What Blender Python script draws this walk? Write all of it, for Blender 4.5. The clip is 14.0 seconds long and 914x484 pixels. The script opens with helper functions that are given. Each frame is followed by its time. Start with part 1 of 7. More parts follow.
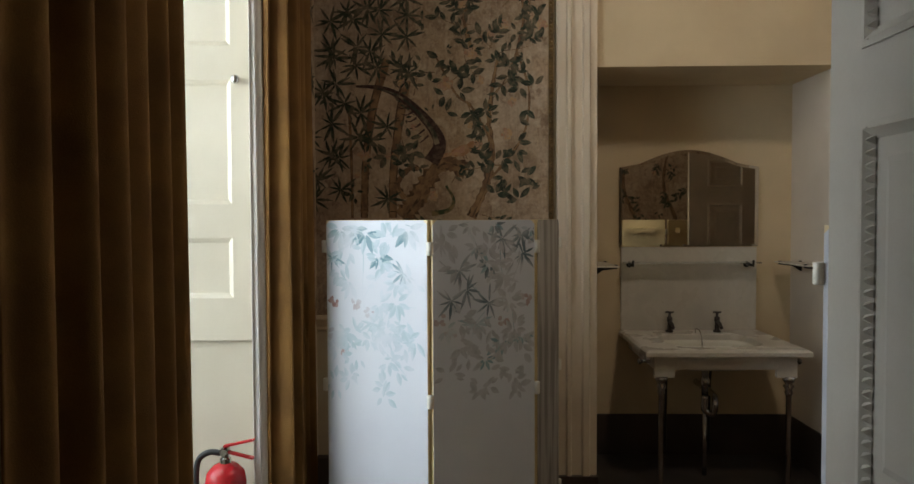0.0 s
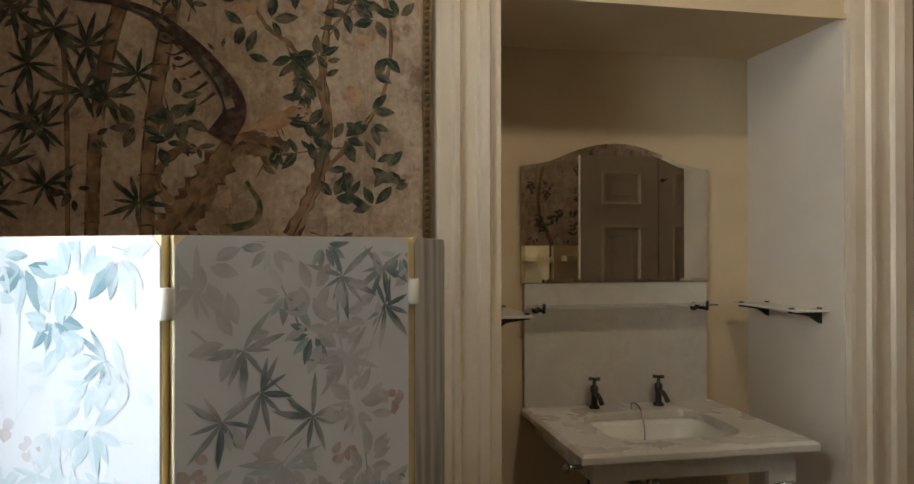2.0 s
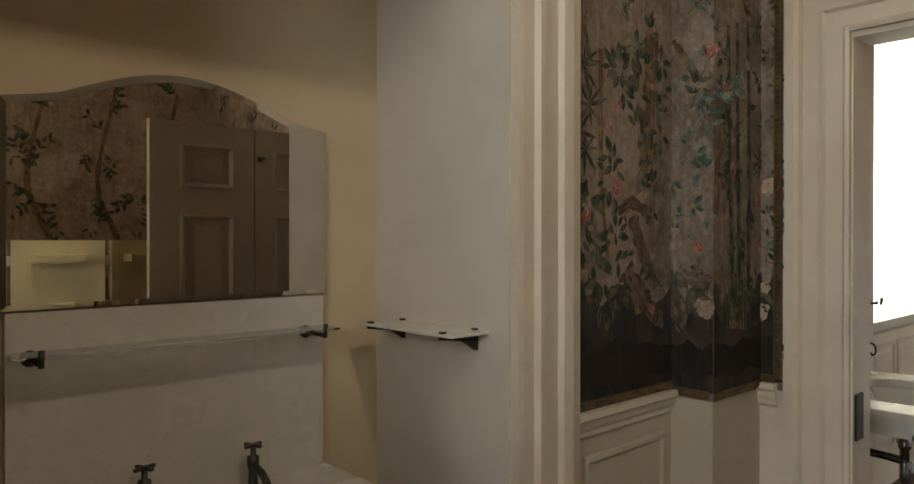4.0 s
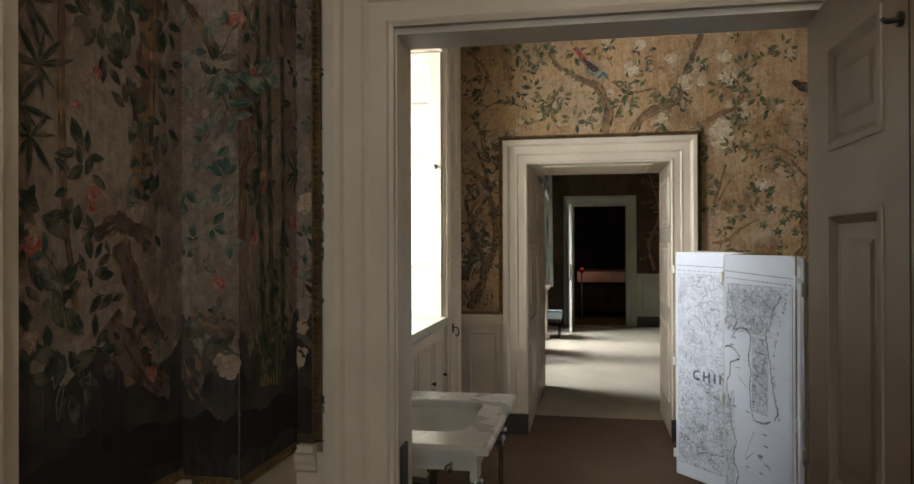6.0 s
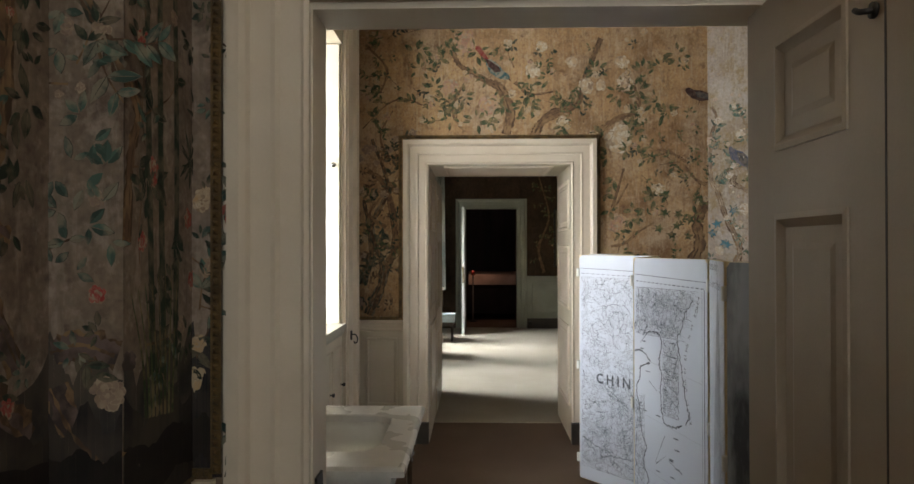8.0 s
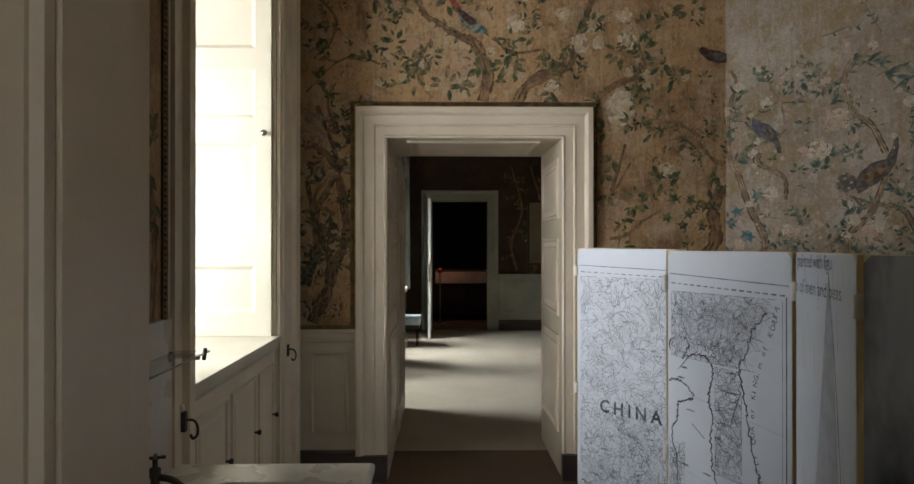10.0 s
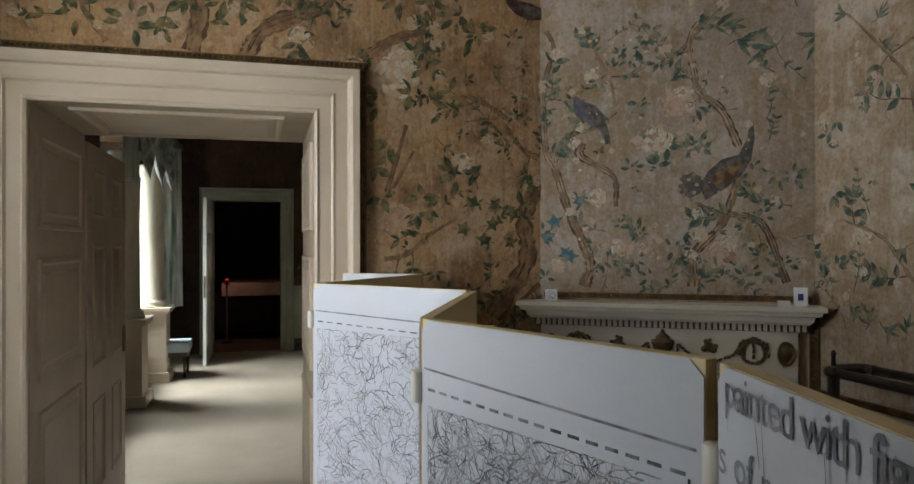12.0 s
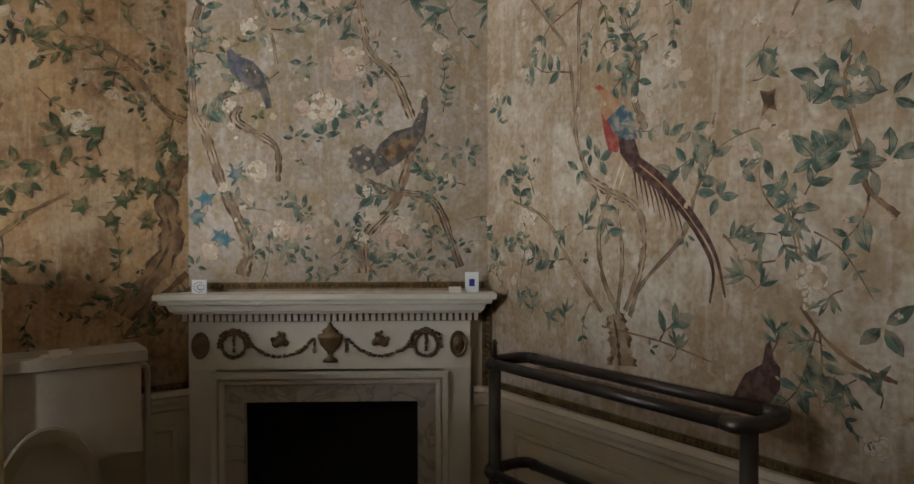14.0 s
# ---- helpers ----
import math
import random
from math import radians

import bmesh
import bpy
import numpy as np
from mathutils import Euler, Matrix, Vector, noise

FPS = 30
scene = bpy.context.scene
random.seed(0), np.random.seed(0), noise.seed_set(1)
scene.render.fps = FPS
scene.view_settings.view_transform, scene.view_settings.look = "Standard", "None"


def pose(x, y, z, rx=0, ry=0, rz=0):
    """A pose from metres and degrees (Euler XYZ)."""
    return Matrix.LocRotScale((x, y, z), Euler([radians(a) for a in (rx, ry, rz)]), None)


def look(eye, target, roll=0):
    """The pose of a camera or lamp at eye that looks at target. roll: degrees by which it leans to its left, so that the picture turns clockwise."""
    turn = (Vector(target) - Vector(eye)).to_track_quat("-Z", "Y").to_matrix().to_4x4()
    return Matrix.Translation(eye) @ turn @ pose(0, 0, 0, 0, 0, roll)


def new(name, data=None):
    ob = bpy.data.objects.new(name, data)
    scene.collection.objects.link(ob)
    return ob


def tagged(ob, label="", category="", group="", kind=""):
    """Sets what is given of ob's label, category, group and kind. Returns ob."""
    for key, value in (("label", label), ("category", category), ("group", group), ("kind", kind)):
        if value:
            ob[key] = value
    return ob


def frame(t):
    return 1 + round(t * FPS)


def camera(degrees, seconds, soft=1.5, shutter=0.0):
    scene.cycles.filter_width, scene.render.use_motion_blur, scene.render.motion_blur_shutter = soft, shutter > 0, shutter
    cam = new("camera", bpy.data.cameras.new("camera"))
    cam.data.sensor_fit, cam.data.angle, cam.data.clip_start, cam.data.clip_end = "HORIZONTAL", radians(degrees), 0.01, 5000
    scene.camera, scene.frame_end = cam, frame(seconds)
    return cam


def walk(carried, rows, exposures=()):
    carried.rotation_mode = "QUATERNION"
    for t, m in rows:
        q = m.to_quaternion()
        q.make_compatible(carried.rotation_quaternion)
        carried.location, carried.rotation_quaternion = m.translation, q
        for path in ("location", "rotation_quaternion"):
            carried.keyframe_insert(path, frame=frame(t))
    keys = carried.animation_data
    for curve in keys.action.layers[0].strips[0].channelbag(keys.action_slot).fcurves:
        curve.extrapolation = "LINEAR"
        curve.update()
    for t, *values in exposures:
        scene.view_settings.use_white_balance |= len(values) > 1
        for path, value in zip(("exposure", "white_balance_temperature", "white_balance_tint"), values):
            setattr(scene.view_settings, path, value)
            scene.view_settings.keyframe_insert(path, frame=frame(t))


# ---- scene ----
cam = camera(65.7, 14.0)
METRES, EYE, TILT, LEAN, TURN = 7.3, 1.55, 0.0, 0.0, 1.4
ROWS = [
    (0.0, 0.0, 0.0, 0.0, -0.01, -1.88, 0.26),
    (0.5, 0.01, 0.0679, -0.0013, -2.78, -1.27, 0.31),
    (1.0, 0.0109, 0.1239, -0.0033, -4.44, -0.53, 0.27),
    (1.5, 0.004, 0.1693, 0.0002, -8.14, 0.13, 0.01),
    (2.0, 0.0164, 0.2217, -0.0035, -12.26, 0.36, 0.08),
    (4.5, 0.1148, 0.3781, -0.0016, -55.42, -0.19, -0.11),
    (5.0, 0.1405, 0.3879, -0.0015, -66.46, -0.01, -0.01),
    (5.5, 0.165, 0.3892, 0.001, -72.94, 0.1, 0.22),
    (6.0, 0.1765, 0.4005, 0.0077, -80.68, 0.21, 0.19),
    (6.5, 0.1839, 0.4094, 0.0099, -85.08, 0.26, 0.17),
    (7.0, 0.1855, 0.4107, 0.0109, -87.63, 0.37, 0.25),
    (7.5, 0.1894, 0.4163, 0.0098, -89.07, 0.41, 0.2),
    (10.0, 0.3524, 0.4187, 0.0033, -92.64, 0.18, 0.01),
    (10.5, 0.4014, 0.4009, 0.0043, -94.0, 0.17, 0.14),
    (11.0, 0.4504, 0.387, 0.0047, -95.38, 0.18, 0.1),
    (11.5, 0.5035, 0.3702, 0.0098, -99.9, 0.2, -0.01),
    (12.0, 0.5468, 0.3336, 0.018, -106.63, 0.17, 0.1),
    (12.5, 0.5745, 0.3047, 0.0323, -113.37, 0.2, 0.08),
    (13.0, 0.586, 0.2736, 0.041, -122.18, 0.19, 0.03),
    (13.5, 0.5828, 0.2551, 0.0311, -125.55, -0.19, 0.17),
    (14.0, 0.5812, 0.2549, 0.0158, -126.3, -1.07, 0.12),
]
walk(cam, [(t, pose(0, 0, EYE, TILT, LEAN, TURN) @ pose(METRES * x, METRES * y, METRES * z, 90 + pitch, roll, yaw)) for t, x, y, z, yaw, pitch, roll in ROWS],
     [(0.0, 0.8), (1.0, 0.85), (2.0, 1.25), (4.5, 1.05), (5.0, 0.8), (6.0, 0.35), (7.5, 0.55), (10.0, -0.1), (11.0, -0.08), (12.0, -0.05), (12.6, 0.3), (13.0, 0.6), (14.0, 0.65)])

# ---- light ----
world = bpy.data.worlds.new("sky")
scene.world = world
world.use_nodes = True
sky = world.node_tree.nodes.new("ShaderNodeTexSky")
sky.sky_type, sky.sun_disc, sky.sun_elevation, sky.sun_rotation = "NISHITA", False, radians(35), radians(200)
world.node_tree.links.new(sky.outputs[0], world.node_tree.nodes["Background"].inputs[0])
world.node_tree.nodes["Background"].inputs[1].default_value = 0.1


def area(name, at, to, w, h, watts, colour, spread=180):
    """A window's daylight: a panel in its opening."""
    d = bpy.data.lights.new(name, "AREA")
    d.shape, d.size, d.size_y, d.energy, d.color = "RECTANGLE", w, h, watts, colour
    d.spread = radians(spread)
    ob = new(name, d)
    ob.matrix_world = look(at, to)
    return ob


DAY = (0.87, 0.94, 1.0)
area("daylight_west", (-2.15, 2.35, 2.0), (-0.6, 2.7, 1.5), 1.5, 2.4, 34, DAY)
area("daylight_north", (5.4, 5.65, 2.0), (6.6, 2.9, 1.75), 1.8, 1.6, 112, (0.91, 0.94, 1.0))
area("daylight_far_near", (10.0, 5.3, 3.2), (10.0, 2.9, 0.2), 0.9, 1.2, 58, DAY, 70)
area("daylight_far", (13.15, 5.3, 3.2), (13.15, 3.0, 0.2), 1.5, 1.2, 165, DAY, 80)
# warm ceiling lamp out of view, assumed from the shadow under the alcove lintel
bulb = bpy.data.lights.new("assumed_lamp_glow", "POINT")
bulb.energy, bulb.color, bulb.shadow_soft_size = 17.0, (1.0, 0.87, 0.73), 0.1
glow = bpy.data.lights.new("bedside_glow", "POINT")
glow.energy, glow.color, glow.shadow_soft_size = 2.2, (1.0, 0.66, 0.48), 0.05
new("bedside_glow", glow).location = (16.6, 3.15, 1.35)
new("assumed_lamp_glow", bulb).location = (1.25, 2.4, 3.3)


# ---- materials ----
def surf(name, a, b, scale=3.0, fine=70.0, rough=0.5, bump=0.1, metal=0.0, stretch=(1, 1, 1), low=0.35, high=0.65, spread=0.15):
    """A surface with two tones mixed by a broad and a fine noise, uneven gloss and fine relief, at its size in the world."""
    m = bpy.data.materials.new(name)
    m.use_nodes = True
    t = m.node_tree
    n, k = t.nodes, t.links.new
    p = n["Principled BSDF"]
    geo, mp = n.new("ShaderNodeNewGeometry"), n.new("ShaderNodeMapping")
    mp.inputs["Scale"].default_value = stretch
    k(geo.outputs["Position"], mp.inputs["Vector"])
    n1, n2 = n.new("ShaderNodeTexNoise"), n.new("ShaderNodeTexNoise")
    for q, s, d in ((n1, scale, 6), (n2, fine, 4)):
        q.inputs["Scale"].default_value, q.inputs["Detail"].default_value = s, d
        k(mp.outputs[0], q.inputs["Vector"])
    mx = n.new("ShaderNodeMath")
    mx.operation = "MULTIPLY_ADD"
    mx.inputs[1].default_value = spread
    k(n2.outputs["Fac"], mx.inputs[0])
    k(n1.outputs["Fac"], mx.inputs[2])
    r = n.new("ShaderNodeMapRange")
    r.inputs["From Min"].default_value, r.inputs["From Max"].default_value = low + spread / 2, high + spread / 2
    k(mx.outputs[0], r.inputs["Value"])
    mix = n.new("ShaderNodeMix")
    mix.data_type = "RGBA"
    mix.inputs["A"].default_value, mix.inputs["B"].default_value = (*a, 1), (*b, 1)
    k(r.outputs[0], mix.inputs["Factor"])
    k(mix.outputs["Result"], p.inputs["Base Color"])
    rr = n.new("ShaderNodeMapRange")
    rr.inputs["To Min"].default_value, rr.inputs["To Max"].default_value = max(0.02, rough - 0.1), min(1, rough + 0.1)
    k(n1.outputs["Fac"], rr.inputs["Value"])
    k(rr.outputs[0], p.inputs["Roughness"])
    p.inputs["Metallic"].default_value = metal
    p.inputs["Specular IOR Level"].default_value = 0.2 if rough > 0.65 else 0.5
    if bump:
        bp = n.new("ShaderNodeBump")
        bp.inputs["Strength"].default_value, bp.inputs["Distance"].default_value = bump, 0.004
        k(n2.outputs["Fac"], bp.inputs["Height"])
        k(bp.outputs[0], p.inputs["Normal"])
    return m


def paper(name, a, b, dirt, bloom, much=0.55):
    """Old painted paper: two ground tones, brown stains, pale rubbed patches, flecks and fine creases."""
    m = surf(name, a, b, 1.6, 45, 0.75, 0.12, stretch=(1, 1, 0.8), spread=0.25)
    n, k = m.node_tree.nodes, m.node_tree.links.new
    p = n["Principled BSDF"]
    col = p.inputs["Base Color"].links[0].from_socket
    geo = n.new("ShaderNodeNewGeometry")
    for seed, scale, rise, detail, lo, hi, top, tone in ((0, 3.4, 1, 10, 0.46, 0.66, 0.7, dirt), (7, 2.1, 1, 10, 0.50, 0.62, much, bloom), (15, 9.0, 1, 8, 0.55, 0.66, 0.5, bloom), (23, 14.0, 1, 9, 0.56, 0.68, 0.7, dirt),
                                                     (31, 30.0, 0.8, 6, 0.52, 0.66, 0.4, bloom), (37, 34.0, 0.8, 6, 0.54, 0.68, 0.45, dirt), (43, 26.0, 0.1, 5, 0.54, 0.70, 0.4, dirt), (51, 30.0, 0.12, 5, 0.55, 0.70, 0.45, bloom)):
        st, mp, r, mix = n.new("ShaderNodeTexNoise"), n.new("ShaderNodeMapping"), n.new("ShaderNodeMapRange"), n.new("ShaderNodeMix")
        mp.inputs["Location"].default_value = (seed, seed * 0.7, seed * 1.3)
        mp.inputs["Scale"].default_value = (1, 1, rise)
        k(geo.outputs["Position"], mp.inputs["Vector"])
        k(mp.outputs[0], st.inputs["Vector"])
        st.inputs["Scale"].default_value, st.inputs["Detail"].default_value, st.inputs["Roughness"].default_value = scale, detail, 0.62
        r.inputs["From Min"].default_value, r.inputs["From Max"].default_value, r.inputs["To Max"].default_value = lo, hi, top
        k(st.outputs["Fac"], r.inputs["Value"])
        mix.data_type = "RGBA"
        mix.inputs["B"].default_value = (*tone, 1)
        k(col, mix.inputs["A"])
        k(r.outputs[0], mix.inputs["Factor"])
        col = mix.outputs["Result"]
    gr, r2, hs = n.new("ShaderNodeTexNoise"), n.new("ShaderNodeMapRange"), n.new("ShaderNodeHueSaturation")
    gr.inputs["Scale"].default_value, gr.inputs["Detail"].default_value = 60, 8
    k(geo.outputs["Position"], gr.inputs["Vector"])
    r2.inputs["From Min"].default_value, r2.inputs["From Max"].default_value = 0.3, 0.7
    r2.inputs["To Min"].default_value, r2.inputs["To Max"].default_value = 0.84, 1.11
    k(gr.outputs["Fac"], r2.inputs["Value"])
    k(col, hs.inputs["Color"])
    k(r2.outputs[0], hs.inputs["Value"])
    k(hs.outputs[0], p.inputs["Base Color"])
    return m


def paint(name, a, b, ground, fade=0.5, rough=0.75, wear=24.0):
    """Old brushwork: each stroke its own shade between a and b, worn through to the ground in patches."""
    m = bpy.data.materials.new(name)
    m.use_nodes = True
    n, k = m.node_tree.nodes, m.node_tree.links.new
    p = n["Principled BSDF"]
    p.inputs["Roughness"].default_value = rough
    p.inputs["Specular IOR Level"].default_value = 0.2
    geo = n.new("ShaderNodeNewGeometry")
    mix, mx2 = n.new("ShaderNodeMix"), n.new("ShaderNodeMix")
    mix.data_type = mx2.data_type = "RGBA"
    mix.inputs["A"].default_value, mix.inputs["B"].default_value = (*a, 1), (*b, 1)
    k(geo.outputs["Random Per Island"], mix.inputs["Factor"])
    w = n.new("ShaderNodeTexNoise")
    w.inputs["Scale"].default_value, w.inputs["Detail"].default_value = wear, 9
    k(geo.outputs["Position"], w.inputs["Vector"])
    r = n.new("ShaderNodeMapRange")
    r.inputs["From Min"].default_value, r.inputs["From Max"].default_value, r.inputs["To Max"].default_value = 0.44, 0.60, min(0.9, fade * 1.5)
    r.inputs["To Min"].default_value = fade * 0.2
    k(w.outputs["Fac"], r.inputs["Value"])
    mx2.inputs["B"].default_value = (*ground, 1)
    k(mix.outputs["Result"], mx2.inputs["A"])
    k(r.outputs[0], mx2.inputs["Factor"])
    k(mx2.outputs["Result"], p.inputs["Base Color"])
    return m


def marble_stone(name, ground, vein, much=0.2):
    m = surf(name, ground, tuple(c * 0.86 for c in ground), 5, 90, 0.28, 0.02)
    n, k = m.node_tree.nodes, m.node_tree.links.new
    p = n["Principled BSDF"]
    base = p.inputs["Base Color"].links[0].from_socket
    geo = n.new("ShaderNodeNewGeometry")
    v = n.new("ShaderNodeTexNoise")
    v.inputs["Scale"].default_value, v.inputs["Detail"].default_value, v.inputs["Distortion"].default_value = 3.2, 8, 2.5
    k(geo.outputs["Position"], v.inputs["Vector"])
    d = n.new("ShaderNodeMath")
    d.operation = "SUBTRACT"
    d.inputs[1].default_value = 0.5
    k(v.outputs["Fac"], d.inputs[0])
    ab = n.new("ShaderNodeMath")
    ab.operation = "ABSOLUTE"
    k(d.outputs[0], ab.inputs[0])
    r = n.new("ShaderNodeMapRange")
    r.inputs["From Max"].default_value, r.inputs["To Min"].default_value, r.inputs["To Max"].default_value = 0.045, much, 0.0
    k(ab.outputs[0], r.inputs["Value"])
    mix = n.new("ShaderNodeMix")
    mix.data_type = "RGBA"
    mix.inputs["B"].default_value = (*vein, 1)
    k(base, mix.inputs["A"])
    k(r.outputs[0], mix.inputs["Factor"])
    k(mix.outputs["Result"], p.inputs["Base Color"])
    return m


def glass_pane(name):
    m = bpy.data.materials.new(name)
    m.use_nodes = True
    p = m.node_tree.nodes["Principled BSDF"]
    p.inputs["Base Color"].default_value = (0.93, 0.97, 0.95, 1)
    p.inputs["Transmission Weight"].default_value, p.inputs["Roughness"].default_value, p.inputs["IOR"].default_value = 1.0, 0.02, 1.3
    return m


CREAM = surf("cream_paint", (0.67, 0.57, 0.435), (0.60, 0.495, 0.365), 2.2, 120, 0.45, 0.04)
ALCOVE = surf("yellow_distemper", (0.64, 0.515, 0.335), (0.55, 0.435, 0.28), 1.8, 160, 0.7, 0.06)
ALCOVE_SIDE = surf("grey_white_distemper", (0.68, 0.60, 0.495), (0.60, 0.525, 0.43), 1.8, 160, 0.7, 0.06)
DADO = surf("cream_dado", (0.56, 0.48, 0.35), (0.48, 0.40, 0.28), 2.0, 140, 0.5, 0.05)
SHUTTER = surf("ivory_gloss_paint", (0.58, 0.53, 0.42), (0.53, 0.48, 0.37), 2.5, 110, 0.35, 0.03)
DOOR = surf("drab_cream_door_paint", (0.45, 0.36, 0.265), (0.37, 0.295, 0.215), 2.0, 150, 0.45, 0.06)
GREYDOOR = surf("grey_cream_door_paint", (0.55, 0.52, 0.46), (0.47, 0.44, 0.38), 2.2, 150, 0.45, 0.05)
CEILING = surf("white_ceiling", (0.72, 0.69, 0.62), (0.66, 0.63, 0.56), 1.5, 120, 0.8, 0.03)
SKIRT = surf("brown_skirting", (0.055, 0.038, 0.028), (0.035, 0.026, 0.02), 4, 90, 0.45, 0.05)
CARPET = surf("brown_carpet", (0.125, 0.08, 0.05), (0.095, 0.06, 0.037), 1.2, 260, 0.95, 0.5, spread=0.4)
# lighter copy of the brown carpet, with the far windows' light in its colour
CARPET_FAR = surf("lit_carpet", (0.35, 0.295, 0.225), (0.285, 0.24, 0.18), 1.2, 260, 0.95, 0.5, spread=0.4)
BOARDS = surf("dark_lino", (0.05, 0.038, 0.03), (0.03, 0.024, 0.02), 3, 60, 0.6, 0.06)
GOLD_E, GREY_S, DARK_N = (0.45, 0.28, 0.135), (0.43, 0.325, 0.22), (0.39, 0.285, 0.18)
PAPER_E = paper("paper_golden", GOLD_E, (0.35, 0.205, 0.095), (0.15, 0.078, 0.04), (0.50, 0.37, 0.24), 0.5)
PAPER_S = paper("paper_pale", (0.40, 0.30, 0.205), (0.31, 0.23, 0.15), (0.24, 0.155, 0.075), (0.52, 0.455, 0.38), 0.7)
PAPER_D = paper("paper_grey", (0.335, 0.265, 0.205), (0.27, 0.208, 0.153), (0.25, 0.17, 0.065), (0.44, 0.38, 0.325), 0.6)
PAPER_N = paper("paper_buff", (0.44, 0.325, 0.225), (0.33, 0.235, 0.15), (0.17, 0.105, 0.065), (0.54, 0.43, 0.32), 0.5)
# darker copy of the buff paper: the corner's dimness is in its colour
PAPER_K = paper("paper_dim_corner", (0.29, 0.215, 0.155), (0.20, 0.145, 0.10), (0.11, 0.075, 0.055), (0.42, 0.34, 0.27), 0.5)
# near-black colour keeps the far walls dim under the strong window lamps
PAPER_3 = paper("paper_far_dim", (0.075, 0.045, 0.026), (0.06, 0.036, 0.022), (0.03, 0.02, 0.012), (0.10, 0.055, 0.03), 0.5)
LEAF = paint("leaf_green", (0.012, 0.034, 0.017), (0.05, 0.095, 0.04), GOLD_E, 0.3)
LEAF_TEAL = paint("leaf_teal", (0.009, 0.038, 0.032), (0.065, 0.135, 0.10), GREY_S, 0.32)
LEAF_BLUE = paint("leaf_blue", (0.02, 0.10, 0.14), (0.05, 0.17, 0.21), GREY_S, 0.25)
LEAF_DARK = paint("leaf_dark", (0.007, 0.018, 0.013), (0.022, 0.046, 0.028), DARK_N, 0.22)
LEAF_EDGE = paint("leaf_outline", (0.010, 0.016, 0.012), (0.02, 0.026, 0.018), GREY_S, 0.35, wear=14)
BARK = paint("bark_brown", (0.11, 0.065, 0.04), (0.16, 0.09, 0.05), GOLD_E, 0.3, wear=14)
BARK_EDGE = paint("bark_outline", (0.05, 0.03, 0.02), (0.075, 0.042, 0.025), GOLD_E, 0.3, wear=20)
BARK_PALE = paint("bark_pale", (0.14, 0.095, 0.062), (0.22, 0.155, 0.10), GREY_S, 0.45, wear=16)
PETAL = paint("petal_white", (0.42, 0.33, 0.22), (0.52, 0.42, 0.30), GOLD_E, 0.75)
PETAL_CREAM = paint("petal_cream", (0.52, 0.44, 0.32), (0.60, 0.53, 0.41), GOLD_E, 0.5)
PETAL_LINE = paint("petal_outline", (0.22, 0.145, 0.09), (0.31, 0.215, 0.14), GREY_S, 0.75)
PETAL_PINK = paint("petal_pink", (0.33, 0.17, 0.12), (0.44, 0.28, 0.20), GOLD_E, 0.55)
PETAL_ASH = paint("petal_ash_white", (0.46, 0.39, 0.31), (0.56, 0.49, 0.41), GREY_S, 0.7)
PETAL_ROSE = paint("petal_ash_rose", (0.38, 0.25, 0.20), (0.48, 0.35, 0.29), GREY_S, 0.7)
PETAL_RED = paint("petal_red", (0.30, 0.03, 0.028), (0.38, 0.08, 0.06), DARK_N, 0.2)
FEATHER = paint("feather_grey", (0.045, 0.042, 0.042), (0.085, 0.078, 0.074), GREY_S, 0.14, wear=40)
FEATHER_SLATE = paint("feather_slate", (0.05, 0.055, 0.085), (0.09, 0.095, 0.13), GREY_S, 0.12, wear=40)
FEATHER_DARK = paint("feather_maroon", (0.03, 0.013, 0.013), (0.07, 0.03, 0.028), DARK_N, 0.1, wear=40)
FEATHER_RED = paint("feather_red", (0.22, 0.025, 0.022), (0.30, 0.05, 0.035), GREY_S, 0.15, wear=40)
FEATHER_BLUE = paint("feather_blue", (0.015, 0.05, 0.13), (0.018, 0.10, 0.10), GREY_S, 0.4, wear=30)
GROUND = paint("painted_ground", (0.010, 0.010, 0.014), (0.026, 0.021, 0.019), DARK_N, 0.08, wear=4)
ROCK = paint("painted_rock", (0.16, 0.11, 0.09), (0.22, 0.16, 0.13), (0.05, 0.035, 0.03), 0.75, wear=16)
GILT = surf("old_gilt", (0.20, 0.125, 0.045), (0.10, 0.065, 0.03), 20, 120, 0.45, 0.2, metal=0.5)
BRASS = surf("dull_brass_gilding", (0.20, 0.13, 0.06), (0.12, 0.08, 0.04), 25, 140, 0.4, 0.2, metal=0.45)
CHROME = surf("worn_chrome", (0.55, 0.55, 0.55), (0.35, 0.33, 0.31), 20, 160, 0.18, 0.03, metal=1.0)
IRON = surf("black_iron", (0.03, 0.028, 0.026), (0.05, 0.045, 0.04), 20, 120, 0.45, 0.1, metal=0.6)
PIPE = surf("dull_grey_pipe", (0.085, 0.07, 0.06), (0.06, 0.05, 0.043), 12, 140, 0.35, 0.08, metal=0.6)
MARBLE = marble_stone("white_grey_marble", (0.62, 0.575, 0.50), (0.50, 0.46, 0.405))
MARBLE_BUFF = marble_stone("buff_marble", (0.50, 0.45, 0.38), (0.13, 0.11, 0.10), 0.5)
CERAMIC = surf("white_glazed_ceramic", (0.74, 0.71, 0.62), (0.68, 0.64, 0.55), 5, 60, 0.15, 0.0)
MIRROR = surf("silvered_glass", (0.62, 0.58, 0.50), (0.55, 0.51, 0.44), 6, 30, 0.06, 0.0, metal=1.0)
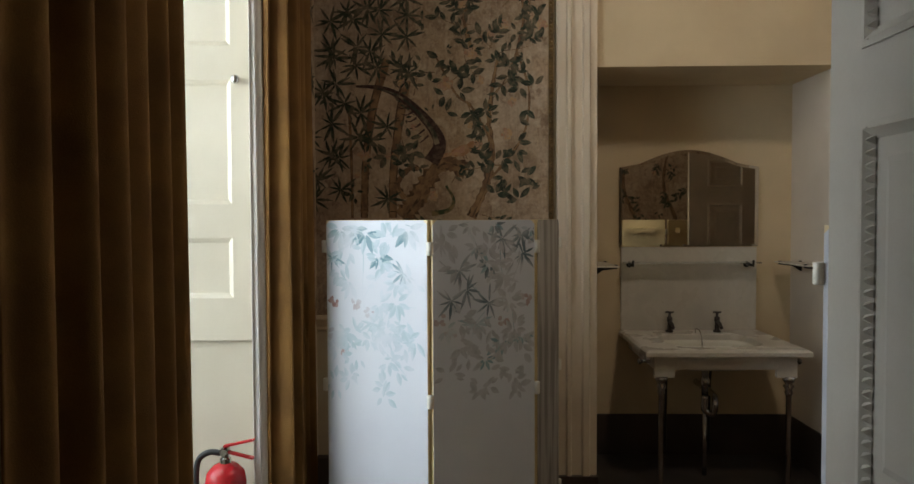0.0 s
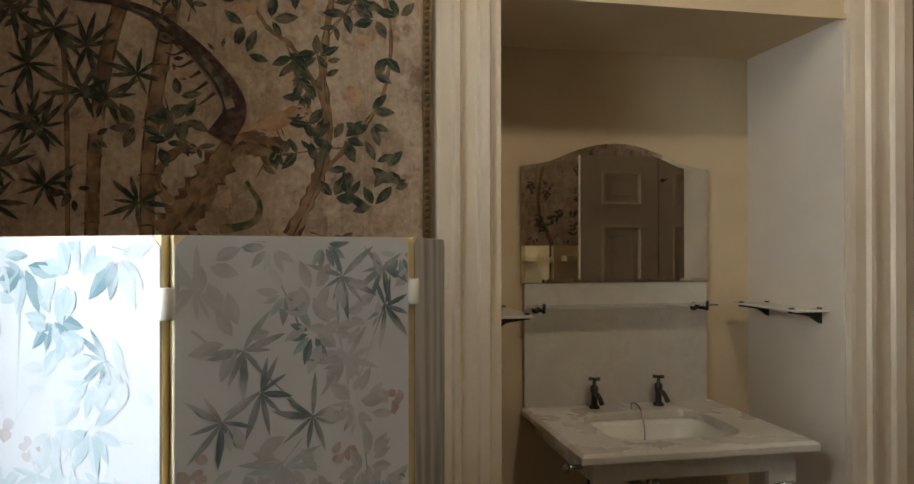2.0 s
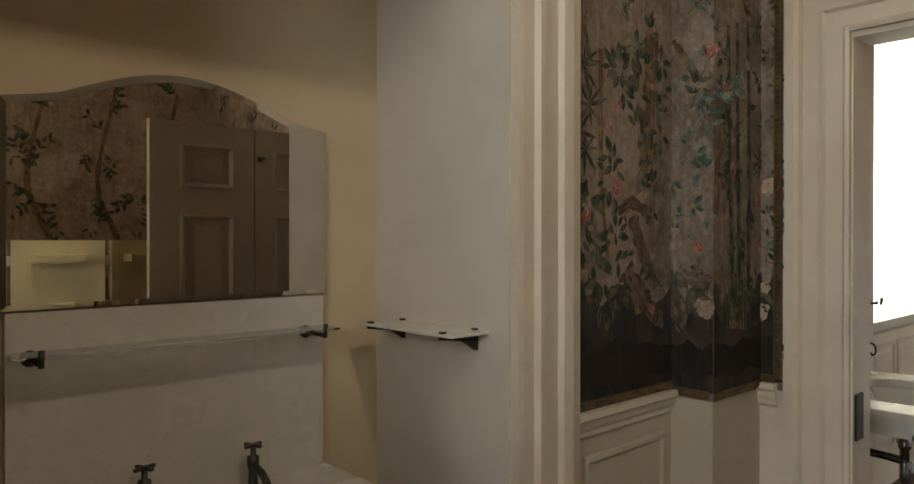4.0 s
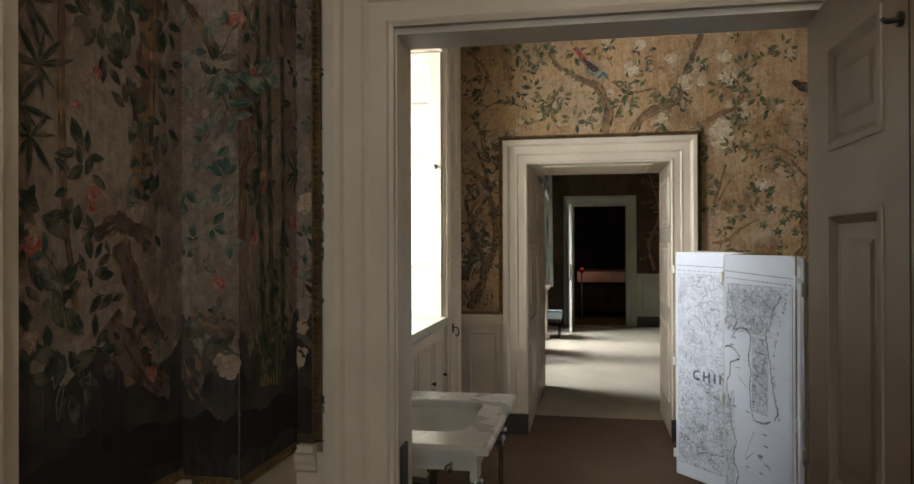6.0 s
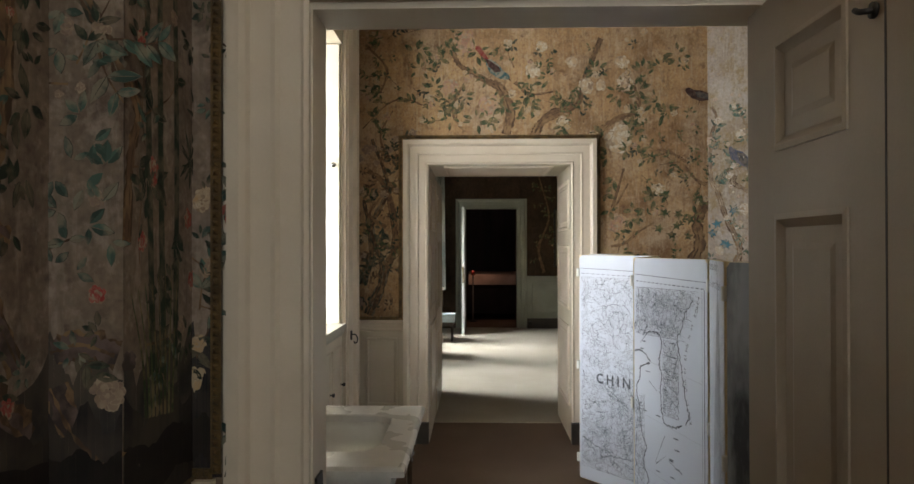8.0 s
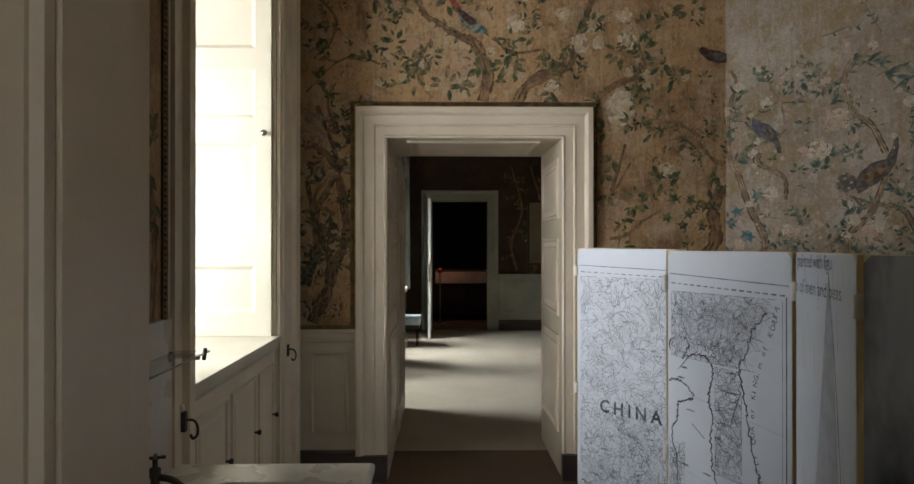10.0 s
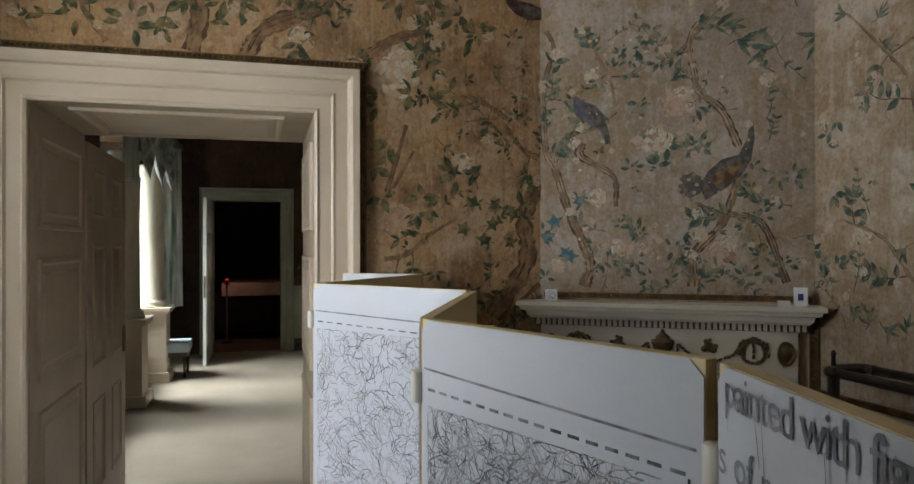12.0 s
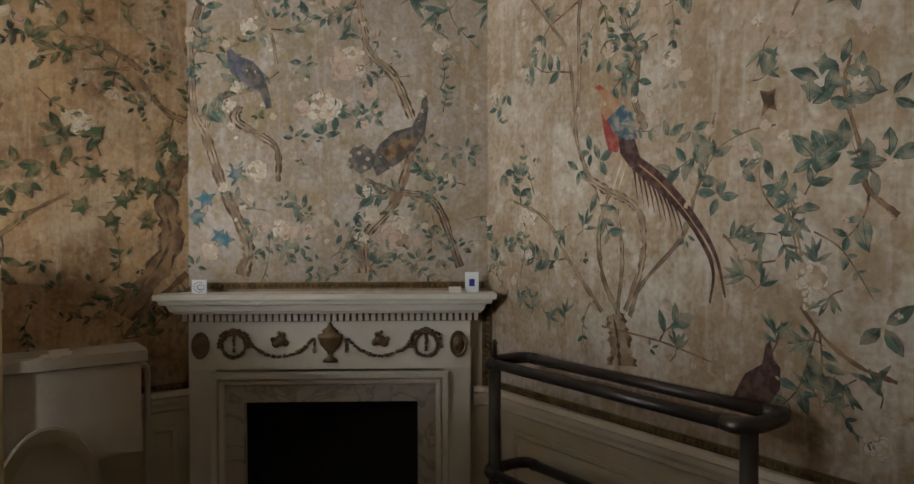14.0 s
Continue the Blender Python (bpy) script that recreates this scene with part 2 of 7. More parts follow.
for ln in list(MIRROR.node_tree.nodes["Principled BSDF"].inputs["Roughness"].links):
    MIRROR.node_tree.links.remove(ln)
MIRROR.node_tree.nodes["Principled BSDF"].inputs["Roughness"].default_value = 0.015
GLASS = glass_pane("clear_glass")
MANTEL = surf("white_mantel_paint", (0.70, 0.64, 0.54), (0.63, 0.57, 0.47), 4, 110, 0.45, 0.05)
SOOT = surf("black_firebox", (0.012, 0.011, 0.012), (0.02, 0.018, 0.017), 6, 60, 0.8, 0.1)
PRINT = surf("white_display_board", (0.62, 0.645, 0.69), (0.57, 0.59, 0.635), 2, 140, 0.5, 0.02)
PRINT_INK = paint("grey_map_ink", (0.06, 0.065, 0.075), (0.16, 0.17, 0.19), (0.53, 0.54, 0.58), 0.3)
INK = paint("black_ink", (0.03, 0.03, 0.035), (0.06, 0.06, 0.065), (0.53, 0.54, 0.58), 0.15)
INK_PALE = paint("pale_ink", (0.36, 0.37, 0.40), (0.48, 0.49, 0.52), (0.53, 0.54, 0.58), 0.4)
TEAL_PRINT = paint("teal_print", (0.10, 0.22, 0.27), (0.30, 0.42, 0.46), (0.58, 0.61, 0.65), 0.6, wear=5)
TEAL_PALE = paint("pale_teal_print", (0.36, 0.48, 0.52), (0.50, 0.58, 0.63), (0.59, 0.615, 0.66), 0.75, wear=5)
PRINT_DEEP = paint("deep_teal_print", (0.035, 0.07, 0.095), (0.12, 0.18, 0.21), (0.53, 0.54, 0.58), 0.6, wear=5)
SLATE = surf("slate_blue_print", (0.05, 0.055, 0.065), (0.42, 0.44, 0.47), 2.2, 30, 0.5, 0.0, stretch=(1.5, 1.5, 0.5), low=0.42, high=0.62)
BARKPRINT = surf("streaky_grey_print", (0.40, 0.38, 0.35), (0.20, 0.18, 0.16), 12, 90, 0.5, 0.0, stretch=(1, 1, 0.12), low=0.45, high=0.6)
BOARD = surf("yellow_cream_board", (0.76, 0.63, 0.37), (0.70, 0.57, 0.32), 3, 100, 0.5, 0.03)
CLIP = surf("ivory_plastic", (0.72, 0.70, 0.62), (0.66, 0.63, 0.55), 8, 90, 0.4, 0.0)
CURTAIN = surf("brown_gold_cloth", (0.27, 0.145, 0.045), (0.19, 0.10, 0.035), 5, 300, 0.85, 0.25, spread=0.3)
SHEER = surf("white_cotton", (0.78, 0.76, 0.73), (0.70, 0.68, 0.66), 6, 300, 0.85, 0.2)
GREENCLOTH = surf("green_white_silk", (0.66, 0.67, 0.62), (0.12, 0.16, 0.12), 9, 200, 0.6, 0.1, stretch=(1, 1, 0.12))
RED = surf("red_enamel", (0.45, 0.012, 0.018), (0.38, 0.01, 0.015), 4, 80, 0.25, 0.0)
RUBBER = surf("black_rubber", (0.02, 0.02, 0.02), (0.03, 0.03, 0.03), 20, 100, 0.6, 0.1)
BLUESEAT = surf("pale_blue_silk", (0.50, 0.60, 0.66), (0.42, 0.52, 0.58), 8, 200, 0.6, 0.1)
WOOD = surf("dark_wood", (0.06, 0.035, 0.02), (0.035, 0.02, 0.012), 6, 80, 0.4, 0.08, stretch=(1, 1, 0.2))
BLANKET = surf("coral_blanket", (0.52, 0.33, 0.26), (0.42, 0.26, 0.20), 5, 160, 0.9, 0.2)
BEDDARK = surf("dark_bedroom_surface", (0.03, 0.02, 0.018), (0.02, 0.014, 0.012), 5, 120, 0.9, 0.2, stretch=(1, 1, 0.2))
BEDFLOOR = surf("brown_bedroom_carpet", (0.20, 0.11, 0.075), (0.15, 0.08, 0.055), 2, 200, 0.95, 0.3)
FARTRIM = surf("grey_green_paint", (0.36, 0.35, 0.27), (0.29, 0.285, 0.22), 2.2, 120, 0.5, 0.05)
FARWHITE = surf("white_door_paint", (0.80, 0.78, 0.72), (0.74, 0.72, 0.66), 3, 120, 0.4, 0.03)
PRINT_RED = paint("faded_red_print", (0.30, 0.13, 0.11), (0.42, 0.27, 0.24), (0.53, 0.54, 0.58), 0.6, wear=5)
FEATHER_BUFF = paint("feather_buff", (0.27, 0.12, 0.055), (0.34, 0.17, 0.08), GREY_S, 0.3, wear=25)
HILL = paint("painted_far_hills", (0.022, 0.022, 0.024), (0.034, 0.03, 0.028), DARK_N, 0.12, wear=5)
SHORE = paint("painted_shore", (0.028, 0.021, 0.017), (0.036, 0.027, 0.02), (0.012, 0.010, 0.010), 0.5, wear=4)
CREAMWARE = surf("aged_cream_ceramic", (0.56, 0.49, 0.40), (0.50, 0.43, 0.35), 5, 60, 0.25, 0.0)
CARD = surf("white_card", (0.75, 0.75, 0.74), (0.70, 0.70, 0.69), 10, 90, 0.6, 0.0)
BLUEINK = surf("blue_ink", (0.02, 0.03, 0.25), (0.03, 0.04, 0.3), 10, 50, 0.5, 0.0)
GRASS = surf("lawn", (0.07, 0.11, 0.035), (0.10, 0.13, 0.05), 0.4, 30, 0.9, 0.3)
REDGLOW = surf("red_shade", (0.45, 0.03, 0.02), (0.4, 0.03, 0.02), 10, 50, 0.5, 0.0)


# ---- shapes ----
def box(bm, x0, x1, y0, y1, z0, z1, m=None):
    vs = [Vector((x, y, z)) for z in (z0, z1) for x, y in ((x0, y0), (x1, y0), (x1, y1), (x0, y1))]
    v = [bm.verts.new(m @ p if m else p) for p in vs]
    return [bm.faces.new([v[i] for i in f]) for f in ((3, 2, 1, 0), (4, 5, 6, 7), (0, 1, 5, 4), (1, 2, 6, 5), (2, 3, 7, 6), (3, 0, 4, 7))]


def soft(bm, w=0.004, seg=2):
    """Rounds the sharp edges of what is in bm."""
    es = [e for e in bm.edges if len(e.link_faces) == 2 and e.calc_face_angle(0) > 0.5]
    bmesh.ops.bevel(bm, geom=es, offset=w, segments=seg, affect="EDGES", profile=0.5, clamp_overlap=True)


def part(name, bm, material, parent=None, label="", smooth=False):
    bmesh.ops.recalc_face_normals(bm, faces=bm.faces)
    me = bpy.data.meshes.new(name)
    bm.to_mesh(me)
    bm.free()
    me.materials.append(material)
    if smooth:
        me.polygons.foreach_set("use_smooth", [True] * len(me.polygons))
    ob = new(name, me)
    if parent:
        ob.parent = parent
        if parent.type == "EMPTY":
            ob.matrix_parent_inverse = Matrix.Translation(-parent.location)
    return tagged(ob, label)


def thing(name, at, label, category, group="", kind=""):
    ob = new(name)
    ob.location = at
    ob.empty_display_size = 0.1
    return tagged(ob, label, category, group, kind)


def boxes(name, mat, *bs, parent=None, label="", kind="", bevel=0.0, m=None):
    bm = bmesh.new()
    for b in bs:
        box(bm, *b, m)
    if bevel:
        soft(bm, bevel)
    return tagged(part(name, bm, mat, parent, label), kind=kind)


def turned(bm, prof, m, seg=16):
    """A turned shape: radius and height pairs round the z axis of m."""
    rings = [[bm.verts.new(m @ Vector((r * math.cos(a), r * math.sin(a), z))) for a in (2 * math.pi * i / seg for i in range(seg))] for r, z in prof]
    for a, b in zip(rings, rings[1:]):
        for i in range(seg):
            bm.faces.new((a[i], a[(i + 1) % seg], b[(i + 1) % seg], b[i]))
    bm.faces.new(rings[0][::-1])
    bm.faces.new(rings[-1])


def smooth_path(pts, steps=6):
    """A Catmull-Rom line through pts."""
    p = [Vector(q) for q in pts]
    p = [2 * p[0] - p[1]] + p + [2 * p[-1] - p[-2]]
    out = []
    for a, b, c, d in zip(p, p[1:], p[2:], p[3:]):
        for i in range(steps):
            t = i / steps
            out.append(0.5 * (2 * b + (c - a) * t + (2 * a - 5 * b + 4 * c - d) * t * t + (3 * b - a - 3 * c + d) * t ** 3))
    return out + [p[-2]]


def tube(bm, pts, r, seg=10, steps=6, closed=False, r1=None):
    """A round bar along a smooth line."""
    line = smooth_path(pts, steps) if steps > 1 else [Vector(q) for q in pts]
    rings, side = [], None
    for i, c in enumerate(line):
        d = (line[min(i + 1, len(line) - 1)] - line[max(i - 1, 0)]).normalized()
        if side is None:
            side = d.orthogonal().normalized()
        side = (side - d * side.dot(d)).normalized()
        up = d.cross(side)
        rad = r if r1 is None else r + (r1 - r) * i / (len(line) - 1)
        rings.append([bm.verts.new(c + rad * (math.cos(a) * side + math.sin(a) * up)) for a in (2 * math.pi * j / seg for j in range(seg))])
    for a, b in zip(rings, rings[1:]):
        for j in range(seg):
            bm.faces.new((a[j], a[(j + 1) % seg], b[(j + 1) % seg], b[j]))
    bm.faces.new(rings[0][::-1])
    bm.faces.new(rings[-1])


def sheet(o, u, n):
    """The frame of an upright face: along u, up, and out along n."""
    u, n = Vector((*u, 0)).normalized(), Vector((*n, 0)).normalized()
    m = Matrix.Identity(4)
    m.col[0][:3], m.col[1][:3], m.col[2][:3], m.col[3][:3] = u, (0, 0, 1), n, o
    return m


def run(bm, m, u0, u1, prof):
    """A moulding along a face: prof is height and projection pairs from top to foot."""
    rows = [[bm.verts.new(m @ Vector((u, z, p))) for z, p in prof] for u in (u0, u1)]
    for i in range(len(prof) - 1):
        bm.faces.new((rows[0][i], rows[0][i + 1], rows[1][i + 1], rows[1][i]))
    bm.faces.new(rows[0])
    bm.faces.new(rows[1][::-1])


def surround(bm, m, u0, u1, top, prof, foot=0.0):
    """A mitred casing round an opening: prof is distance from the opening and projection."""
    rows = [[bm.verts.new(m @ Vector((u, v, p))) for u, v in ((u0 - d, foot), (u0 - d, top + d), (u1 + d, top + d), (u1 + d, foot))] for d, p in prof]
    for a, b in zip(rows, rows[1:]):
        for i in range(3):
            bm.faces.new((a[i], b[i], b[i + 1], a[i + 1]))


def frame_ring(bm, m, u0, u1, v0, v1, prof):
    """A mitred frame round a rectangle, inward: prof is distance inward and projection."""
    rows = [[bm.verts.new(m @ Vector((u, v, p))) for u, v in ((u0 + d, v0 + d), (u1 - d, v0 + d), (u1 - d, v1 - d), (u0 + d, v1 - d))] for d, p in prof]
    for a, b in zip(rows, rows[1:]):
        for i in range(4):
            j = (i + 1) % 4
            bm.faces.new((a[i], a[j], b[j], b[i]))
    bm.faces.new(rows[-1])


CASING = [(0, 0), (0, 0.02), (0.012, 0.026), (0.022, 0.018), (0.075, 0.018), (0.085, 0.03), (0.098, 0.026), (0.15, 0.026), (0.158, 0.045), (0.172, 0.055), (0.203, 0.055), (0.206, 0)]
RAIL = [(1.005, 0), (1.005, 0.035), (0.985, 0.038), (0.975, 0.024), (0.955, 0.02), (0.94, 0.012), (0.925, 0.01), (0.915, 0)]
BASE = [(0.2, 0), (0.2, 0.012), (0.185, 0.022), (0.0, 0.024), (0.0, 0)]


# ---- brushwork on upright faces ----
class Brush:
    """Collects flat strokes by colour, then links them under one sheet of paper."""

    def __init__(self, m, seed):
        self.m, self.rng, self.bms, self.lift, self.foot = m, random.Random(seed), {}, 0, 1.01
        self.hs, self.top, self.u0, self.u1, self.outline = 0.4, 9.0, -99.0, 99.0, True

    def bm(self, mat):
        if mat.name not in self.bms:
            self.bms[mat.name] = (bmesh.new(), mat)
        return self.bms[mat.name][0]

    def spot(self, u, v, h):
        return Vector((min(max(u, self.u0), self.u1), min(max(v, self.foot), self.top), (h + self.lift * 0.00018) * self.hs))

    def poly(self, mat, pts, h):
        self.lift = self.rng.uniform(0, 9)
        b = self.bm(mat)
        b.faces.new([b.verts.new(self.m @ self.spot(u, v, h)) for u, v in pts])

    def ribbon(self, mat, pts, w0, w1, h, steps=6, wob=0.0):
        line = smooth_path([(*p, 0) for p in pts], steps)
        self.lift = self.rng.uniform(0, 9)
        b, prev = self.bm(mat), None
        for i, c in enumerate(line):
            d = (line[min(i + 1, len(line) - 1)] - line[max(i - 1, 0)])
            d = d.normalized() if d.length > 1e-6 else Vector((1, 0, 0))
            w = (w0 + (w1 - w0) * i / (len(line) - 1)) * (1 + wob * self.rng.uniform(-1, 1)) / 2
            cur = [b.verts.new(self.m @ self.spot(c.x - s * d.y * w, c.y + s * d.x * w, h)) for s in (-1, 1)]
            if prev:
                b.faces.new((prev[0], cur[0], cur[1], prev[1]))
            prev = cur
        return line

    def leaf(self, mat, u, v, ang, length, wide, h=0.003):
        c, s = math.cos(ang), math.sin(ang)
        bend = self.rng.uniform(-0.12, 0.12)
        prof = ((0, 0), (0.22, 0.36), (0.5, 0.5), (0.78, 0.3), (1, 0), (0.78, -0.28), (0.5, -0.46), (0.22, -0.36))
        q = [(u + length * x * c - (wide * y + length * bend * x * x) * s, v + length * x * s + (wide * y + length * bend * x * x) * c) for x, y in prof]
        if self.outline:
            cu, cv = u + length * 0.5 * c, v + length * 0.5 * s
            self.poly(LEAF_EDGE, [(cu + (x - cu) * 1.05 + (0.0006 if x > cu else -0.0006), cv + (y - cv) * 1.06) for x, y in q], h - 0.0008)
        self.poly(mat, q, h + 0.0012)
        self.poly(mat, q[:5], h + 0.003)
        if self.outline and length > 0.05:
            self.ribbon(LEAF_EDGE, [q[0], q[4]], wide * 0.06, wide * 0.03, h + 0.005, 2)

    def spray(self, mat, u, v, size, n=5, ang=None):
        """A clump of pointed leaves on short stalks."""
        a0 = self.rng.uniform(0, 6.28) if ang is None else ang
        for i in range(n):
            a = a0 + (i - n / 2) * self.rng.uniform(0.6, 1.1)
            r = size * self.rng.uniform(0.05, 0.55)
            l = size * self.rng.uniform(0.5, 0.85)
            self.leaf(mat, u + r * math.cos(a), v + r * math.sin(a), a + self.rng.uniform(-0.4, 0.4), l, l * self.rng.uniform(0.38, 0.55))

    def star(self, mat, u, v, size, n=8):
        """A fan of narrow bamboo leaves."""
        for i in range(n):
            a = 6.28 * i / n + self.rng.uniform(-0.3, 0.3)
            l = size * self.rng.uniform(0.6, 1.1)
            self.leaf(mat, u, v, a, l, l * 0.16)

    def rose(self, mat, u, v, r, h=0.0032):
        """A full flower: lobed rings of petals."""
        for k, (f, n) in enumerate(((1.0, 12), (0.75, 10), (0.48, 7), (0.2, 4))):
            for i in range(n):
                a = 6.28 * i / n + self.rng.uniform(-0.2, 0.2)
                cx, cy, q = u + r * f * self.rng.uniform(0.5, 0.85) * math.cos(a), v + r * f * self.rng.uniform(0.5, 0.85) * math.sin(a), r * self.rng.uniform(0.17, 0.34) * (0.5 + 0.5 * f)
                self.poly(PETAL_LINE, [(cx + q * 1.14 * math.cos(b), cy + q * 1.14 * math.sin(b)) for b in (6.28 * j / 8 for j in range(8))], h + k * 0.0018 - 0.0006)
                self.poly(mat, [(cx + q * math.cos(b) * self.rng.uniform(0.85, 1.1), cy + q * math.sin(b) * self.rng.uniform(0.85, 1.1)) for b in (6.28 * j / 8 for j in range(8))], h + k * 0.0018)

    def blob(self, mat, u, v, ru, rv, ang=0.0, h=0.004, rough=0.12, n=16):
        c, s = math.cos(ang), math.sin(ang)
        q = [(ru * math.cos(a) * self.rng.uniform(1 - rough, 1 + rough), rv * math.sin(a) * self.rng.uniform(1 - rough, 1 + rough)) for a in (6.28 * i / n for i in range(n))]
        self.poly(mat, [(u + x * c - y * s, v + x * s + y * c) for x, y in q], h)

    def trunk(self, pts, w0, w1, leaf, twigs=4, bark=None, edge=None, flower=None):
        """A knotty limb with a dark outline, side twigs, leaves and now and then a flower."""
        bark, edge = bark or BARK, edge or BARK_EDGE
        line = self.ribbon(edge, pts, w0 * 1.18, w1 * 1.22, 0.0012, 9, 0.3)
        self.ribbon(bark, pts, w0 * 0.85, w1 * 0.8, 0.0026, 9, 0.34)
        self.ribbon(edge, [(p[0] + w0 * 0.12, p[1]) for p in pts], w0 * 0.13, w1 * 0.13, 0.0044, 6, 0.8)
        for _ in range(twigs):
            c = line[self.rng.randrange(len(line))]
            self.twig((c.x, c.y), self.rng.uniform(0.1, 0.28), self.rng.uniform(0, 6.28), leaf, flower)

    def twig(self, at, length, ang, leaf, flower=None, size=0.06, w=0.007):
        pts, a, (u, v) = [at], ang, at
        for _ in range(3):
            a += self.rng.uniform(-0.55, 0.55)
            u, v = u + length / 3 * math.cos(a), v + length / 3 * math.sin(a)
            pts.append((u, v))
        line = self.ribbon(BARK_EDGE, pts, w, w * 0.4, 0.0014, 5, 0.3)
        for c in line[4::3]:
            for s in (-1, 1):
                if self.rng.random() < 0.75:
                    l = size * self.rng.uniform(0.7, 1.25)
                    self.leaf(leaf, c.x, c.y, a + s * self.rng.uniform(0.5, 1.2), l, l * self.rng.uniform(0.36, 0.5))
        if flower and self.rng.random() < 0.5:
            self.rose(flower, u, v, self.rng.uniform(0.022, 0.042))

    def finish(self, sheet_ob):
        for name, (b, mat) in self.bms.items():
            me = bpy.data.meshes.new("painted_" + name)
            b.to_mesh(me)
            b.free()
            me.materials.append(mat)
            ob = new("painted_" + name, me)
            ob.parent = sheet_ob
            if sheet_ob.type == "EMPTY":
                ob.matrix_parent_inverse = Matrix.Translation(-sheet_ob.location)
            tagged(ob, kind="stuff")


def letters(text, size, mat, m, parent, name="lettering", space=1.0, shear=0.0, bold=0.0):
    """Flat lettering on a face, from the built-in font."""
    cu = bpy.data.curves.new(name, "FONT")
    cu.body, cu.size, cu.space_character, cu.shear, cu.resolution_u, cu.offset = text, size, space, shear, 3, bold
    tmp = bpy.data.objects.new(name, cu)
    scene.collection.objects.link(tmp)
    me = bpy.data.meshes.new_from_object(tmp.evaluated_get(bpy.context.evaluated_depsgraph_get()))
    bpy.data.objects.remove(tmp)
    me.transform(m)
    me.materials.clear()
    me.materials.append(mat)
    ob = new(name, me)
    ob.parent = parent
    if parent.type == "EMPTY":
        ob.matrix_parent_inverse = Matrix.Translation(-parent.location)
    return ob


# ---- the setting ----
S = "structure"
CEIL = 3.6
boxes("ground", GRASS, (-60, 80, 5.5, 200, -1.2, -1.0), (-60, -2.2, -40, 5.5, -1.2, -1.0), kind=S)
boxes("floor", CARPET, (-1.75, 19.5, -1.8, 5, -0.2, 0), kind=S)
# far floor in the lightened carpet, to read as lit from the windows
boxes("floor_far", CARPET_FAR, (7.9, 15.5, -1.8, 4.1, 0, 0.005), kind=S)
boxes("floor_bedroom", BEDFLOOR, (15.5, 19.3, -1.8, 4.08, 0, 0.006), kind=S)
boxes("floor_lino", BOARDS, (0.685, 2.05, 3.97, 4.62, 0, 0.006), kind=S)
boxes("ceiling", CEILING, (-1.75, 19.5, -1.8, 5, CEIL, CEIL + 0.2), kind=S)
wall_w = boxes("wall_west", CREAM, (-1.75, -0.9, -1.8, 1.85, 0, CEIL), (-1.75, -0.9, 3.155, 4.7, 0, CEIL), (-1.75, -0.9, 1.85, 3.155, 3.1, CEIL), kind=S)
wall_n1 = boxes("wall_north_1", DADO, (-0.9, 0.685, 4.0, 4.7, 0, CEIL), (2.05, 3.25, 4.0, 4.7, 0, CEIL), (2.89, 3.25, 3.84, 4.0, 0, CEIL), kind=S)
boxes("wall_alcove", ALCOVE, (0.685, 2.05, 4.62, 4.7, 0, 2.42), (0.685, 2.05, 4.0, 4.7, 2.4, CEIL), kind=S)
boxes("wall_alcove_side", ALCOVE_SIDE, (2.044, 2.05, 4.0, 4.62, 0, 2.4), (0.685, 0.691, 4.0, 4.62, 0, 2.4), kind=S)
boxes("wall_back", DADO, (-1.75, 3.25, -2.0, -1.8, 0, CEIL), kind=S)
wall_s1 = boxes("wall_south_1", DADO, (0.82, 3.25, 0.13, 0.33, 0, CEIL), kind=S)
wall_p = boxes("wall_partition", CREAM, (3.25, 3.6, -1.8, 2.23, 0, CEIL), (3.25, 3.6, 3.578, 4.75, 0, CEIL), (3.25, 3.6, 2.23, 3.578, 2.29, CEIL), kind=S)
wall_n2 = boxes("wall_north_2", DADO, (3.6, 5.16, 4.07, 4.75, 0, CEIL), (6.58, 7.25, 4.07, 4.75, 0, CEIL), (5.16, 6.58, 4.09, 4.75, 0, 1.02), (5.16, 6.58, 4.07, 4.75, 3.1, CEIL), kind=S)
wall_e2 = boxes("wall_east_2", DADO, (7.25, 8.2, -1.8, 2.31, 0, CEIL), (7.25, 8.2, 3.485, 5, 0, CEIL), (7.25, 8.2, 2.31, 3.485, 2.285, CEIL), kind=S)
wall_s2 = boxes("wall_south_2", DADO, (3.6, 7.25, -0.1, 0.15, 0, CEIL), kind=S)
MD = sheet((7.25, 1.195, 0), (-0.5454, -0.8382), (-0.8382, 0.5454))
bm = bmesh.new()
box(bm, -0.05, 0.235, 0, CEIL, -0.2, 0, MD)
box(bm, 0.955, 1.3, 0, CEIL, -0.2, 0, MD)
box(bm, 0.235, 0.955, 0.95, CEIL, -0.2, 0, MD)
wall_d = tagged(part("wall_chimney", bm, DADO), kind=S)
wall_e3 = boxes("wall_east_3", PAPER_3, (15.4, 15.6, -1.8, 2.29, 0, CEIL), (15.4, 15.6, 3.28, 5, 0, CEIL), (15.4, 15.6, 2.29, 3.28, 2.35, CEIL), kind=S)
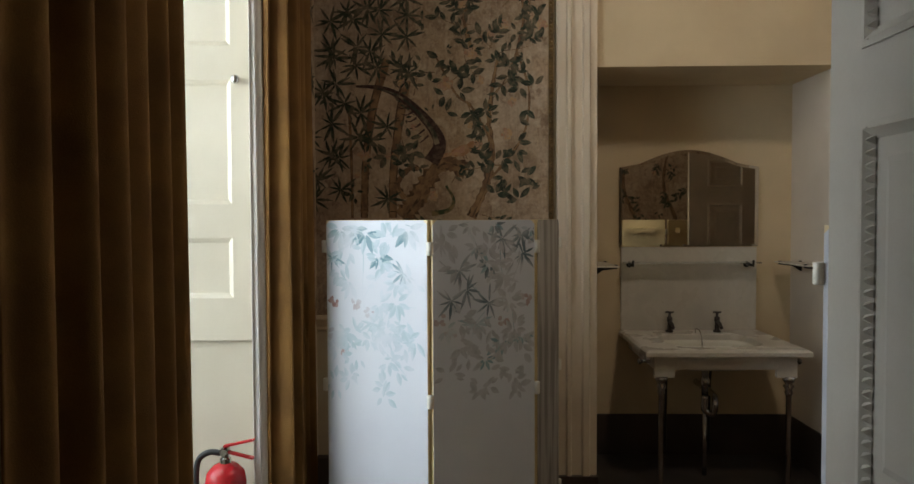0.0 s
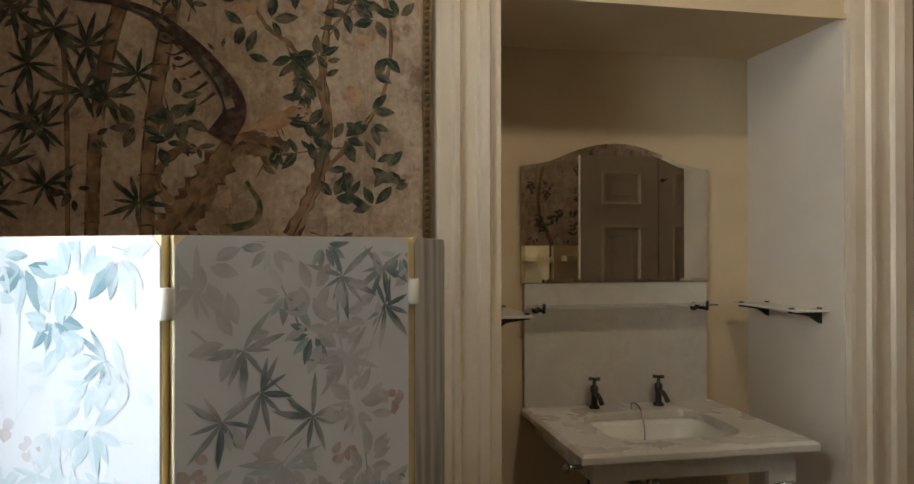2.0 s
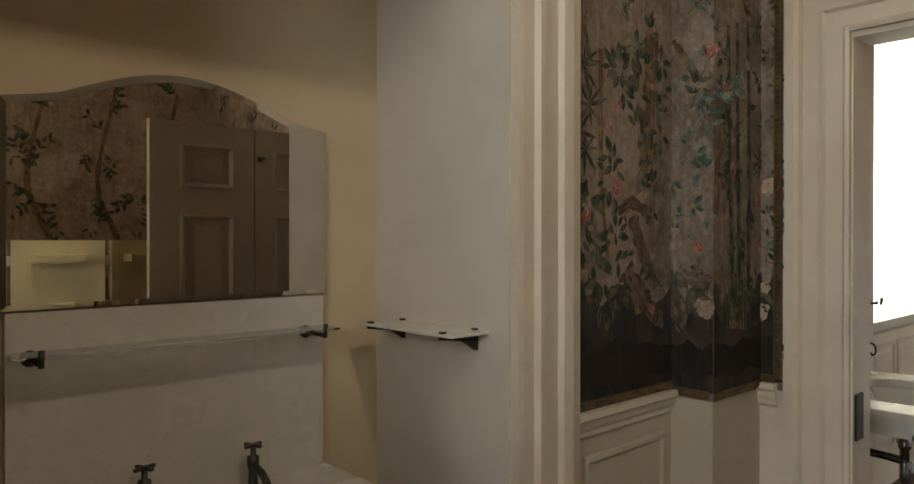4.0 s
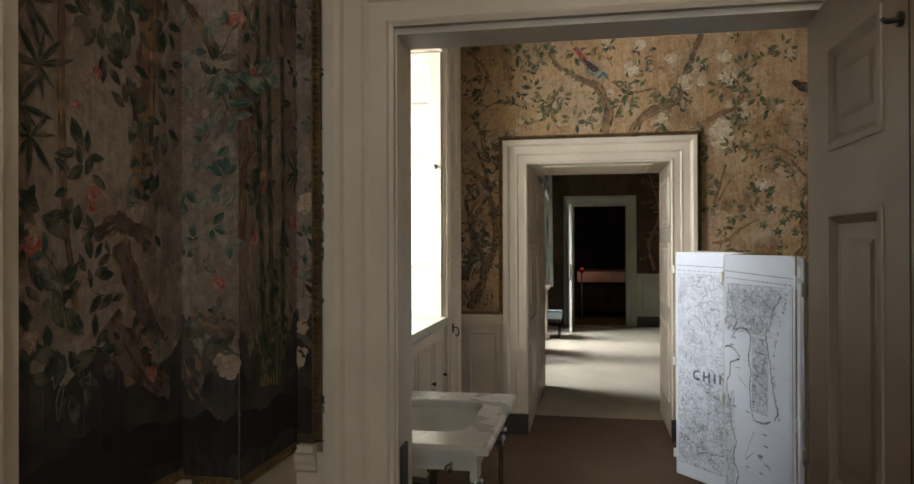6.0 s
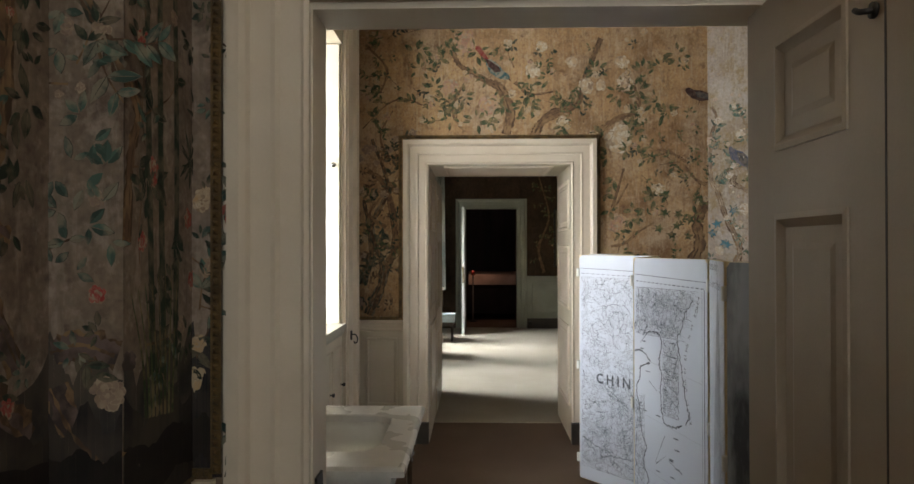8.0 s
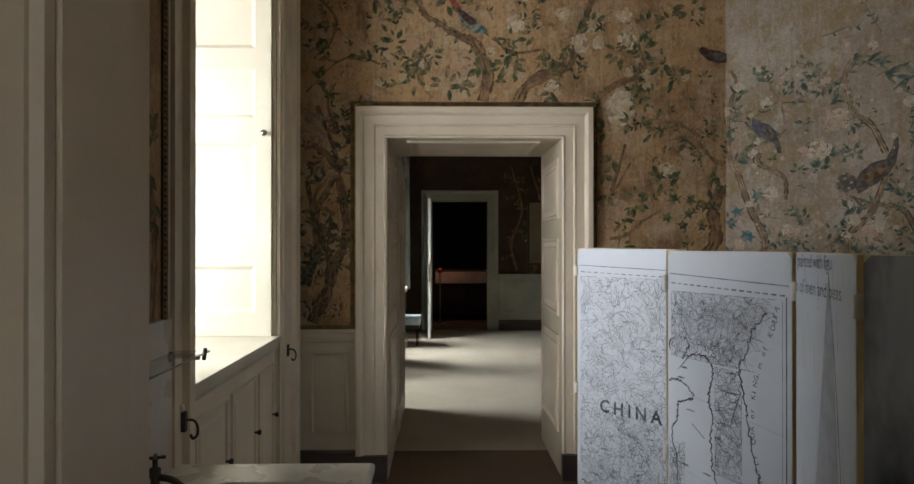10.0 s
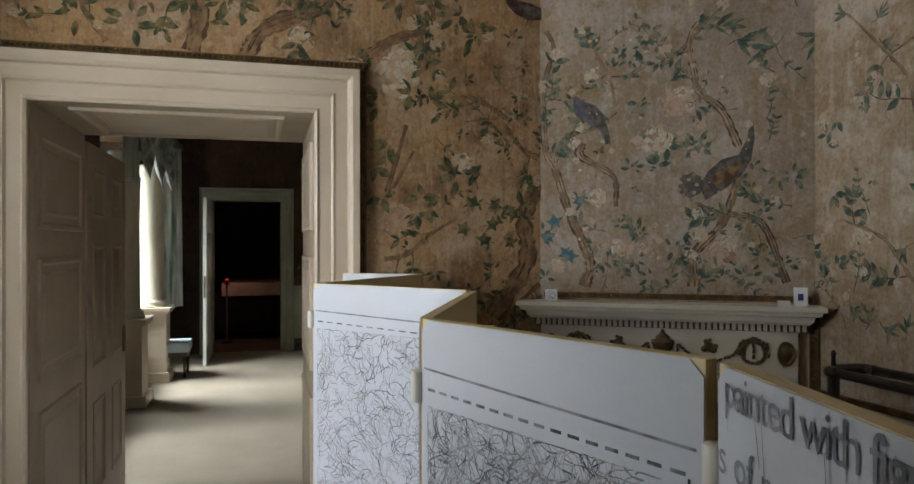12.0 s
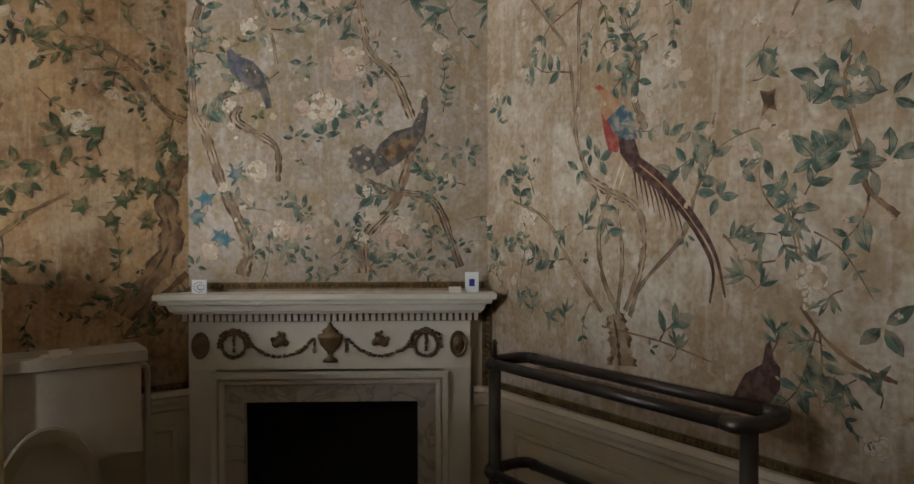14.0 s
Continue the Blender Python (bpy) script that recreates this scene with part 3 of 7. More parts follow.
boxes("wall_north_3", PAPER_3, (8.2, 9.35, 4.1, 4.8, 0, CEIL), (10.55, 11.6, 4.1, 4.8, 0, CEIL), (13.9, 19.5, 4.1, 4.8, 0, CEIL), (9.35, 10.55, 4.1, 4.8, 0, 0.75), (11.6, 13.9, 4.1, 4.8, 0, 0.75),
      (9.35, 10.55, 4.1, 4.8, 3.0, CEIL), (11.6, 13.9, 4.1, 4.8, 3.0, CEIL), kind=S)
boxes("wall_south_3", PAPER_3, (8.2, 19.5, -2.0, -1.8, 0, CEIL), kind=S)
# end wall and thin north lining in the bed's near-black colour
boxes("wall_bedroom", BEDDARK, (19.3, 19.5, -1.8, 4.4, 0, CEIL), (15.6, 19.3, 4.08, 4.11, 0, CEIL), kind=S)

# painted papers
ME, MS, MN = sheet((7.25, 0, 0), (0, 1), (-1, 0)), sheet((0, 0.15, 0), (1, 0), (0, 1)), sheet((0, 4.0, 0), (1, 0), (0, -1))
MN2, MS1, M3 = sheet((0, 4.07, 0), (1, 0), (0, -1)), sheet((0, 0.33, 0), (1, 0), (0, 1)), sheet((15.4, 0, 0), (0, 1), (-1, 0))
MBW, MBS, MP = sheet((2.89, 0, 0), (0, 1), (-1, 0)), sheet((0, 3.84, 0), (1, 0), (0, -1)), sheet((3.25, 0, 0), (0, 1), (-1, 0))


def papered(wall, m, mat, label, *rects):
    bm = bmesh.new()
    for u0, u1, v0, v1 in rects:
        box(bm, u0, u1, v0, v1, 0, 0.004, m)
    return part("wallpaper", bm, mat, wall, label)


def brush(m, seed):
    return Brush(m @ Matrix.Translation((0, 0, 0.0045)), seed)


def fill(b, u0, u1, v0, v1, n, leaves, flowers, size=0.06, bloom=1.0):
    """Scattered sprigs that fill the ground between the painted limbs."""
    for i in range(n):
        u, v, k = b.rng.uniform(u0, u1), b.rng.uniform(v0, v1), b.rng.random()
        if k < 0.55:
            b.twig((u, v), b.rng.uniform(0.1, 0.24), b.rng.uniform(0, 6.28), b.rng.choice(leaves), b.rng.choice(flowers), size, 0.005)
        elif k < 0.89:
            b.spray(b.rng.choice(leaves), u, v, size * b.rng.uniform(0.8, 1.5), b.rng.randint(3, 6))
        else:
            b.rose(b.rng.choice(flowers), u, v, b.rng.uniform(0.02, 0.045) * bloom)


# petals dulled to sit in the papers that carry shade in their colour
PETAL_DIM = paint("petal_dimmed", (0.20, 0.13, 0.10), (0.27, 0.19, 0.14), DARK_N, 0.3)


def bird(b, u, v, size, turn, body, wing, tail, flip=1):
    """A perched bird: body, wing, head, beak and tail."""
    c, s = math.cos(turn), math.sin(turn)
    at = lambda x, y: (u + flip * (x * c - y * s) * size, v + (x * s + y * c) * size)
    b.poly(tail, [at(-0.35, 0.06), at(-0.95, 0.09), at(-1.0, 0.0), at(-0.95, -0.08), at(-0.35, -0.08)], 0.0062)
    b.poly(body, [at(x, y) for x, y in ((-0.42, 0.0), (-0.3, 0.13), (0.0, 0.2), (0.28, 0.2), (0.45, 0.27), (0.56, 0.24), (0.6, 0.15), (0.5, 0.02), (0.3, -0.12), (0.0, -0.2), (-0.28, -0.14))], 0.0068)
    b.poly(wing, [at(x, y) for x, y in ((0.22, 0.12), (0.05, 0.16), (-0.3, 0.06), (-0.5, -0.03), (-0.2, -0.1), (0.12, -0.06))], 0.0088)
    b.poly(BARK_EDGE, [at(0.58, 0.2), at(0.7, 0.17), at(0.58, 0.14)], 0.0075)
    for k in (0.02, 0.12):
        b.ribbon(BARK_EDGE, [at(k, -0.17), at(k + 0.03, -0.34)], size * 0.03, size * 0.02, 0.006, 2)


def cane(b, pts, w):
    """A bamboo stem: a pale brown shaft with dark edges and joints."""
    b.ribbon(BARK_EDGE, pts, w * 1.15, w, 0.0008, 8, 0.06)
    line = b.ribbon(BARK, pts, w * 0.8, w * 0.7, 0.002, 8, 0.06)
    for c in line[3::5]:
        b.ribbon(BARK_EDGE, [(c.x - w * 0.6, c.y), (c.x, c.y + 0.004), (c.x + w * 0.6, c.y)], 0.006, 0.006, 0.0036, 2)


def pair(b, mat, u, v, size):
    """Two or three broad leaves on one short stalk."""
    a = b.rng.uniform(0, 6.28)
    for k in range(b.rng.randint(2, 3)):
        q, l = a + k * b.rng.uniform(0.9, 1.6), size * b.rng.uniform(0.7, 1.05)
        b.leaf(mat, u + 0.12 * size * math.cos(q), v + 0.12 * size * math.sin(q), q, l, l * b.rng.uniform(0.4, 0.56))


def ivy(b, mat, u, v, size):
    """A lobed leaf: five pointed lobes round one centre."""
    a, r = b.rng.uniform(0, 6.28), []
    for k in range(10):
        q, f = a + 0.628 * k, (0.55 if k % 2 == 0 else 0.26) * b.rng.uniform(0.85, 1.15) * size
        r.append((u + f * math.cos(q), v + f * math.sin(q)))
    b.poly(LEAF_EDGE, [(u + (x - u) * 1.12, v + (y - v) * 1.12) for x, y in r], 0.004)
    b.poly(mat, r, 0.006)
    b.ribbon(BARK_EDGE, [(u, v), (u - size * 0.7 * math.cos(a), v - size * 0.7 * math.sin(a))], 0.004, 0.003, 0.003, 2)


def fan(b, mat, u, v, size):
    """A drooping spray of narrow leaves from one twig."""
    a = b.rng.uniform(0, 6.28)
    b.ribbon(BARK_EDGE, [(u, v), (u - size * 0.5 * math.cos(a), v - size * 0.5 * math.sin(a)), (u - size * 0.95 * math.cos(a + 0.3), v - size * 0.95 * math.sin(a + 0.3))], 0.003, 0.004, 0.002, 4)
    for k in range(5):
        q, r = a + (k - 2) * b.rng.uniform(0.35, 0.6), size * b.rng.uniform(-0.6, 0.1)
        l = size * b.rng.uniform(0.7, 1.1)
        b.leaf(mat, u + r * math.cos(a), v + r * math.sin(a), q, l, l * b.rng.uniform(0.2, 0.3))


# east wall of the room with the map screen
p = papered(wall_e2, ME, PAPER_E, "golden painted paper with flowering trees", (1.195, 2.105, 1.0, CEIL), (3.69, 4.07, 1.0, CEIL), (2.105, 3.69, 2.49, CEIL))
b = brush(ME, 11)
for w0, w1, n, pts in ((0.012, 0.024, 2, [(1.782, 2.802), (1.757, 2.718), (1.949, 2.634), (2.064, 2.549)]),
                       (0.014, 0.02, 2, [(1.657, 2.387), (1.555, 2.395), (1.45, 2.351), (1.369, 2.299)]),
                       (0.006, 0.01, 1, [(1.581, 2.278), (1.418, 2.301)]),
                       (0.018, 0.024, 2, [(1.391, 2.276), (1.287, 2.15), (1.208, 2.113)]),
                       (0.06, 0.085, 2, [(1.203, 1.992), (1.282, 1.804), (1.271, 1.592), (1.45, 1.324)]),
                       (0.016, 0.018, 0, [(1.878, 2.248), (1.972, 1.927)]),
                       (0.012, 0.014, 0, [(1.842, 2.126), (1.944, 1.947)]),
                       (0.022, 0.008, 3, [(1.984, 1.611), (1.878, 1.633), (1.757, 1.73), (1.632, 1.805)]),):
    b.trunk(pts, w0, w1, LEAF, n, flower=PETAL)
for w0, w1, n, pts in ((0.06, 0.04, 2, [(2.608, 2.533), (2.55, 2.634), (2.389, 2.722), (2.262, 2.774)]),
                       (0.02, 0.012, 3, [(1.203, 1.483), (1.342, 1.357), (1.45, 1.233)]),):
    b.trunk(pts, w0, w1, LEAF, n, flower=PETAL)
for u, v in ((2.007, 2.385), (1.854, 2.397), (1.757, 2.367), (1.83, 2.597), (1.794, 2.527), (2.018, 2.336), (1.961, 2.158), (2.03, 2.046), (1.995, 1.902), (1.806, 1.904), (1.83, 1.83), (1.782, 1.85), (1.89, 1.756), (1.658, 2.033), (1.534, 2.036), (1.632, 1.995),):
    pair(b, LEAF, u, v, 0.085)
for u, v in ((1.645, 2.033), (1.542, 2.036), (1.555, 1.882), (1.45, 1.779), (1.594, 1.754), (1.49, 1.701), (1.342, 1.831), (1.356, 1.694), (1.437, 1.87),):
    ivy(b, LEAF, u, v, 0.075)
for u, v in ((1.657, 2.337), (1.581, 2.483), (1.342, 2.702), (1.3, 2.574), (1.708, 2.61), (1.757, 2.705), (1.529, 2.707), (1.606, 2.8), (1.314, 2.413), (1.202, 2.422), (1.396, 2.211), (1.342, 2.174), (1.733, 1.554), (1.683, 1.452), (1.287, 2.309), (1.45, 1.545), (1.555, 1.446),):
    b.spray(LEAF, u, v, 0.05, 5)
for u, v, r in ((1.926, 2.49, 0.11), (1.89, 2.542, 0.09), (1.594, 2.073, 0.055),):
    b.rose(PETAL_CREAM, u, v, r)
for u, v, r in ((1.925, 1.817, 0.075), (1.314, 2.599, 0.03), (1.961, 1.769, 0.05),):
    b.rose(PETAL_PINK, u, v, r)
bird(b, *(1.253, 2.84), 0.22, 0.1, FEATHER_DARK, FEATHER, FEATHER_DARK)
for w0, w1, n, pts in ((0.07, 0.03, 3, [(2.843, 2.534), (2.807, 2.72), (2.89, 2.918), (2.987, 2.969), (3.208, 3.095), (3.281, 3.22)]),
                       (0.05, 0.03, 3, [(2.599, 2.541), (2.501, 2.691), (2.258, 2.786), (2.209, 2.956), (2.062, 3.319)]),
                       (0.035, 0.014, 2, [(2.09, 2.554), (1.945, 2.659), (1.753, 2.754), (1.799, 2.949)]),
                       (0.02, 0.012, 2, [(3.186, 2.553), (3.283, 2.727), (3.208, 2.923)]),
                       (0.008, 0.012, 2, [(4.027, 2.589), (3.827, 2.784), (3.678, 2.832), (3.53, 2.78)]),
                       (0.016, 0.01, 2, [(3.829, 2.339), (3.878, 2.537), (3.778, 2.734)]),
                       (0.06, 0.03, 3, [(3.883, 1.35), (3.757, 1.646), (3.83, 2.091), (3.979, 2.241)]),):
    b.trunk(pts, w0, w1, LEAF, n, flower=PETAL)
for w0, w1, n, pts in ((0.03, 0.012, 2, [(3.831, 1.77), (3.97, 1.87), (3.88, 2.018)]),
                       (0.02, 0.012, 2, [(4, 3.283), (3.826, 3.082), (3.877, 2.884)]),
                       (0.02, 0.012, 2, [(2.767, 2.965), (2.646, 2.865), (2.427, 2.886)]),):
    b.trunk(pts, w0, w1, LEAF, n, flower=PETAL)
for u, v, r in ((3.182, 3.292, 0.11), (3.307, 2.925, 0.08), (2.988, 2.772, 0.09), (3.828, 2.685, 0.04),):
    b.rose(PETAL_PINK, u, v, r)
for u, v, r in ((2.62, 3.061, 0.075), (2.304, 3.129, 0.05), (2.185, 2.931, 0.07), (1.871, 2.95, 0.08), (2.064, 2.929, 0.05), (2.38, 2.641, 0.05), (1.894, 3.121, 0.06), (2.546, 3.255, 0.05),):
    b.rose(PETAL_CREAM, u, v, r)
for u, v in ((3.306, 3.245), (3.084, 3.216), (3.405, 3.173), (3.28, 3.343), (3.43, 2.927), (3.332, 2.802), (3.209, 2.849), (3.087, 2.65), (2.964, 2.649), (2.866, 2.77), (3.283, 2.678), (2.645, 2.963), (2.499, 3.01), (2.112, 3.052), (1.92, 2.854), (1.776, 2.9), (1.727, 3.045), (1.583, 3.091), (1.439, 3.186), (1.633, 2.801), (1.538, 2.702), (3.577, 3.226), (3.553, 3.077), (2.695, 2.768),):
    b.spray(LEAF, u, v, 0.1, 6)
bird(b, *(2.938, 3.076), 0.24, -0.9, FEATHER_BLUE, FEATHER_DARK, FEATHER_RED, -1)
fill(b, 1.25, 4.0, 2.6, 3.4, 60, [LEAF, LEAF, LEAF_DARK], [PETAL, PETAL, PETAL_PINK], 0.042)
fill(b, 1.25, 2.05, 1.15, 2.5, 26, [LEAF, LEAF_DARK], [PETAL, PETAL_PINK], 0.034)
# strip crowded with extra dark sprigs and limbs to carry the shade beside the window
fill(b, 3.72, 4.05, 1.1, 2.5, 44, [LEAF_DARK, LEAF_DARK, BARK_EDGE], [PETAL_DIM], 0.045)
for pts in ([(3.98, 1.05), (3.85, 1.4), (3.96, 1.75), (3.82, 2.1), (3.95, 2.5)], [(4.04, 1.3), (3.95, 1.6), (4.02, 2.0)]):
    b.trunk(pts, 0.07, 0.02, LEAF_DARK, 4, BARK_EDGE, LEAF_EDGE)
b.finish(p)

# chimney breast
p = papered(wall_d, MD, PAPER_D, "paler painted paper with birds", (0.0, 1.247, 1.28, CEIL))
b = brush(MD, 23)
for w0, w1, n, pts in ((0.022, 0.05, 2, [(0.034, 2.747), (0.07, 2.65), (0.016, 2.456), (0.02, 2.287), (0.031, 2.141), (0.079, 2.044), (0.15, 1.825), (0.246, 1.606), (0.221, 1.472)]),
                       (0.02, 0.014, 1, [(0.079, 2.044), (0.092, 2.141), (0.152, 2.214), (0.273, 2.25), (0.322, 2.311)]),
                       (0.045, 0.02, 0, [(0.212, 2.178), (0.2, 2.117), (0.297, 2.056), (0.369, 1.995), (0.373, 1.861)]),
                       (0.016, 0.012, 2, [(0.239, 2.748), (0.287, 2.602), (0.347, 2.481), (0.37, 2.348)]),
                       (0.03, 0.035, 1, [(0.784, 2.75), (0.716, 2.641), (0.735, 2.482), (0.754, 2.397), (0.856, 2.3), (0.929, 2.129)]),):
    b.trunk(pts, w0 * 0.82, w1 * 0.82, LEAF_TEAL, n, BARK_PALE, BARK_EDGE, PETAL_ASH)
for w0, w1, n, pts in ((0.016, 0.01, 2, [(0.735, 2.653), (0.614, 2.543), (0.541, 2.531)]),
                       (0.05, 0.03, 1, [(0.731, 1.482), (0.732, 1.629), (0.854, 1.775), (0.933, 1.995)]),
                       (0.014, 0.035, 2, [(0.733, 1.873), (0.854, 1.824), (1.025, 1.774), (1.13, 1.504)]),):
    b.trunk(pts, w0 * 0.82, w1 * 0.82, LEAF_TEAL, n, BARK_PALE, BARK_EDGE, PETAL_ASH)
for u, v in ((0.199, 1.898), (0.479, 2.348), (0.442, 2.044), (0.517, 2.676), (0.565, 2.628), (0.444, 2.579), (0.493, 2.628), (0.989, 1.921), (1.026, 1.872), (1.1, 1.994), (1.161, 1.982), (0.964, 1.775), (0.989, 2.019), (1.026, 1.811), (0.683, 1.604), (0.671, 1.543), (0.756, 1.506), (0.537, 1.532), (0.464, 1.605), (0.343, 1.606), (0.391, 1.569), (1.049, 1.554), (1.123, 1.59), (0.951, 1.53), (0.854, 1.518), (0.017, 1.728), (0.028, 1.51), (0.758, 2.166), (0.709, 2.129), (0.347, 2.53), (0.298, 2.481), (0.008, 2.287), (0.227, 2.711), (0.635, 1.653), (0.271, 1.679),):
    b.spray(LEAF_TEAL, u, v, 0.055, 5)
for u, v in ((0.575, 2.105), (0.612, 2.141), (0.479, 2.36), (0.563, 2.056), (0.453, 1.776), (0.477, 1.747), (0.734, 2.153), (0.77, 2.129), (1.161, 1.975), (0.965, 1.909), (0.541, 2.701), (0.191, 2.687),):
    pair(b, LEAF_TEAL, u, v, 0.06)
for u, v in ((0.073, 1.789), (0.13, 1.636), (0.15, 1.619), (0.199, 1.893), (0.041, 1.716),):
    ivy(b, LEAF_BLUE, u, v, 0.07)
for u, v in ((0.979, 2.617), (1.248, 2.582), (1.04, 2.569), (0.882, 2.69),):
    fan(b, LEAF_TEAL, u, v, 0.10)
for u, v, r in ((0.649, 2.341, 0.07), (0.854, 1.628, 0.075), (0.404, 1.654, 0.05), (0.501, 1.654, 0.03), (0.758, 2.239, 0.03),):
    b.rose(PETAL_ROSE, u, v, r)
for u, v, r in ((0.564, 2.178, 0.075), (0.284, 1.91, 0.05), (0.089, 1.57, 0.04), (0.686, 2.385, 0.05), (0.878, 1.677, 0.05),):
    b.rose(PETAL_ASH, u, v, r)
for u, v in ((0.323, 2.603), (0.287, 2.542), (0.251, 2.675), (0.444, 2.664), (0.517, 2.603), (0.346, 2.408), (0.2, 2.044), (0.491, 2.287), (1.026, 2.117), (0.857, 2.458), (1.027, 2.434), (0.198, 1.704),):
    b.blob(PETAL_CREAM, u, v, 0.009, 0.007, 0.5, 0.006, 0.3, 8)
b.poly(FEATHER_SLATE, [(0.165, 2.403), (0.182, 2.413), (0.213, 2.384), (0.274, 2.36), (0.317, 2.311), (0.326, 2.251), (0.302, 2.233), (0.249, 2.263), (0.189, 2.306), (0.17, 2.36)], 0.0068)
b.poly(FEATHER, [(0.225, 2.365), (0.286, 2.345), (0.322, 2.287), (0.341, 2.226), (0.35, 2.17), (0.326, 2.165), (0.302, 2.233), (0.249, 2.287)], 0.0085)
b.poly(FEATHER, [(0.794, 2.019), (0.855, 2.073), (0.929, 2.092), (0.965, 2.166), (0.97, 2.202), (0.993, 2.227), (0.997, 2.166), (0.982, 2.068), (0.941, 1.995), (0.867, 1.934), (0.782, 1.885), (0.757, 1.946)], 0.0068)
b.poly(BARK_EDGE, [(0.801, 1.99), (0.88, 2.039), (0.948, 2.056), (0.909, 1.982), (0.83, 1.946)], 0.0085)
b.blob(FEATHER, *(0.721, 1.958), 0.06, 0.055, 0.3, 0.0062, 0.18)
for u, v in ((0.672, 1.971), (0.696, 1.934), (0.733, 1.922), (0.709, 1.983), (0.745, 1.958), (0.684, 1.909), (0.721, 1.885), (0.762, 1.909), (0.665, 1.934), (0.77, 1.99), (0.733, 2.007),):
    b.blob(BARK_PALE, u, v, 0.009, 0.009, 0, 0.0085, 0.1, 8)
fill(b, 0.05, 1.2, 1.5, 2.9, 42, [LEAF_TEAL, LEAF_TEAL, LEAF], [PETAL_ASH, PETAL_ROSE], 0.03, 0.8)
for i in range(70):
    u, v = b.rng.uniform(0.04, 1.2), b.rng.uniform(1.5, 2.85)
    b.rose(b.rng.choice((PETAL_ASH, PETAL_ROSE)), u, v, b.rng.uniform(0.008, 0.02))
fill(b, 0.3, 1.2, 1.48, 1.75, 16, [LEAF_TEAL], [PETAL_ROSE, PETAL_ASH], 0.036)
b.finish(p)

# south wall
p = papered(wall_s2, MS, PAPER_S, "pale painted paper with a long-tailed pheasant", (3.6, 6.565, 1.0, CEIL))
b = brush(MS, 37)
for w0, w1, n, pts in ((0.022, 0.03, 2, [(5.783, 2.534), (5.821, 2.37), (5.759, 2.224), (5.771, 2.093), (5.724, 1.984)]),
                       (0.014, 0.02, 1, [(5.938, 2.577), (6.023, 2.455), (6.024, 2.186), (6.044, 2.021), (6.001, 1.894), (5.968, 1.841)]),
                       (0.01, 0.014, 1, [(6.377, 2.653), (6.175, 2.425), (6.082, 2.3), (6.044, 2.063)]),
                       (0.032, 0.022, 0, [(6.01, 1.857), (5.886, 1.793), (5.784, 1.749), (5.736, 1.683), (5.741, 1.541), (5.81, 1.391)]),
                       (0.01, 0.018, 2, [(6.417, 1.784), (6.209, 1.705), (6.084, 1.558), (5.914, 1.378)]),
                       (0.018, 0.02, 0, [(5.881, 1.785), (5.927, 1.669), (5.913, 1.508), (5.835, 1.368)]),):
    b.trunk(pts, w0 * 0.82, w1 * 0.82, LEAF_TEAL, n, BARK_PALE, BARK_EDGE, PETAL_ASH)
for w0, w1, n, pts in ((0.012, 0.02, 1, [(5.537, 1.767), (5.579, 1.642), (5.736, 1.485), (5.79, 1.374)]),
                       (0.014, 0.018, 0, [(5.847, 1.73), (5.822, 1.574), (5.848, 1.357)]),
                       (0.07, 0.12, 0, [(5.856, 1.375), (5.835, 1.3), (5.823, 1.204)]),):
    b.trunk(pts, w0 * 0.82, w1 * 0.82, LEAF_TEAL, n, BARK_PALE, BARK_EDGE, PETAL_ASH)
for w0, w1, n, pts in ((0.008, 0.006, 3, [(6.175, 2.425), (5.911, 2.499), (5.621, 2.453), (5.457, 2.435)]),
                       (0.01, 0.006, 1, [(5.055, 2.331), (5.199, 2.28), (5.246, 2.199)]),
                       (0.008, 0.012, 1, [(5.082, 2.094), (5.096, 2.01), (5.054, 1.849), (5.041, 1.763), (4.969, 1.695)]),
                       (0.006, 0.008, 1, [(5.467, 2.004), (5.493, 1.904), (5.533, 1.767)]),
                       (0.007, 0.01, 2, [(5.207, 1.459), (5.139, 1.379), (5.054, 1.322), (4.968, 1.298)]),
                       (0.006, 0.006, 1, [(5.439, 1.648), (5.347, 1.571), (5.199, 1.597)]),
                       (0.006, 0.006, 2, [(5.263, 1.733), (5.215, 1.642), (5.199, 1.506)]),):
    b.trunk(pts, w0, w1, LEAF_TEAL, n, BARK, BARK_EDGE)
for w0, w1, n, pts in ((0.006, 0.004, 1, [(5.914, 1.327), (5.667, 1.307), (5.477, 1.27)]),):
    b.trunk(pts, w0, w1, LEAF_TEAL, n, BARK, BARK_EDGE)
for u, v in ((5.139, 2), (5.154, 2.047), (5.103, 2.069), (5.184, 1.983), (5.068, 2.009), (5.015, 1.989), (4.987, 1.976), (5.139, 1.853), (5.096, 1.858), (5.169, 1.847), (5.028, 1.812), (4.989, 1.829), (5.117, 2.319), (5.082, 2.281), (5.001, 1.43),):
    pair(b, LEAF_TEAL, u, v, 0.08)
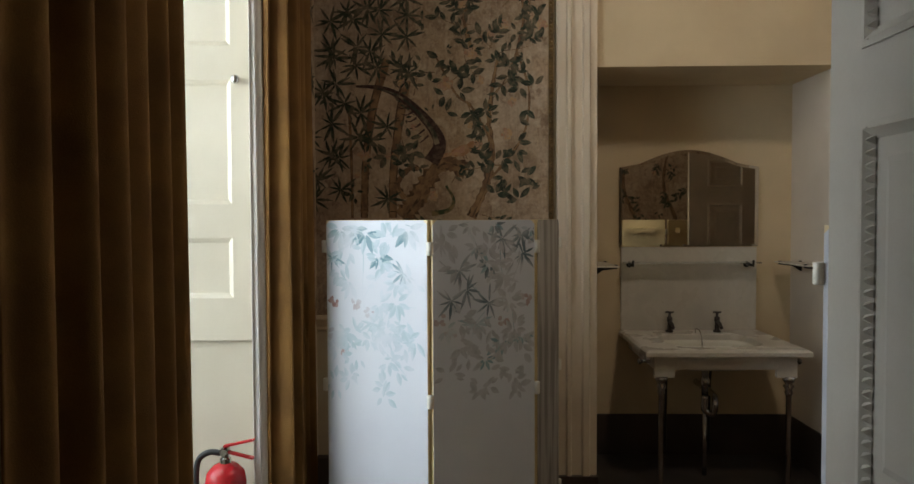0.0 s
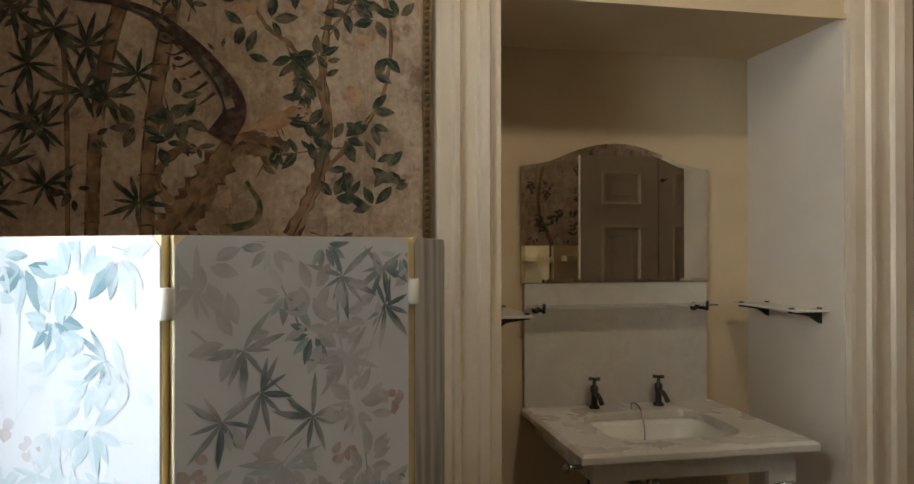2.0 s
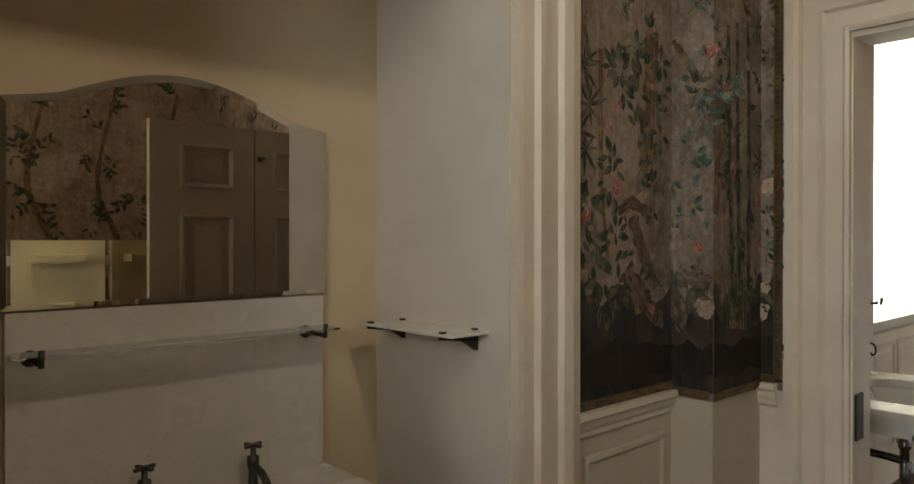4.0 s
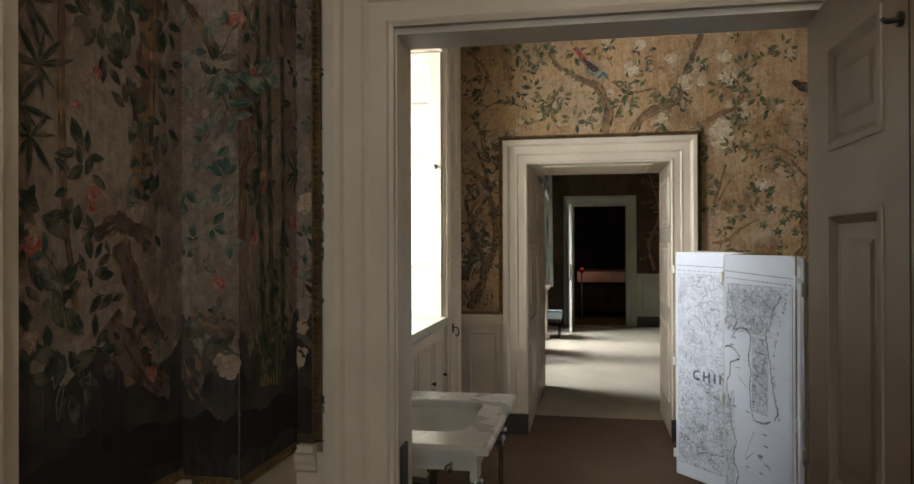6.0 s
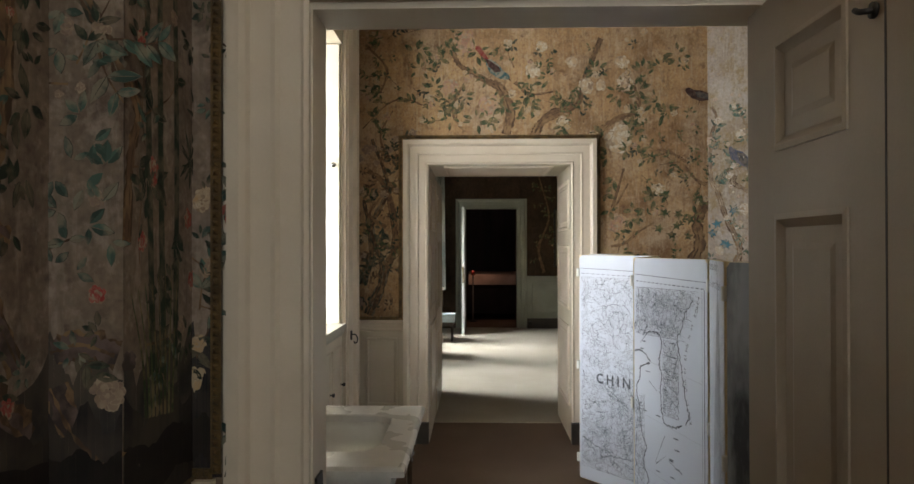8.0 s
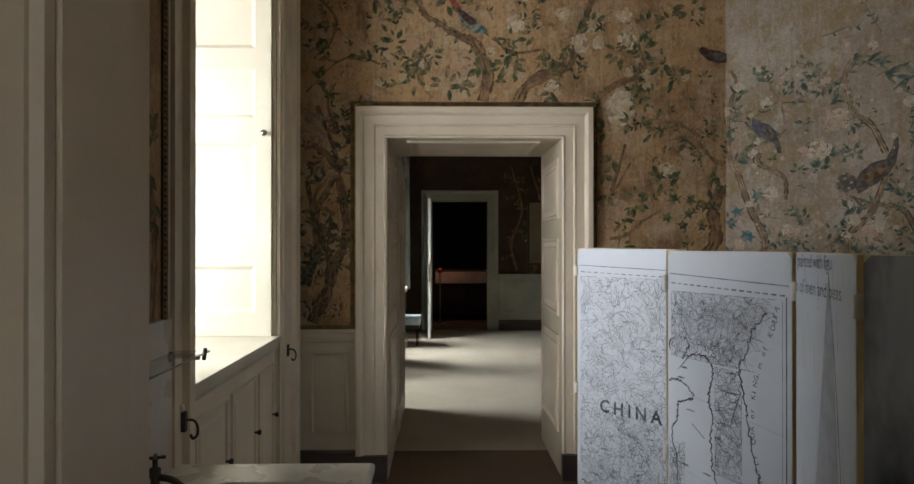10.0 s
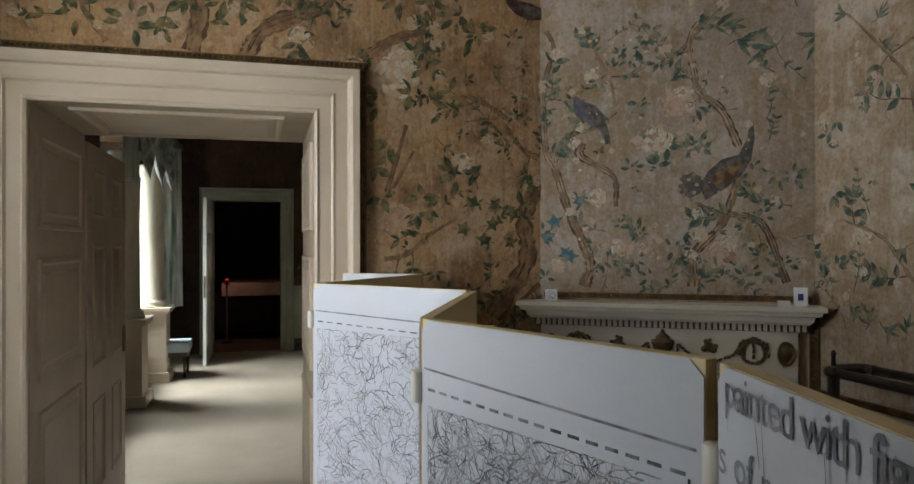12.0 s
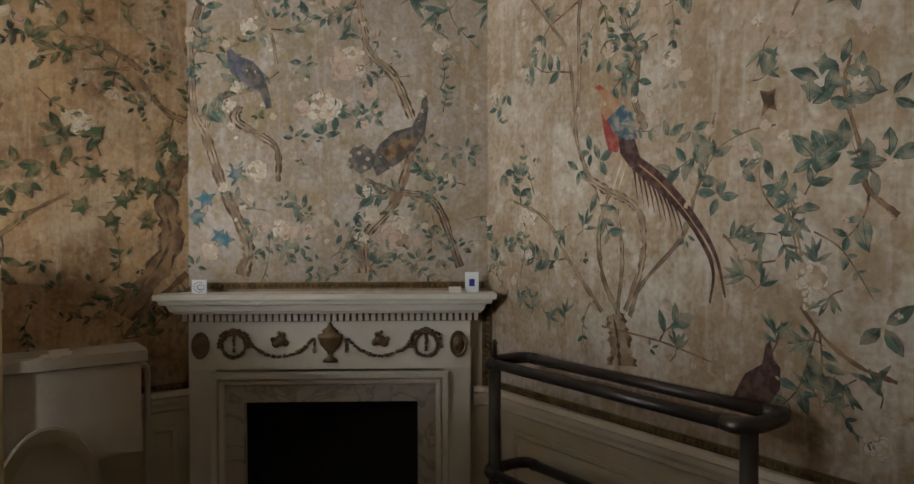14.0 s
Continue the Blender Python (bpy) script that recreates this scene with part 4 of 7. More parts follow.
for u, v in ((5.537, 1.907), (5.487, 1.921), (5.527, 1.854), (5.458, 1.808), (5.383, 1.831), (5.313, 1.861), (5.458, 1.758), (5.547, 1.96), (5.633, 1.949), (5.967, 1.933), (6.024, 1.874), (5.926, 1.9), (6.491, 2.157), (6.434, 2.209), (6.569, 2.202), (6.491, 2.109), (6.454, 1.892), (6.327, 1.864), (6.532, 1.604), (6.381, 1.633), (6.436, 1.584), (6.275, 1.772), (5.846, 2.307), (5.833, 2.266), (5.885, 2.245), (5.759, 2.148), (5.808, 2.145), (6.572, 1.651), (6.493, 1.533),):
    pair(b, LEAF_TEAL, u, v, 0.06)
for u, v in ((5.599, 2.393), (5.688, 2.489), (5.516, 2.425), (5.296, 2.098), (5.313, 2.132), (6.114, 1.642), (5.996, 1.687), (6.277, 1.388), (6.178, 1.334), (6.1, 1.365), (5.383, 1.65), (5.33, 1.636), (5.383, 1.535), (5.313, 1.541), (5.246, 1.609), (5.23, 1.687), (5.168, 1.599), (5.279, 1.387), (5.199, 1.369), (5.139, 1.26), (5.095, 1.241), (5.183, 1.25), (5.014, 1.288), (6.206, 2.608), (6.175, 2.469), (5.139, 1.468), (5.601, 1.3), (6.414, 2.662), (6.346, 1.404),):
    fan(b, LEAF_TEAL, u, v, 0.062)
for u, v, r in ((5.254, 2.2, 0.04), (5.365, 1.872, 0.032), (6.491, 2.24, 0.03),):
    b.rose(PETAL_ROSE, u, v, r)
for u, v, r in ((5.184, 1.538, 0.055), (6.51, 2.219, 0.04), (5.168, 1.479, 0.04), (6.276, 1.704, 0.03),):
    b.rose(PETAL_ASH, u, v, r)
b.poly(FEATHER_BUFF, [(5.95, 2.155), (5.928, 2.164), (5.896, 2.144), (5.846, 2.102), (5.814, 2.073), (5.847, 2.039), (5.896, 2.036), (5.918, 2.074), (5.915, 2.122)], 0.0086)
b.poly(FEATHER_RED, [(5.918, 2.07), (5.886, 2.043), (5.839, 2.027), (5.829, 1.963), (5.839, 1.921), (5.881, 1.928), (5.902, 1.989)], 0.0074)
b.poly(FEATHER_RED, [(5.947, 2.155), (5.923, 2.161), (5.901, 2.144), (5.923, 2.139)], 0.0092)
b.poly(FEATHER_DARK, [(5.839, 1.974), (5.769, 1.963), (5.74, 1.885), (5.784, 1.864), (5.829, 1.915)], 0.0078)
b.poly(FEATHER_BLUE, [(5.886, 2.039), (5.819, 2.079), (5.779, 2.044), (5.755, 1.958), (5.804, 1.958), (5.86, 1.989)], 0.0096)
b.ribbon(LEAF_TEAL, [(5.854, 2.001), (5.772, 1.974)], 0.006, 0.004, 0.0108, 2)
b.ribbon(LEAF_TEAL, [(5.834, 2.011), (5.767, 1.997)], 0.006, 0.004, 0.0108, 2)
b.ribbon(LEAF_TEAL, [(5.814, 2.02), (5.762, 2.019)], 0.006, 0.004, 0.0108, 2)
b.ribbon(PETAL_CREAM, [(5.821, 1.895), (5.863, 1.798)], 0.008, 0.006, 0.006, 2)
b.ribbon(PETAL_CREAM, [(5.796, 1.894), (5.837, 1.798)], 0.008, 0.006, 0.006, 2)
b.ribbon(FEATHER_DARK, [(5.774, 1.883), (5.765, 1.822), (5.755, 1.759)], 0.012, 0.002, 0.0058, 4)
b.ribbon(FEATHER_DARK, [(5.76, 1.875), (5.743, 1.808), (5.731, 1.744)], 0.012, 0.002, 0.0058, 4)
b.ribbon(FEATHER_DARK, [(5.745, 1.866), (5.722, 1.794), (5.708, 1.729)], 0.012, 0.002, 0.0058, 4)
b.ribbon(FEATHER_DARK, [(5.731, 1.858), (5.701, 1.781), (5.685, 1.714)], 0.012, 0.002, 0.0058, 4)
b.ribbon(FEATHER_DARK, [(5.717, 1.85), (5.68, 1.768), (5.662, 1.7)], 0.012, 0.002, 0.0058, 4)
b.ribbon(FEATHER_DARK, [(5.703, 1.842), (5.66, 1.755), (5.64, 1.685)], 0.012, 0.002, 0.0058, 4)
b.ribbon(FEATHER_DARK, [(5.689, 1.834), (5.639, 1.742), (5.618, 1.672)], 0.012, 0.002, 0.0058, 4)
b.ribbon(FEATHER_DARK, [(5.675, 1.827), (5.62, 1.729), (5.596, 1.658)], 0.012, 0.002, 0.0058, 4)
b.ribbon(FEATHER_DARK, [(5.662, 1.819), (5.6, 1.717), (5.575, 1.644)], 0.012, 0.002, 0.0058, 4)
b.ribbon(FEATHER_DARK, [(5.769, 1.892), (5.666, 1.826), (5.558, 1.723), (5.467, 1.596), (5.429, 1.464)], 0.035, 0.006, 0.0066, 8)
b.ribbon(FEATHER_DARK, [(5.772, 1.873), (5.611, 1.749), (5.521, 1.645), (5.471, 1.544), (5.481, 1.444)], 0.03, 0.006, 0.0064, 8)
b.ribbon(FEATHER_BUFF, [(5.748, 1.872), (5.662, 1.808), (5.558, 1.705), (5.471, 1.578), (5.435, 1.472)], 0.006, 0.002, 0.0084, 8)
b.poly(FEATHER_DARK, [(5.405, 1.18), (5.365, 1.255), (5.313, 1.29), (5.303, 1.343), (5.289, 1.361), (5.279, 1.308), (5.259, 1.288), (5.259, 1.233), (5.287, 1.187), (5.365, 1.168)], 0.0068)
b.poly(BARK_EDGE, [(5.326, 2.046), (5.296, 2.037), (5.276, 2.044), (5.287, 2.018), (5.272, 1.981), (5.296, 1.993), (5.32, 1.97), (5.313, 2.008)], 0.0082)
fill(b, 5.0, 6.5, 2.45, 3.3, 20, [LEAF_TEAL, LEAF], [PETAL_ASH, PETAL_ROSE], 0.045)
for i in range(90):
    u, v = b.rng.uniform(4.9, 6.5), b.rng.uniform(1.2, 2.75)
    b.rose(b.rng.choice((PETAL_ASH, PETAL_ROSE)), u, v, b.rng.uniform(0.008, 0.022))
fill(b, 5.0, 6.5, 1.2, 2.4, 24, [LEAF_TEAL], [PETAL_ASH], 0.03, 0.6)
fill(b, 3.7, 4.9, 1.15, 3.2, 46, [LEAF_TEAL, LEAF], [PETAL_ASH, PETAL_ROSE], 0.06)
b.finish(p)

# north wall beside the alcove
p = papered(wall_n1, MN, PAPER_N, "buff painted paper with bamboo and a dark pheasant", (-0.9, 0.425, 0.98, CEIL))
b = brush(MN, 41)
cane(b, [(-0.488, 2.448), (-0.569, 2.165), (-0.609, 1.885), (-0.622, 1.557)], 0.042)
cane(b, [(-0.379, 2.326), (-0.42, 2.099), (-0.454, 1.817), (-0.46, 1.557)], 0.045)
cane(b, [(-0.703, 2.188), (-0.692, 1.883), (-0.689, 1.557)], 0.014)
cane(b, [(-1.01, 2.424), (-1.015, 1.557)], 0.04)
cane(b, [(-1.062, 2.422), (-1.066, 1.557)], 0.025)
for u, v in ((-0.663, 2.412), (-0.776, 2.311), (-0.729, 2.201), (-0.636, 2.149), (-0.802, 2.089), (-0.582, 1.997), (-0.488, 2.069), (-0.762, 1.896), (-0.407, 2.395), (-0.365, 2.369), (-0.926, 2.016), (-0.952, 2.235), (-0.886, 1.77), (-0.755, 1.716), (-0.488, 1.663), (-0.958, 1.824), (-0.649, 2.009), (-0.808, 1.909), (-0.848, 2.266), (-0.912, 1.66), (-0.542, 2.404),):
    b.star(LEAF_DARK, u, v, 0.11, 9)
for w0, w1, n, pts in ((0.09, 0.07, 0, [(-0.406, 1.557), (-0.323, 1.663), (-0.254, 1.777), (-0.171, 1.864), (-0.044, 1.823)]),
                       (0.045, 0.012, 3, [(-0.016, 1.558), (0.07, 1.752), (0.099, 1.926), (0.084, 2.099), (0.113, 2.331), (0.142, 2.477)]),
                       (0.014, 0.008, 2, [(0.07, 1.752), (0.2, 1.899), (0.287, 2.046), (0.309, 2.265), (0.243, 2.481)]),
                       (0.014, 0.008, 2, [(0.07, 2.041), (-0.016, 2.182), (-0.101, 2.251), (-0.213, 2.461)]),
                       (0.03, 0.02, 1, [(-0.392, 1.663), (-0.433, 1.747), (-0.365, 1.832), (-0.296, 1.833)]),):
    b.trunk(pts, w0, w1, LEAF_DARK, n, BARK, BARK_EDGE, PETAL_PINK)
b.ribbon(FEATHER_DARK, [(-0.663, 2.297), (-0.542, 2.289), (-0.434, 2.251), (-0.324, 2.165), (-0.227, 2.055), (-0.192, 1.963), (-0.241, 1.87)], 0.012, 0.085, 0.0068, 8)
b.ribbon(LEAF_EDGE, [(-0.542, 2.285), (-0.42, 2.24), (-0.317, 2.152), (-0.234, 2.047), (-0.206, 1.97)], 0.006, 0.03, 0.0088, 8)
b.ribbon(FEATHER_DARK, [(-0.365, 2.185), (-0.4, 2.17), (-0.434, 2.183)], 0.012, 0.002, 0.006, 3)
b.ribbon(FEATHER_DARK, [(-0.343, 2.152), (-0.378, 2.134), (-0.409, 2.142)], 0.012, 0.002, 0.006, 3)
b.ribbon(FEATHER_DARK, [(-0.321, 2.119), (-0.356, 2.098), (-0.384, 2.1)], 0.012, 0.002, 0.006, 3)
b.ribbon(FEATHER_DARK, [(-0.299, 2.085), (-0.334, 2.062), (-0.36, 2.058)], 0.012, 0.002, 0.006, 3)
b.ribbon(FEATHER_DARK, [(-0.277, 2.052), (-0.311, 2.026), (-0.335, 2.017)], 0.012, 0.002, 0.006, 3)
b.ribbon(FEATHER_DARK, [(-0.255, 2.019), (-0.289, 1.989), (-0.31, 1.975)], 0.012, 0.002, 0.006, 3)
bird(b, *(-0.072, 1.93), 0.15, 0.25, FEATHER_BUFF, PETAL_PINK, FEATHER_BUFF)
b.ribbon(LEAF, [(-0.157, 1.736), (-0.115, 1.658), (-0.143, 1.6), (-0.24, 1.579)], 0.012, 0.03, 0.0068, 6)
for u, v in ((-0.241, 2.317), (-0.094, 2.366), (-0.136, 2.393), (-0.164, 2.242), (-0.08, 2.266), (-0.157, 2.149), (-0.009, 2.146), (0.07, 2.149), (0.192, 2.392), (0.28, 2.439), (0.258, 2.285), (0.339, 2.296), (0.287, 2.162), (0.251, 2.11), (0.156, 1.941), (0.156, 1.883), (0.048, 1.874), (0.056, 1.802), (0.243, 1.979), (0.243, 1.936), (0.171, 1.782), (0.12, 1.688), (0.171, 1.688), (0.258, 1.805), (0.295, 1.784), (0.317, 1.733), (0.251, 1.66), (-0.365, 2.002), (-0.379, 1.924), (-0.344, 1.932), (-0.495, 1.908),):
    pair(b, LEAF_DARK, u, v, 0.075)
for u, v, r in ((-0.157, 2.306, 0.045), (-0.016, 2.082, 0.028), (0.185, 2.029, 0.036), (-0.002, 2.463, 0.035), (0.214, 2.204, 0.028), (-0.227, 1.678, 0.03), (-0.338, 2.066, 0.022), (-0.662, 1.8, 0.02),):
    b.rose(PETAL_PINK, u, v, r)
fill(b, -0.35, 0.4, 1.5, 2.9, 14, [LEAF_DARK], [PETAL_PINK], 0.045)
fill(b, -0.3, 0.4, 2.4, 3.0, 26, [LEAF_DARK], [PETAL_PINK], 0.06)
for i in range(16):
    b.star(LEAF_DARK, b.rng.uniform(-0.85, -0.25), b.rng.uniform(2.45, 3.0), 0.11, 9)
for w0, w1, n, pts in ((0.02, 0.012, 3, [(0.0, 2.45), (-0.05, 2.7), (0.05, 3.0)]), (0.016, 0.01, 3, [(0.22, 2.4), (0.28, 2.7), (0.2, 3.0)])):
    b.trunk(pts, w0, w1, LEAF_DARK, n, BARK, BARK_EDGE, PETAL_PINK)
fill(b, -0.85, -0.3, 1.5, 2.9, 12, [LEAF_DARK], [PETAL_PINK], 0.05)
b.finish(p)

# return of the paper between the curtain and the corner
MW = sheet((-0.9, 0, 0), (0, 1), (1, 0))
p = papered(wall_w, MW, PAPER_N, "buff painted paper with bamboo", (3.275, 3.995, 0.98, CEIL))
b = brush(MW, 47)
for x in (3.5, 3.66, 3.8, 3.92):
    b.ribbon(BARK, [(x, 1.05), (x + 0.02, 1.7), (x - 0.02, 2.3), (x + 0.03, 3.0)], 0.03, 0.02, 0.0012, 8, 0.08)
for i in range(14):
    b.star(LEAF_DARK, b.rng.uniform(3.45, 3.95), b.rng.uniform(1.5, 2.8), 0.1, 9)
b.finish(p)

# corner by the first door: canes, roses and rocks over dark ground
# this paper is darkened for the dim corner, beyond its painted ground
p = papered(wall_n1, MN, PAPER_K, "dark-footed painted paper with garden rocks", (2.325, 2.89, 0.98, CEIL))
b = brush(MN, 53)


def garden(b, u0, u1):
    """Far hills, dark banks and a brown shore at the foot, with small sprigs above."""
    w = u1 - u0
    for mat, base, rise, foot, h in ((HILL, 1.37, 0.05, 1.0, 0.0008), (GROUND, 1.25, 0.035, 1.0, 0.0046), (SHORE, 1.17, 0.012, 1.03, 0.0066), (GROUND, 1.06, 0.012, 1.0, 0.0086)):
        top = [(u0 + w * i / 20, base + rise * math.sin(i * 0.55 + base * 9 + u0) + rise * 0.4 * b.rng.uniform(-1, 1)) for i in range(21)]
        for (x0, y0), (x1, y1) in zip(top, top[1:]):
            b.poly(mat, [(x0, foot), (x0, y0), (x1, y1), (x1, foot)], h)
    fill(b, u0 + 0.02, u1 - 0.02, 1.36, 2.8, int(6 + w * 42), [LEAF_DARK, LEAF_DARK, LEAF_TEAL], [PETAL_RED, PETAL_DIM, PETAL_DIM], 0.042, 0.5)


garden(b, 2.325, 2.89)
for w0, w1, n, pts in ((0.018, 0.015, 1, [(2.46, 2.142), (2.465, 1.742), (2.5, 1.473)]),
                       (0.07, 0.05, 0, [(2.756, 2.236), (2.728, 1.922), (2.701, 1.722)]),):
    b.trunk(pts, w0, w1, LEAF_DARK, n, BARK, BARK_EDGE)
for w0, w1, n, pts in ((0.06, 0.09, 0, [(2.601, 1.441), (2.7, 1.316), (2.809, 1.209)]),
                       (0.05, 0.05, 0, [(2.637, 1.614), (2.7, 1.496), (2.781, 1.369)]),
                       (0.03, 0.05, 0, [(2.555, 1.626), (2.65, 1.659), (2.754, 1.618)]),):
    b.trunk(pts, w0, w1, LEAF_DARK, n, ROCK, BARK_EDGE)
for u, v in ((2.372, 2.076), (2.4, 1.955), (2.38, 1.816), (2.353, 1.869),):
    b.star(LEAF_DARK, u, v, 0.09, 8)
for u, v in ((2.534, 2.096), (2.568, 2.077), (2.579, 2.024), (2.651, 2.026), (2.676, 1.913), (2.533, 1.791), (2.639, 2.169), (2.702, 2.128), (2.371, 1.681), (2.418, 1.672), (2.352, 1.542), (2.448, 1.515), (2.533, 1.541), (2.511, 1.733), (2.812, 2.158), (2.797, 2.06), (2.811, 1.905), (2.782, 1.775),):
    b.spray(LEAF_DARK, u, v, 0.075, 6)
for u, v in ((2.352, 1.429), (2.468, 1.408), (2.408, 1.477), (2.555, 1.387), (2.468, 1.341),):
    b.spray(LEAF_DARK, u, v, 0.095, 6)
for u, v, r in ((2.384, 1.612, 0.028), (2.555, 1.71, 0.03), (2.567, 1.978, 0.018), (2.501, 1.896, 0.014), (2.755, 2.066, 0.015),):
    b.rose(PETAL_RED, u, v, r)
for u, v, r in ((2.384, 1.634, 0.026), (2.578, 1.697, 0.028), (2.534, 1.957, 0.02), (2.702, 1.993, 0.02), (2.38, 1.42, 0.03),):
    b.rose(PETAL_DIM, u, v, r)
b.finish(p)
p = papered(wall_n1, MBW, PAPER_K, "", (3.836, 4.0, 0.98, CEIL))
b = brush(MBW, 57)
garden(b, 3.837, 4.0)
for w0, w1, n, pts in ((0.02, 0.032, 2, [(3.993, 2.244), (3.955, 2.191), (3.882, 2.07), (3.846, 1.979)]),):
    b.trunk(pts, w0, w1, LEAF_TEAL, n, BARK_EDGE, LEAF_EDGE)
for u, v in ((3.974, 2.201), (3.918, 2.187), (3.864, 2.164), (3.965, 2.111), (3.974, 2.03), (3.928, 1.889), (3.9, 1.831), (3.947, 1.792), (3.984, 1.753), (3.919, 1.735), (3.882, 1.701), (3.985, 1.574), (3.938, 1.557), (3.956, 1.622), (3.864, 1.621), (3.91, 1.654), (3.873, 1.781), (3.975, 1.688),):
    pair(b, LEAF_TEAL, u, v, 0.05)
for u, v, r in ((3.956, 2.077, 0.02), (3.892, 1.71, 0.02), (3.928, 1.945, 0.012), (3.974, 1.932, 0.01),):
    b.rose(PETAL_DIM, u, v, r)
for w0, w1, n, pts in ((0.05, 0.07, 0, [(3.985, 1.312), (3.938, 1.217), (3.865, 1.141)]),
                       (0.055, 0.05, 0, [(3.985, 1.386), (3.92, 1.404), (3.847, 1.381)]),):
    b.trunk(pts, w0, w1, LEAF_DARK, n, ROCK, BARK_EDGE)
b.finish(p)
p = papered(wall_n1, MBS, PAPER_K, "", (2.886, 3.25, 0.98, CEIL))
b = brush(MBS, 59)
garden(b, 2.886, 3.25)
for w0, w1, n, pts in ((0.03, 0.028, 2, [(2.899, 1.964), (2.948, 1.9), (2.912, 1.798), (2.898, 1.621)]),):
    b.trunk(pts, w0, w1, LEAF_DARK, n, BARK, BARK_EDGE)
b.ribbon(LEAF_DARK, [(3.054, 2.309), (3.06, 1.797), (3.082, 1.212)], 0.025, 0.03, 0.0012, 8, 0.1)
b.ribbon(LEAF_DARK, [(2.986, 2.288), (3.002, 1.791), (3.027, 1.22)], 0.025, 0.03, 0.0012, 8, 0.1)
b.ribbon(LEAF_DARK, [(3.135, 2.335), (3.149, 1.807), (3.139, 1.275)], 0.025, 0.03, 0.0012, 8, 0.1)
for u, v in ((3.228, 1.833), (3.274, 1.95), (3.207, 2.321), (3.228, 1.815),):
    b.star(LEAF_DARK, u, v, 0.08, 8)
for u, v in ((2.949, 2.178), (2.967, 2.067), (3.229, 2.126), (3.204, 1.377), (3.059, 1.489), (2.984, 1.74),):
    b.spray(LEAF_DARK, u, v, 0.06, 6)
for u, v, r in ((3.021, 1.793, 0.024), (3.214, 1.682, 0.026), (3.236, 1.522, 0.026), (2.965, 1.623, 0.022), (3.021, 1.76, 0.02),):
    b.rose(PETAL_RED, u, v, r)
b.ribbon(LEAF, [(2.982, 1.226), (2.964, 1.36), (2.912, 1.509)], 0.014, 0.003, 0.0075, 6)
b.ribbon(LEAF, [(3, 1.223), (2.986, 1.358), (2.943, 1.518)], 0.014, 0.003, 0.0075, 6)
b.ribbon(LEAF, [(3.019, 1.221), (3.008, 1.356), (2.976, 1.528)], 0.014, 0.003, 0.0075, 6)
b.ribbon(LEAF, [(3.038, 1.218), (3.031, 1.355), (3.009, 1.537)], 0.014, 0.003, 0.0075, 6)
b.ribbon(LEAF, [(3.058, 1.216), (3.054, 1.353), (3.043, 1.547)], 0.014, 0.003, 0.0075, 6)
b.ribbon(LEAF, [(3.078, 1.213), (3.078, 1.351), (3.079, 1.558)], 0.014, 0.003, 0.0075, 6)
b.ribbon(LEAF, [(3.098, 1.21), (3.102, 1.349), (3.115, 1.569)], 0.014, 0.003, 0.0075, 6)
b.ribbon(LEAF, [(3.118, 1.208), (3.127, 1.347), (3.153, 1.58)], 0.014, 0.003, 0.0075, 6)
b.blob(ROCK, *(2.904, 1.365), 0.03, 0.022, 0, 0.0092, 0.2)
b.finish(p)
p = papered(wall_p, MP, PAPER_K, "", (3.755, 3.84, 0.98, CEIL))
b = brush(MP, 61)
garden(b, 3.756, 3.84)
fill(b, 3.765, 3.83, 1.1, 2.8, 14, [LEAF_DARK, LEAF_TEAL], [PETAL_RED, PETAL], 0.05)
b.finish(p)
p = papered(wall_p, MP, PAPER_N, "buff painted paper with dark leaves", (0.335, 2.03, 1.0, CEIL))
b = brush(MP, 64)
fill(b, 0.4, 2.0, 1.2, 3.2, 50, [LEAF_DARK], [PETAL_PINK, PETAL], 0.06)
b.finish(p)
p = papered(wall_s1, MS1, PAPER_N, "buff painted paper with dark leaves", (0.82, 3.25, 1.0, CEIL))
b = brush(MS1, 67)
for x in (1.4, 1.9, 2.4, 2.9):
    b.trunk([(x, 1.05), (x + 0.1, 1.5), (x - 0.05, 2.0), (x + 0.1, 2.8)], 0.05, 0.02, LEAF_DARK, 8)
fill(b, 1.2, 3.2, 1.2, 2.8, 40, [LEAF_DARK], [PETAL, PETAL_PINK], 0.07)
b.finish(p)
p = papered(wall_n2, MN2, PAPER_E, "golden painted paper with dark leaves", (3.6, 4.93, 1.0, CEIL))
b = brush(MN2, 71)
for x in (3.9, 4.4, 4.8):
    b.trunk([(x, 1.2), (x + 0.05, 1.6), (x - 0.08, 2.1), (x + 0.05, 2.8)], 0.05, 0.02, LEAF, 8)
fill(b, 3.65, 4.85, 1.1, 2.8, 30, [LEAF], [PETAL, PETAL_PINK], 0.06)
b.finish(p)
b = brush(M3, 73)
for x in (0.6, 1.0, 1.4, 1.75):
    b.trunk([(x, 1.1), (x + 0.1, 1.6), (x - 0.1, 2.2), (x + 0.1, 3.0)], 0.06, 0.02, LEAF, 6)
fill(b, 0.2, 1.95, 1.2, 3.0, 30, [LEAF], [PETAL, PETAL_PINK], 0.08)
b.finish(wall_e3)


